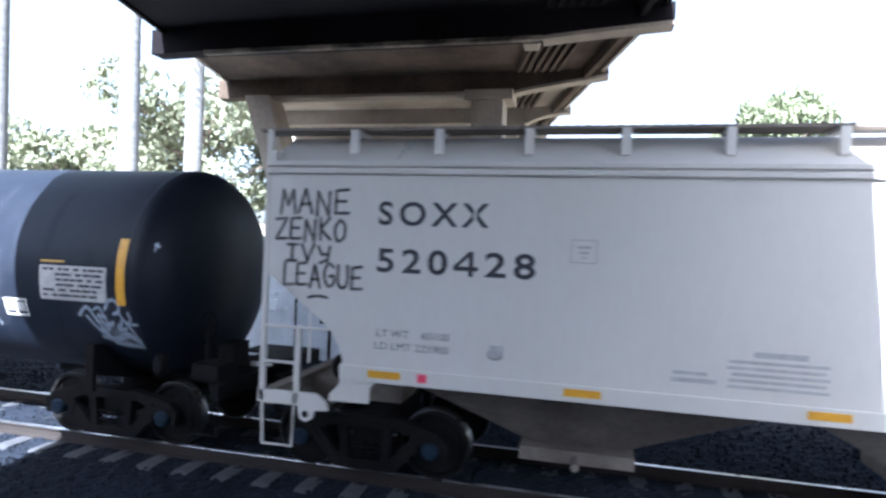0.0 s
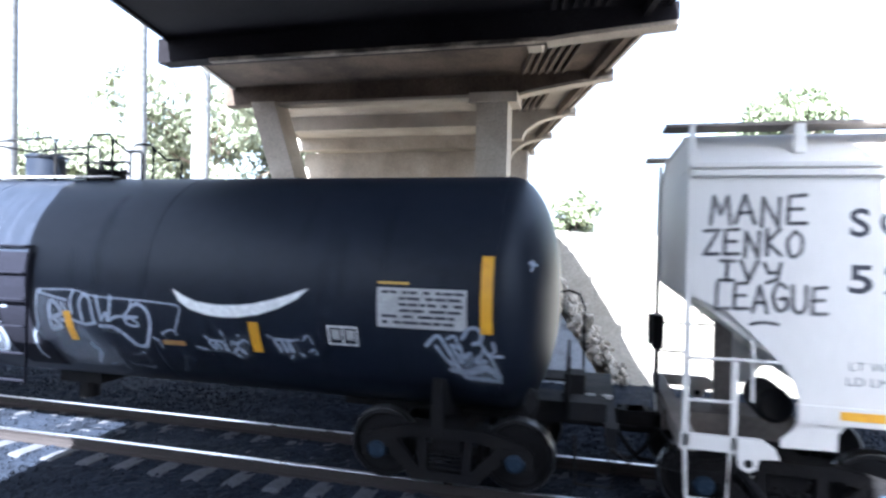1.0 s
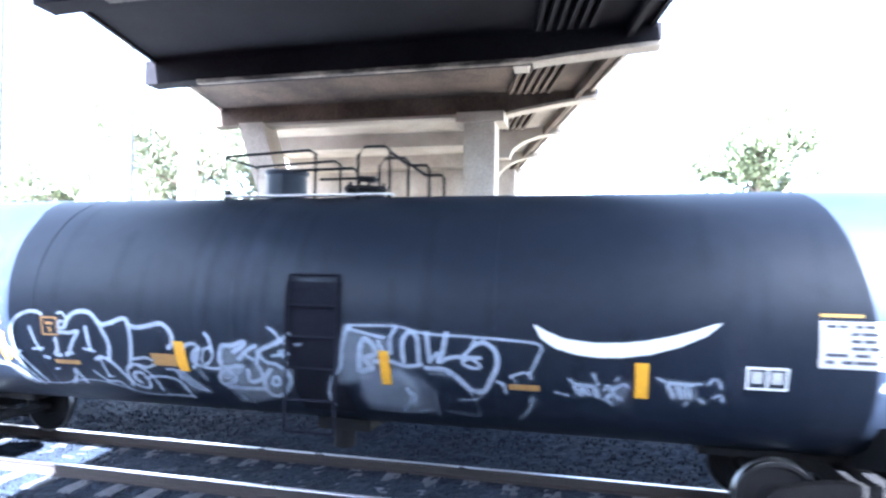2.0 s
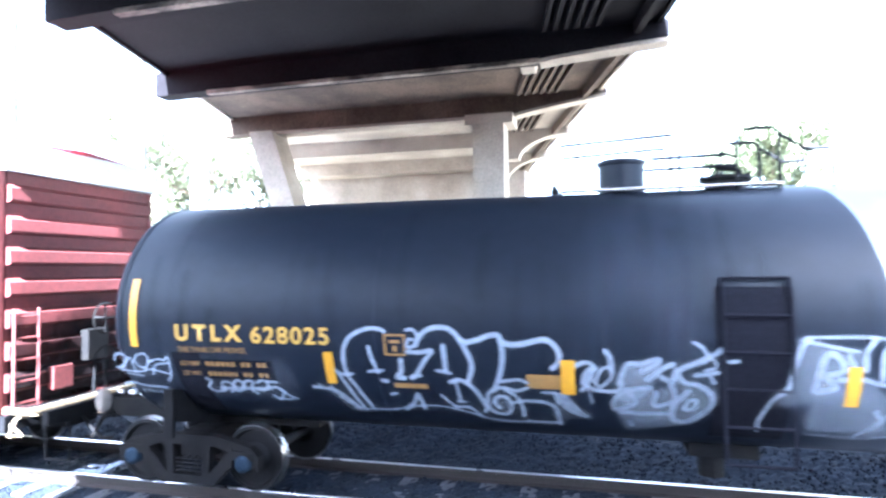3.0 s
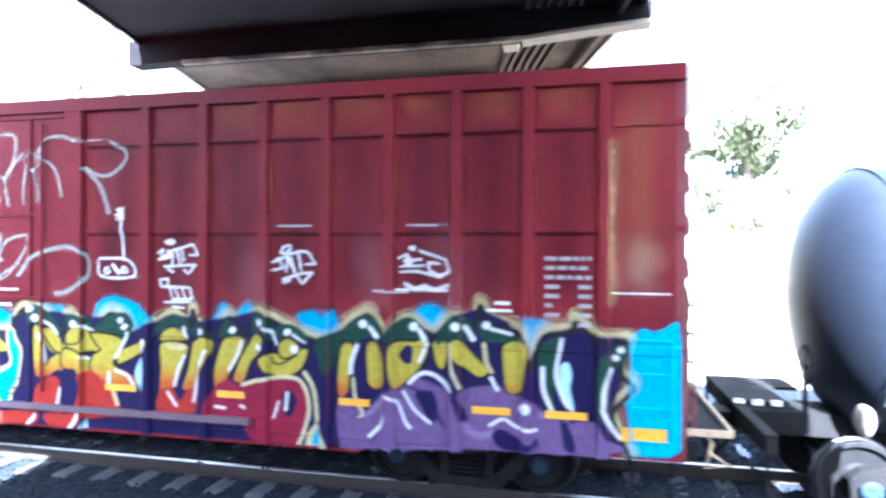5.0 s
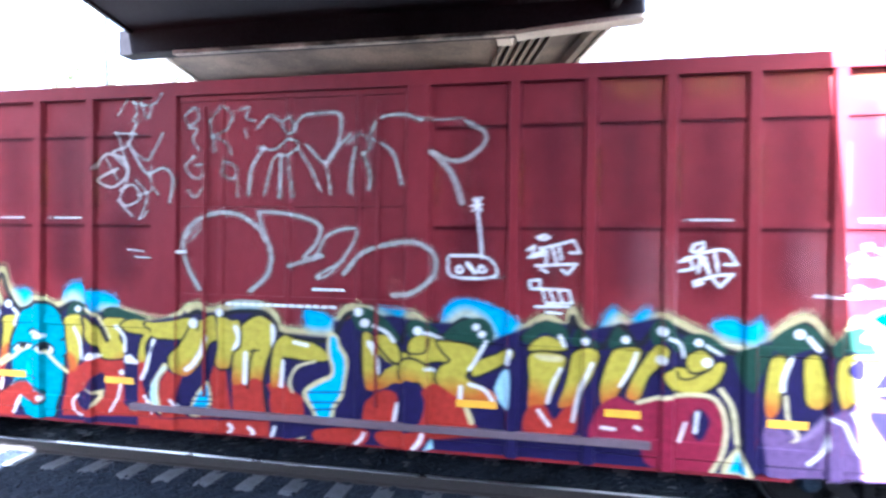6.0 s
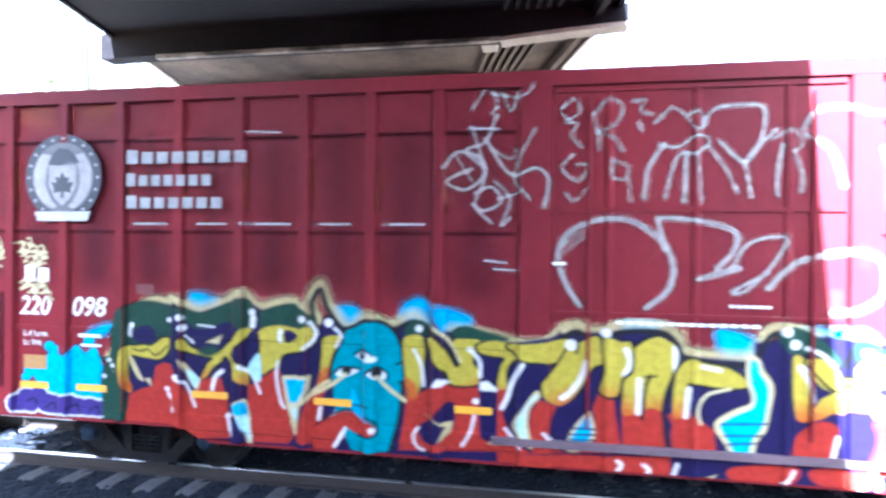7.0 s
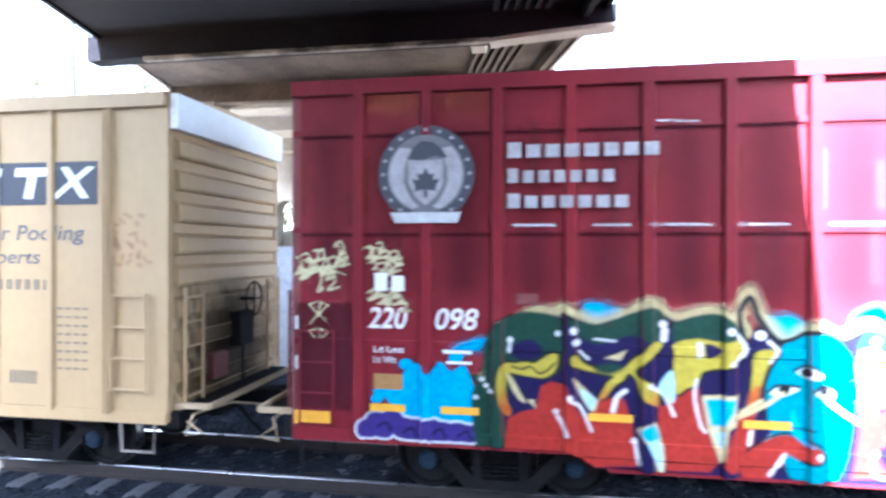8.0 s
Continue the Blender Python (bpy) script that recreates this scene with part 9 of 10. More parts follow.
    cv.stroke([(7.32, 1.98), (7.41, 1.84), (7.56, 1.81), (7.69, 1.70), (7.68, 1.54), (7.48, 1.35), (7.32, 1.38), (7.33, 1.58), (7.46, 1.73)], 0.055, TAGWHITE, soft=0.03, cover=0.85)
    cv.fill([(6.80, 1.69), (7.71, 1.78), (7.65, 1.45), (7.37, 1.30), (6.87, 1.18), (6.78, 1.30), (6.73, 1.43)], TAGWHITE, soft=0.06, cover=0.38, smooth=True)
    cv.stroke([(6.76, 1.44), (7.02, 1.43), (7.28, 1.44)], 0.05, TAGWHITE, soft=0.03, cover=0.9)
    cv.stroke([(6.87, 1.30), (6.89, 1.26)], 0.06, TAGWHITE, soft=0.03, cover=0.6)
    cv.stroke([(7.13, 1.71), (7.12, 1.54), (7.31, 1.61), (7.31, 1.76)], 0.045, TAGWHITE, soft=0.03, cover=0.9)
    cv.stroke([(7.46, 1.62), (7.54, 1.63), (7.52, 1.53), (7.43, 1.51), (7.46, 1.61)], 0.035, TAGWHITE, soft=0.03, cover=0.9)
    cv.stroke([(7.85, 2.08), (7.93, 2.09)], 0.045, TAGWHITE, soft=0.03, cover=0.9)
    cv.fill([(6.07, 1.56), (6.23, 1.44), (6.19, 1.30), (5.98, 1.33)], TAGWHITE, soft=0.06, cover=0.3, smooth=True)
    cv.fill([(8.48, 2.32), (8.73, 2.26), (9.08, 2.17), (8.99, 1.92), (8.66, 1.65), (8.36, 1.63), (8.45, 2.04)], TAGWHITE, soft=0.07, cover=0.38, smooth=True)
    cv.fill([(8.71, 1.72), (9.13, 1.86), (9.37, 1.58), (9.28, 1.32), (8.65, 1.34)], TAGWHITE, soft=0.07, cover=0.38, smooth=True)
    cv.fill([(9.23, 1.83), (9.53, 1.66), (9.51, 1.29), (9.25, 1.24), (9.23, 1.57)], TAGWHITE, soft=0.07, cover=0.22, smooth=True)
    cv.stroke([(8.58, 2.33), (8.52, 2.26), (8.46, 2.04), (8.42, 1.82), (8.28, 1.66), (8.18, 1.41), (8.20, 1.27)], 0.05, TAGWHITE, soft=0.03, cover=0.75)
    cv.stroke([(8.53, 2.32), (8.80, 2.26), (9.02, 2.22)], 0.04, TAGWHITE, soft=0.03, cover=0.9)
    cv.stroke([(8.66, 1.80), (8.73, 2.16), (8.84, 2.16), (8.90, 2.02), (8.75, 1.95), (8.84, 1.84), (8.69, 1.78)], 0.06, TAGWHITE, soft=0.03, cover=0.9)
    cv.stroke([(8.94, 2.17), (9.00, 2.03)], 0.045, TAGWHITE, soft=0.03, cover=0.9)
    cv.stroke([(8.87, 1.92), (9.07, 1.93), (9.27, 1.88), (9.45, 1.91)], 0.055, TAGWHITE, soft=0.03, cover=0.9)
    cv.stroke([(9.16, 2.34), (9.09, 2.21), (9.09, 2.03)], 0.05, TAGWHITE, soft=0.03, cover=0.9)
    cv.stroke([(9.24, 1.94), (9.24, 2.18), (9.33, 2.30), (9.42, 2.22), (9.43, 1.95)], 0.06, TAGWHITE, soft=0.03, cover=0.9)
    cv.stroke([(9.54, 2.29), (9.56, 1.95)], 0.06, TAGWHITE, soft=0.03, cover=0.9)
    cv.stroke([(9.77, 2.30), (9.71, 2.03), (9.66, 1.96)], 0.06, TAGWHITE, soft=0.03, cover=0.9)
    cv.stroke([(9.59, 1.99), (9.66, 2.06), (9.69, 1.96), (9.83, 2.02), (10.16, 2.03)], 0.05, TAGWHITE, soft=0.03, cover=0.9)
    cv.stroke([(8.55, 2.35), (9.16, 2.36), (9.50, 2.29), (10.10, 2.27), (10.49, 2.25), (10.84, 2.21), (10.81, 2.05), (10.73, 1.88)], 0.035, TAGWHITE, soft=0.03, cover=0.85)
    cv.stroke([(10.10, 2.25), (10.07, 2.15), (9.97, 2.04), (9.97, 1.94), (10.09, 1.90), (10.16, 1.93), (10.06, 2.01), (9.98, 1.99)], 0.045, TAGWHITE, soft=0.03, cover=0.9)
    cv.stroke([(10.09, 2.17), (10.20, 2.21), (10.33, 2.13), (10.36, 1.96), (10.28, 1.77), (10.19, 1.63), (10.04, 1.62), (9.91, 1.75), (9.75, 1.86), (9.51, 1.87)], 0.06, TAGWHITE, soft=0.03, cover=0.9)
    cv.stroke([(9.54, 1.80), (9.82, 1.79), (10.03, 1.55)], 0.035, TAGWHITE, soft=0.03, cover=0.5)
    cv.stroke([(10.21, 1.63), (10.09, 1.51), (9.88, 1.47)], 0.03, TAGWHITE, soft=0.03, cover=0.6)
    cv.stroke([(10.07, 1.49), (10.07, 1.25), (9.74, 1.29)], 0.025, TAGWHITE, soft=0.03, cover=0.45)
    cv.stroke([(10.35, 1.75), (10.42, 1.71), (10.44, 1.61)], 0.045, TAGWHITE, soft=0.03, cover=0.8)
    cv.stroke([(10.51, 1.83), (10.68, 1.88), (10.74, 1.81)], 0.035, TAGWHITE, soft=0.03, cover=0.8)
    cv.stroke([(10.51, 1.81), (10.57, 1.75)], 0.03, TAGWHITE, soft=0.03, cover=0.7)
    cv.stroke([(10.72, 1.58), (10.72, 1.44), (10.58, 1.24)], 0.03, TAGWHITE, soft=0.03, cover=0.45)
    cv.stroke([(10.80, 1.53), (10.82, 1.47)], 0.04, TAGWHITE, soft=0.03, cover=0.4)
    cv.stroke([(8.66, 1.26), (9.14, 1.23), (9.51, 1.29)], 0.03, TAGWHITE, soft=0.03, cover=0.5)
    cv.stroke([(9.59, 1.59), (9.57, 1.20)], 0.03, TAGWHITE, soft=0.03, cover=0.5)
    cv.stroke([(9.24, 1.57), (9.31, 1.45), (9.13, 1.26)], 0.045, TAGWHITE, soft=0.03, cover=0.8)
    cv.stroke([(11.01, 1.66), (11.15, 1.63)], 0.045, TAGWHITE, soft=0.03, cover=0.6)
    cv.stroke([(11.16, 1.83), (11.24, 1.78), (11.42, 1.76), (11.46, 1.65)], 0.045, TAGWHITE, soft=0.03, cover=0.6)
    cv.stroke([(11.42, 1.92), (11.47, 1.79)], 0.045, TAGWHITE, soft=0.03, cover=0.6)
    cv.stroke([(11.21, 1.74), (11.25, 1.67)], 0.045, TAGWHITE, soft=0.03, cover=0.6)
    cv.stroke([(11.29, 1.64), (11.31, 1.72), (11.38, 1.66)], 0.045, TAGWHITE, soft=0.03, cover=0.6)
    cv.stroke([(11.46, 1.65), (11.52, 1.60)], 0.045, TAGWHITE, soft=0.03, cover=0.6)
    cv.stroke([(11.55, 1.73), (11.57, 1.78), (11.64, 1.70), (11.56, 1.62), (11.64, 1.53)], 0.045, TAGWHITE, soft=0.03, cover=0.6)
    cv.stroke([(11.66, 1.84), (11.69, 1.88)], 0.045, TAGWHITE, soft=0.03, cover=0.6)
    cv.stroke([(11.64, 1.75), (11.75, 1.81), (11.80, 1.77)], 0.045, TAGWHITE, soft=0.03, cover=0.6)
    cv.stroke([(11.67, 1.66), (11.73, 1.61)], 0.045, TAGWHITE, soft=0.03, cover=0.6)
    cv.fill([(11.21, 1.76), (11.45, 1.78), (11.50, 1.65), (11.30, 1.64)], TAGWHITE, soft=0.05, cover=0.45, smooth=True)
    cv.fill([(11.54, 1.76), (11.77, 1.78), (11.73, 1.61), (11.60, 1.55)], TAGWHITE, soft=0.05, cover=0.35, smooth=True)
    cv.stroke([(12.10, 1.90), (12.19, 1.86), (12.45, 1.85)], 0.045, TAGWHITE, soft=0.03, cover=0.6)
    cv.stroke([(12.20, 1.82), (12.26, 1.67)], 0.045, TAGWHITE, soft=0.03, cover=0.6)
    cv.stroke([(12.31, 1.81), (12.35, 1.68)], 0.045, TAGWHITE, soft=0.03, cover=0.6)
    cv.stroke([(12.39, 1.82), (12.43, 1.68)], 0.045, TAGWHITE, soft=0.03, cover=0.6)
    cv.stroke([(12.49, 1.86), (12.54, 1.86)], 0.045, TAGWHITE, soft=0.03, cover=0.6)
    cv.stroke([(12.52, 1.69), (12.58, 1.63)], 0.045, TAGWHITE, soft=0.03, cover=0.6)
    cv.stroke([(12.61, 1.86), (12.65, 1.92), (12.71, 1.90), (12.73, 1.82)], 0.045, TAGWHITE, soft=0.03, cover=0.6)
    cv.stroke([(12.66, 1.70), (12.74, 1.74), (12.76, 1.67)], 0.045, TAGWHITE, soft=0.03, cover=0.6)
    cv.stroke([(12.39, 1.59), (12.41, 1.63)], 0.045, TAGWHITE, soft=0.03, cover=0.6)
    cv.fill([(12.19, 1.84), (12.46, 1.84), (12.50, 1.69), (12.29, 1.67)], TAGWHITE, soft=0.05, cover=0.45, smooth=True)
    cv.stroke([(14.22, 1.90), (14.30, 1.99), (14.37, 2.03), (14.43, 1.96), (14.52, 1.79), (14.59, 1.64)], 0.055, TAGWHITE, soft=0.03, cover=0.9)
    cv.stroke([(14.34, 1.90), (14.42, 1.78), (14.51, 1.68)], 0.05, TAGWHITE, soft=0.03, cover=0.9)
    cv.stroke([(14.48, 2.00), (14.57, 2.03), (14.61, 1.90), (14.53, 1.92), (14.64, 1.72)], 0.05, TAGWHITE, soft=0.03, cover=0.9)
    cv.stroke([(14.66, 2.01), (14.73, 2.12), (14.81, 2.15), (14.89, 2.09), (14.87, 1.99), (14.79, 1.95)], 0.055, TAGWHITE, soft=0.03, cover=0.9)
    cv.stroke([(14.79, 2.05), (14.85, 2.05)], 0.02, TAGWHITE, soft=0.03, cover=0.2)
    cv.stroke([(14.63, 1.92), (14.67, 1.78), (14.74, 1.84)], 0.05, TAGWHITE, soft=0.03, cover=0.9)
    cv.stroke([(14.87, 1.97), (14.91, 1.89), (14.83, 1.74), (14.93, 1.75)], 0.05, TAGWHITE, soft=0.03, cover=0.9)
    cv.stroke([(15.02, 1.98), (15.04, 1.88), (14.97, 1.82), (15.13, 1.82)], 0.045, TAGWHITE, soft=0.03, cover=0.9)
    cv.stroke([(14.93, 1.88), (15.01, 1.75), (15.08, 1.59)], 0.045, TAGWHITE, soft=0.03, cover=0.9)
    cv.stroke([(14.50, 1.60), (14.71, 1.58), (14.92, 1.66), (15.08, 1.55)], 0.08, TAGWHITE, soft=0.03, cover=0.75)
    cv.stroke([(14.66, 1.51), (14.91, 1.50), (15.09, 1.48)], 0.055, TAGWHITE, soft=0.03, cover=0.7)
    cv.fill([(14.48, 1.71), (14.73, 1.84), (14.96, 1.75), (15.08, 1.49), (14.76, 1.46), (14.54, 1.60)], TAGWHITE, soft=0.05, cover=0.45, smooth=True)
    cv.stroke([(15.42, 2.92), (15.51, 2.89)], 0.03, TAGWHITE, soft=0.03, cover=0.9)
    cv.stroke([(15.46, 2.94), (15.45, 2.83)], 0.03, TAGWHITE, soft=0.03, cover=0.9)
    # the curved white stripe
    cv.fill([(10.77, 2.44), (10.86, 2.28), (11.02, 2.18), (11.24, 2.12), (11.48, 2.10), (11.72, 2.11), (12.01, 2.16), (12.29, 2.25), (12.56, 2.38), (12.72, 2.52), (12.63, 2.50), (12.45, 2.43), (12.17, 2.35), (11.95, 2.30), (11.71, 2.27), (11.42, 2.26), (11.12, 2.29), (10.93, 2.36)], (0.80, 0.80, 0.78), soft=0.025)
    cv.film("graffiti_tag", c, on_tank(0.012), "white sprayed tags and a curved stripe", 0.15)
    d = on_tank(0.012)
    lettering(c, "stencil", "UTLX", 1.15, 2.17, 0.22, 0.99, 0, M_GOLD, "yellow reporting letters", 0.045, 0, d, 1.5)
    lettering(c, "stencil", "628025", 2.27, 2.16, 0.22, 1.07, 0, M_GOLD, "yellow car number", 0.022, 0, d, 1.18)
    for x0, x1, z0, z1 in ((0.45, 0.56, 2.08, 2.98), (14.88, 15.02, 2.08, 2.98), (3.25, 3.37, 1.66, 2.07), (6.12, 6.27, 1.64, 2.05), (8.94, 9.06, 1.63, 2.06), (11.86, 12.0, 1.65, 2.06)):
        plates(c, "reflector", [(x0, x1, z0, z1)], 0, M_YELLOW, "upright yellow reflective strip", on_tank(0.016))
    plates(c, "paint_patch", [(1.05, 1.48, 1.14, 2.02)], 0, M_PIT, "flat black repainted patch", on_tank(0.008))
    plates(c, "paint_patch", [(1.48, 2.52, 1.66, 1.93)], 0, M_PIT, "flat black repainted patch", on_tank(0.008))
    lettering(c, "slogan", "THE TANK CAR PEOPLE", 1.17, 2.025, 0.07, 1.0, 0, M_OCHRE, "dull ochre slogan", 0.01, 0, on_tank(0.016))
    lettering(c, "stencil", "LD LMT", 1.17, 1.84, 0.06, 0.30, 0, M_OCHRE, "dull ochre weight stencil", 0.01, 0, on_tank(0.016))
    lettering(c, "stencil", "LT WT", 1.17, 1.70, 0.06, 0.27, 0, M_OCHRE, "dull ochre weight stencil", 0.01, 0, on_tank(0.016))
    for z in (1.84, 1.70):
        plates(c, "fine_print", [(1.55 + 0.075 * k, 1.60 + 0.075 * k, z, z + 0.06) for k in range(12) if k not in (6, 9)], 0, M_OCHRE, "dull ochre small print as bars", on_tank(0.014))
    cv = Canvas(0.5, 15.2, 1.3, 3.95, 0.03)
    rng = random.Random(31)
    for k in range(90):
        u, v = rng.choice((rng.uniform(0.6, 15.0), rng.gauss(7.1, 0.45))), rng.uniform(1.9, 3.9)
        u = min(max(u, 0.6), 15.1)
        cv.stroke([(u, v), (u + rng.uniform(-0.03, 0.03), max(1.35, v - rng.uniform(0.4, 1.5)))], rng.uniform(0.03, 0.12), (0.055, 0.062, 0.085), 0.14, rng.uniform(0.08, 0.28))
    cv.film("water_stain", c, on_tank(0.0075), "faint dusty rain streaks")
    f = 0.025
    x0, x1, z0, z1 = 4.05, 4.32, 2.05, 2.31
    plates(c, "framed_stencil", [(x0, x1, z0, z0 + f), (x0, x1, z1 - f, z1), (x0, x0 + f, z0, z1), (x1 - f, x1, z0, z1), (4.12, 4.25, 2.2, 2.24), (4.16, 4.21, 2.1, 2.17)], 0, M_OCHRE, "small ochre framed stencil", d)
    plates(c, "placard_holder", [(5.73, 6.14, 1.70, 1.87)], 0, M_OCHRE, "brown placard holder", d)
    plates(c, "placard_holder", [(4.12, 4.54, 1.64, 1.70)], 0, M_OCHRE, "", d)
    plates(c, "placard_holder", [(10.48, 10.83, 1.66, 1.73)], 0, M_OCHRE, "", d)
    # data panel and double card frame
    plates(c, "data_panel", [(13.62, 14.72, 2.10, 2.58)], 0, M_GRAYINK, "grey data panel", d)
    rng = random.Random(8)
    rows = []
    for k in range(6):
        z = 2.51 - 0.072 * k
        x = 13.68 if k in (0, 4, 5) else 13.9
        while x < 14.60:
            w = rng.uniform(0.06, 0.2)
            rows.append((x, min(x + w, 14.68), z, z + 0.035))
            x += w + rng.choice((0.02, 0.02, 0.07))
    plates(c, "data_print", rows, 0, M_INK, "dark print as bars", on_tank(0.018))
    plates(c, "fine_print", [(13.63, 14.02, 2.62, 2.65)], 0, M_GOLD, "", d)
    x0, x1, z0, z1 = 12.96, 13.36, 1.83, 2.08
    plates(c, "card_frame", [(x0, x1, z0, z0 + f), (x0, x1, z1 - f, z1), (x0, x0 + f, z0, z1), (x1 - f, x1, z0, z1), (13.15, 13.175, z0, z1)], 0, M_WHITE, "white double card frame", on_tank(0.02))
    for x in (13.01, 13.20):
        plates(c, "card", [(x, x + 0.11, 1.90, 2.03)], 0, M_GRAYINK, "", on_tank(0.015))


def beige_marks(c, L, y):
    plates(c, "logo_plate", [(L - 3.2, L - 0.97, 3.62, 4.17)], y, M_INK, "dark logo plate", thick=0.006)
    # plain white shapes on the plate
    for poly in ([(L - 1.62, 3.70), (L - 1.50, 3.70), (L - 1.04, 4.10), (L - 1.16, 4.10)], [(L - 1.16, 3.70), (L - 1.04, 3.70), (L - 1.42, 4.10), (L - 1.54, 4.10)], [(L - 2.2, 3.99), (L - 1.62, 3.99), (L - 1.62, 4.10), (L - 2.2, 4.10)], [(L - 2.0, 3.70), (L - 1.86, 3.70), (L - 1.86, 3.99), (L - 2.0, 3.99)], [(L - 3.1, 3.99), (L - 2.4, 3.99), (L - 2.4, 4.10), (L - 3.1, 4.10)], [(L - 2.85, 3.70), (L - 2.7, 3.70), (L - 2.7, 3.99), (L - 2.85, 3.99)]):
        bm = B()
        prism(bm, [(x + 0.22 * (z - 3.9), z) for x, z in poly], y - 0.010, y - 0.006)
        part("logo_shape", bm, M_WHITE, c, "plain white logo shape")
    lettering(c, "slogan", "Car Pooling", L - 2.75, 3.10, 0.26, 1.6, y - 0.003, M_SLATE, "grey slanted slogan", 0.01, 0.15)
    lettering(c, "slogan", "Experts", L - 2.75, 2.80, 0.24, 0.95, y - 0.003, M_SLATE, "grey slanted slogan", 0.01, 0.15)
    word_bars(c, L - 2.6, L - 1.64, 2.52, 2.68, 7, y, M_FADED, "grey small lettering as blocks")
    plates(c, "data_stencil", [(L - 1.55 + 0.12 * (k % 4), L - 1.47 + 0.12 * (k % 4), 1.5 + 0.11 * (k // 4), 1.53 + 0.11 * (k // 4)) for k in range(32)], y, M_FADED, "worn small print as bars")
    plates(c, "data_stencil", [(L - 2.25 + 0.06 * k, L - 2.21 + 0.06 * k, 1.30, 1.47) for k in range(7)], y, M_FADED, "worn bar stencil")
    cv = Canvas(L - 1.0, L - 0.05, 1.0, 4.0, 0.025)
    rng = random.Random(9)
    for k in range(26):
        u, v = rng.uniform(L - 0.75, L - 0.15), rng.uniform(2.85, 3.5)
        cv.stroke([(u, v), (u + rng.uniform(-0.1, 0.1), v + rng.uniform(-0.06, 0.06))], 0.03, (0.50, 0.22, 0.10), 0.05, 0.4, smooth=False)
    cv.film("rust_mark", c, lambda U, V: np.full(U.shape, y - 0.004), "faint rusty scribble")


# ---- patches on the slope paving and the rocks at its end ----
def wall_patches():
    wall = bpy.data.objects["slope_paving"]
    cv = Canvas(-9.0, 0.2, 0.1, 3.15, 0.05)
    rng = random.Random(12)
    for k in range(16):
        u, v = rng.uniform(-8.8, -0.8), rng.uniform(0.5, 2.6)
        w, h = rng.uniform(0.3, 0.9), rng.uniform(0.2, 0.5)
        if u + w < -0.6 - 0.35 * v:
            cv.fill([(u, v), (u + w, v + 0.03), (u + w - 0.05, v + h), (u + 0.04, v + h)], (0.74, 0.78, 0.82), 0.12, rng.uniform(0.4, 0.9))
    cv.film("repainted_patch", wall, lambda U, V: 1.25 * (V + 0.6) / 3.65 - 0.10, "pale repainted patches")


def rock_bank():
    rng = random.Random(21)
    bm = B()
    for k in range(420):
        f = rng.random()
        x = -1.75 + 2.5 * f + rng.gauss(0, 0.16)
        z = 3.1 - 3.3 * f + rng.gauss(0, 0.10)
        r = rng.choice((rng.uniform(0.03, 0.07), rng.uniform(0.06, 0.17)))
        geo = bmesh.ops.create_icosphere(bm, subdivisions=1, radius=r, matrix=pose(x, 14.75 + rng.uniform(-0.25, 0.9), z, rng.uniform(0, 90), rng.uniform(0, 90), 0))
        for v in geo["verts"]:
            v.co += Vector((rng.gauss(0, 0.28), rng.gauss(0, 0.28), rng.gauss(0, 0.24))) * r
    prism(bm, [(0.90, -0.6), (0.60, 0.25), (-0.25, 1.55), (-1.15, 2.85), (-1.55, 3.18), (-1.75, 3.1), (-1.75, -0.6)], 15.12, 15.7, "y")
    tagged(part("rock_bank", bm, M_ROCK), "broken grey rocks spilling down beside the wall", "rocks", kind="stuff")


wall_patches()
rock_bank()


# ---- plants ----
def leaf_cloud(name, parent, blobs, count, size, material, label="", seed=1):
    """A crown of many small bent leaf clumps scattered through uneven blobs (centre, radii)."""
    rng = np.random.RandomState(seed)
    vol = np.array([b[1][0] * b[1][1] * b[1][2] for b in blobs])
    which = rng.choice(len(blobs), count, p=vol / vol.sum())
    d = rng.normal(size=(count, 3))
    d /= np.linalg.norm(d, axis=1)[:, None]
    r = rng.uniform(0.25, 1.0, (count, 1)) ** 0.45
    C = np.array([b[0] for b in blobs])[which]
    Rr = np.array([b[1] for b in blobs])[which]
    P = C + d * r * Rr * (1 + 0.18 * np.sin(d[:, :1] * 7 + which[:, None]))
    a = rng.normal(size=(count, 3))
    a /= np.linalg.norm(a, axis=1)[:, None]
    b = np.cross(a, rng.normal(size=(count, 3)))
    b /= np.linalg.norm(b, axis=1)[:, None]
    s = size * rng.uniform(0.5, 1.4, (count, 1))
    V = np.stack([P - a * s, P + b * s * 0.45, P + a * s, P - b * s * 0.45 + np.cross(a, b) * s * 0.3], 1).reshape(-1, 3)
    me = bpy.data.meshes.new(name)
    me.from_pydata(V.tolist(), [], np.arange(count * 4).reshape(-1, 4).tolist())
    me.materials.append(material)
    ob = new(name, me)
    ob.parent = parent
    return tagged(ob, label)


def ground_z(x, y):
    return float(ground_height(np.array(float(x)), np.array(float(y))))


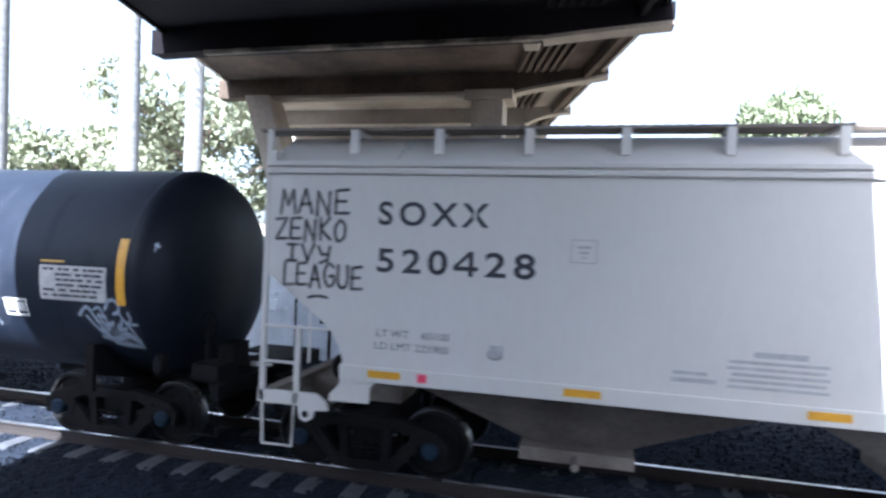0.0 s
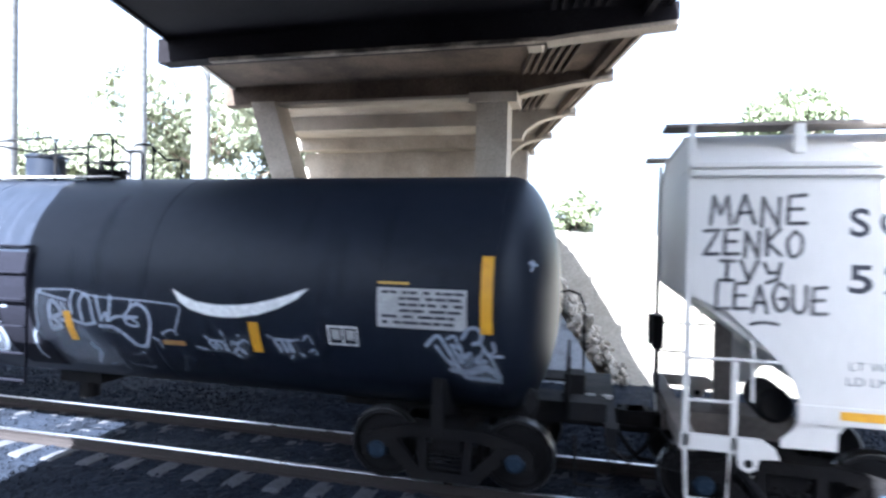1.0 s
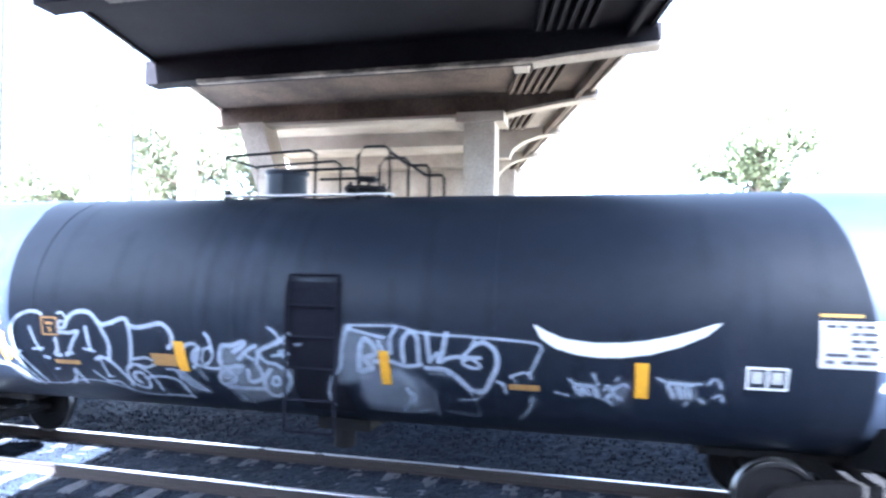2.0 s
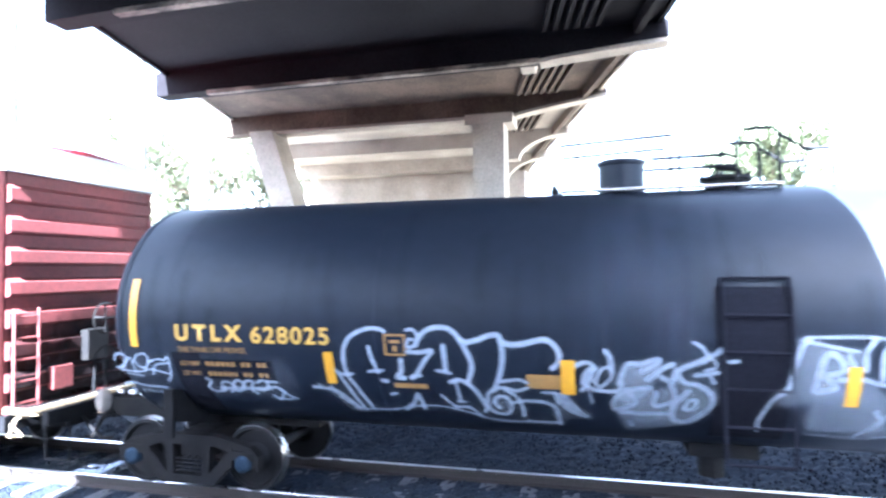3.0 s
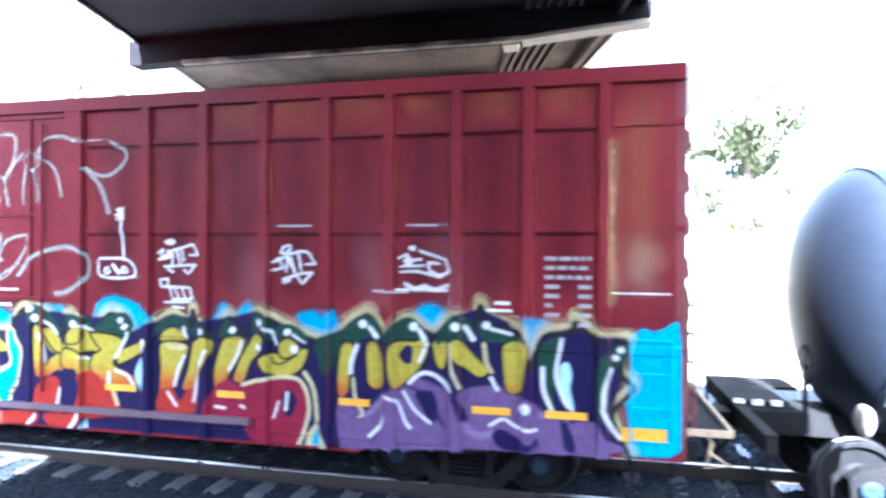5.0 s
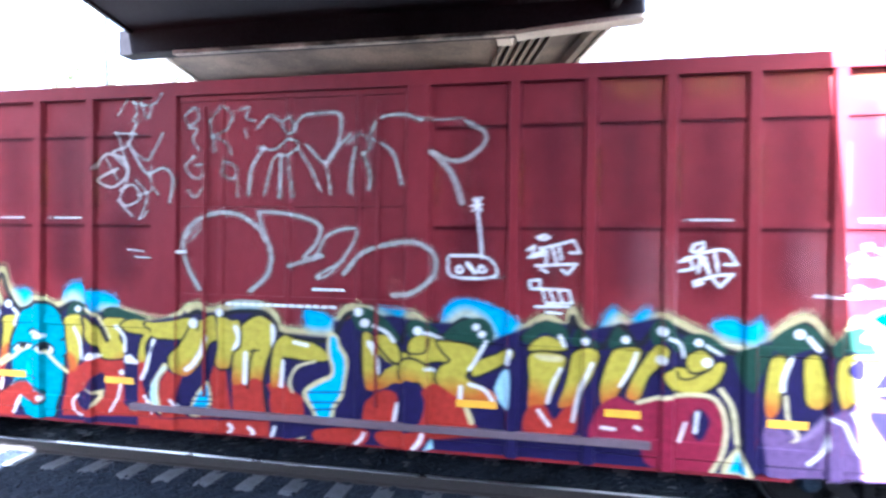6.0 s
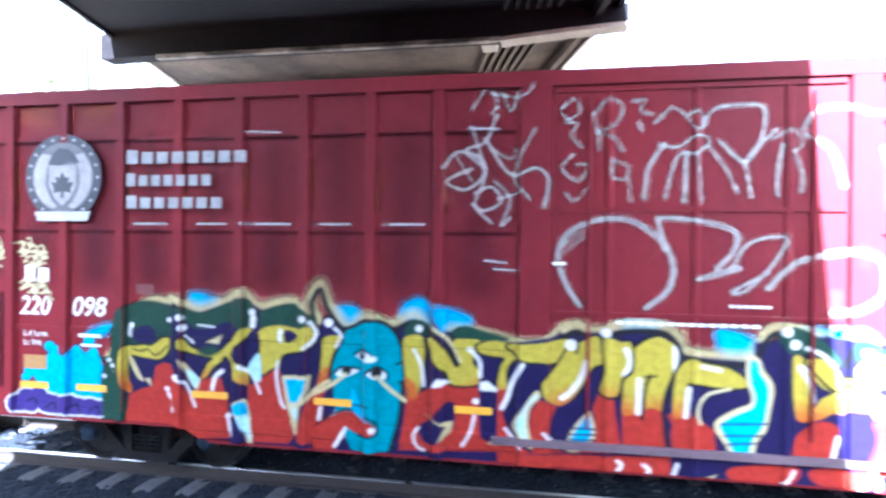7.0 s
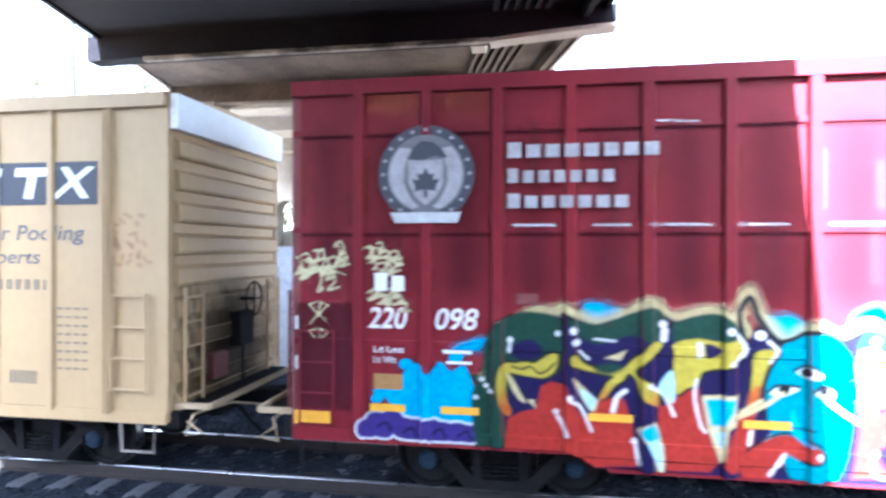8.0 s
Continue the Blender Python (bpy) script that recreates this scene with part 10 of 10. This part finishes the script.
def tree(name, label, x, y, h, spread, trunk_r, material, seed, count=5000, size=0.16, base=0.3, group=""):
    z = ground_z(x, y) - 0.1
    t = thing(name, label, "tree", (x, y, z), group)
    rng = random.Random(seed)
    bm = B()
    tube(bm, [(0, 0, 0), (0.1, 0.05, h * 0.2), (0.0, 0.1, h * 0.45), (0.15, 0.0, h * 0.75)], [trunk_r, trunk_r * 0.8, trunk_r * 0.55, trunk_r * 0.2], 10)
    for k in range(9):
        a = k * 2.4 + rng.uniform(-0.3, 0.3)
        z0 = h * rng.uniform(0.2, 0.6)
        rr = spread * rng.uniform(0.5, 0.85)
        tube(bm, [(0.05, 0.05, z0), (rr * 0.5 * math.cos(a), rr * 0.5 * math.sin(a), z0 + h * 0.10), (rr * math.cos(a), rr * math.sin(a), z0 + h * 0.22)], [trunk_r * 0.4, trunk_r * 0.25, trunk_r * 0.08], 6)
    part("trunk", bm, M_TRUNK, t)
    blobs = [((0, 0, h * 0.62), (spread * 0.55, spread * 0.55, h * 0.22))]
    for k in range(16):
        a = k * 2.4 + rng.uniform(-0.4, 0.4)
        f = rng.uniform(base, 0.93)
        w = spread * math.sqrt(max(0.05, 1 - ((f - 0.5) / 0.52) ** 2)) * rng.uniform(0.55, 0.95)
        q = rng.uniform(0.16, 0.34) * spread
        blobs.append(((w * math.cos(a), w * math.sin(a), h * f), (q * 1.2, q * 1.2, q * 0.85)))
    leaf_cloud("crown", t, blobs, count, size, material, "uneven leafy crown", seed)
    return t


tree("oak_tree", "broad dusty grey-green oak in hard sunlight", -22.5, 31.0, 9.0, 5.6, 0.32, M_LEAF, 3, 9000, 0.22, 0.2)
tree("oak_tree", "low dusty grey-green oak beyond the track", -33.0, 31.0, 6.6, 5.2, 0.3, M_LEAF, 5, 8000, 0.22, 0.2)
tree("oak_tree", "pale dusty oak beside the overpass", -17.5, 33.5, 6.6, 3.6, 0.25, M_LEAF, 11, 5500, 0.2, 0.2)
tree("pine_tree", "bushy green pine on the sunlit bank", 9.4, 36.0, 9.6, 3.3, 0.22, M_LEAF2, 7, 16000, 0.17, 0.04)
tree("shrub", "small green shrub on the bank", -1.0, 29.0, 2.1, 1.35, 0.06, M_LEAF2, 9, 2600, 0.13, 0.15)
tree("shrub", "dry yellow shrub on the bank", 7.4, 27.5, 1.5, 1.7, 0.06, M_DRY, 13, 1500, 0.13, 0.15)
tree("shrub", "dry yellow shrub on the bank", 10.5, 28.5, 1.2, 1.5, 0.06, M_DRY, 15, 1300, 0.13, 0.15)


def palm(x, y, h, r):
    z = ground_z(x, y) - 0.1
    t = thing("palm_tree", "tall straight palm with a ringed grey trunk", "tree", (x, y, z), "palms beyond the track")
    bm = B()
    n = 60
    pts = [(0.05 * math.sin(i * 0.1), 0, h * i / n) for i in range(n + 1)]
    tube(bm, pts, [r * (1.25 - 0.3 * i / n) * (1 + 0.05 * (i % 2)) for i in range(n + 1)], 12)
    part("trunk", bm, M_BARK, t, smooth=True)
    rng = random.Random(int(x * 10))
    bm = B()
    for k in range(26):
        a, up = k * 2.4, rng.uniform(-0.5, 1.0)
        L = rng.uniform(1.7, 2.4)
        spine = [Vector((math.cos(a) * L * f, math.sin(a) * L * f, h + L * (up * f - 0.8 * f * f))) for f in (0, 0.25, 0.5, 0.75, 1.0)]
        side = Vector((-math.sin(a), math.cos(a), 0))
        for i in range(12):
            f = 0.2 + 0.8 * i / 11
            j = min(3, int(f * 4))
            p = spine[j].lerp(spine[j + 1], f * 4 - j)
            for s in (-1, 1):
                q = p + side * s * 0.55 * math.sin(math.pi * min(1, f * 0.9)) + Vector((math.cos(a), math.sin(a), -0.6)) * 0.22
                bm.faces.new([bm.verts.new(v) for v in (p, p + (spine[j + 1] - spine[j]).normalized() * 0.09, q)])
    tagged(part("crown", bm, M_LEAF2, t, "fan of drooping fronds"), kind="stuff")


palm(-16.1, 18.0, 18.5, 0.30)
palm(-17.9, 24.0, 21.0, 0.33)
palm(-22.0, 18.0, 19.0, 0.30)


hopper_car()
tank_car()
maroon_boxcar()
beige_boxcar()


# ---- what moves ----
def run_at(t):
    """Metres that the train has gone by t seconds."""
    for (a, x), (b, y) in zip(RUN, RUN[1:]):
        if t <= b:
            return x + (y - x) * (t - a) / (b - a)
    return RUN[-1][1]


def motions():
    for car, q0 in CARS:
        walk(car, [(t, pose(q0 + x, TRACK_Y, 0)) for t, x in RUN])
    steps = [k / 10 for k in range(81)]
    for ws, (x, y, z) in WHEELSETS:
        walk(ws, [(t, pose(x, y, z, 0, math.degrees(run_at(t) / WHEEL_R), 0)) for t in steps])


motions()
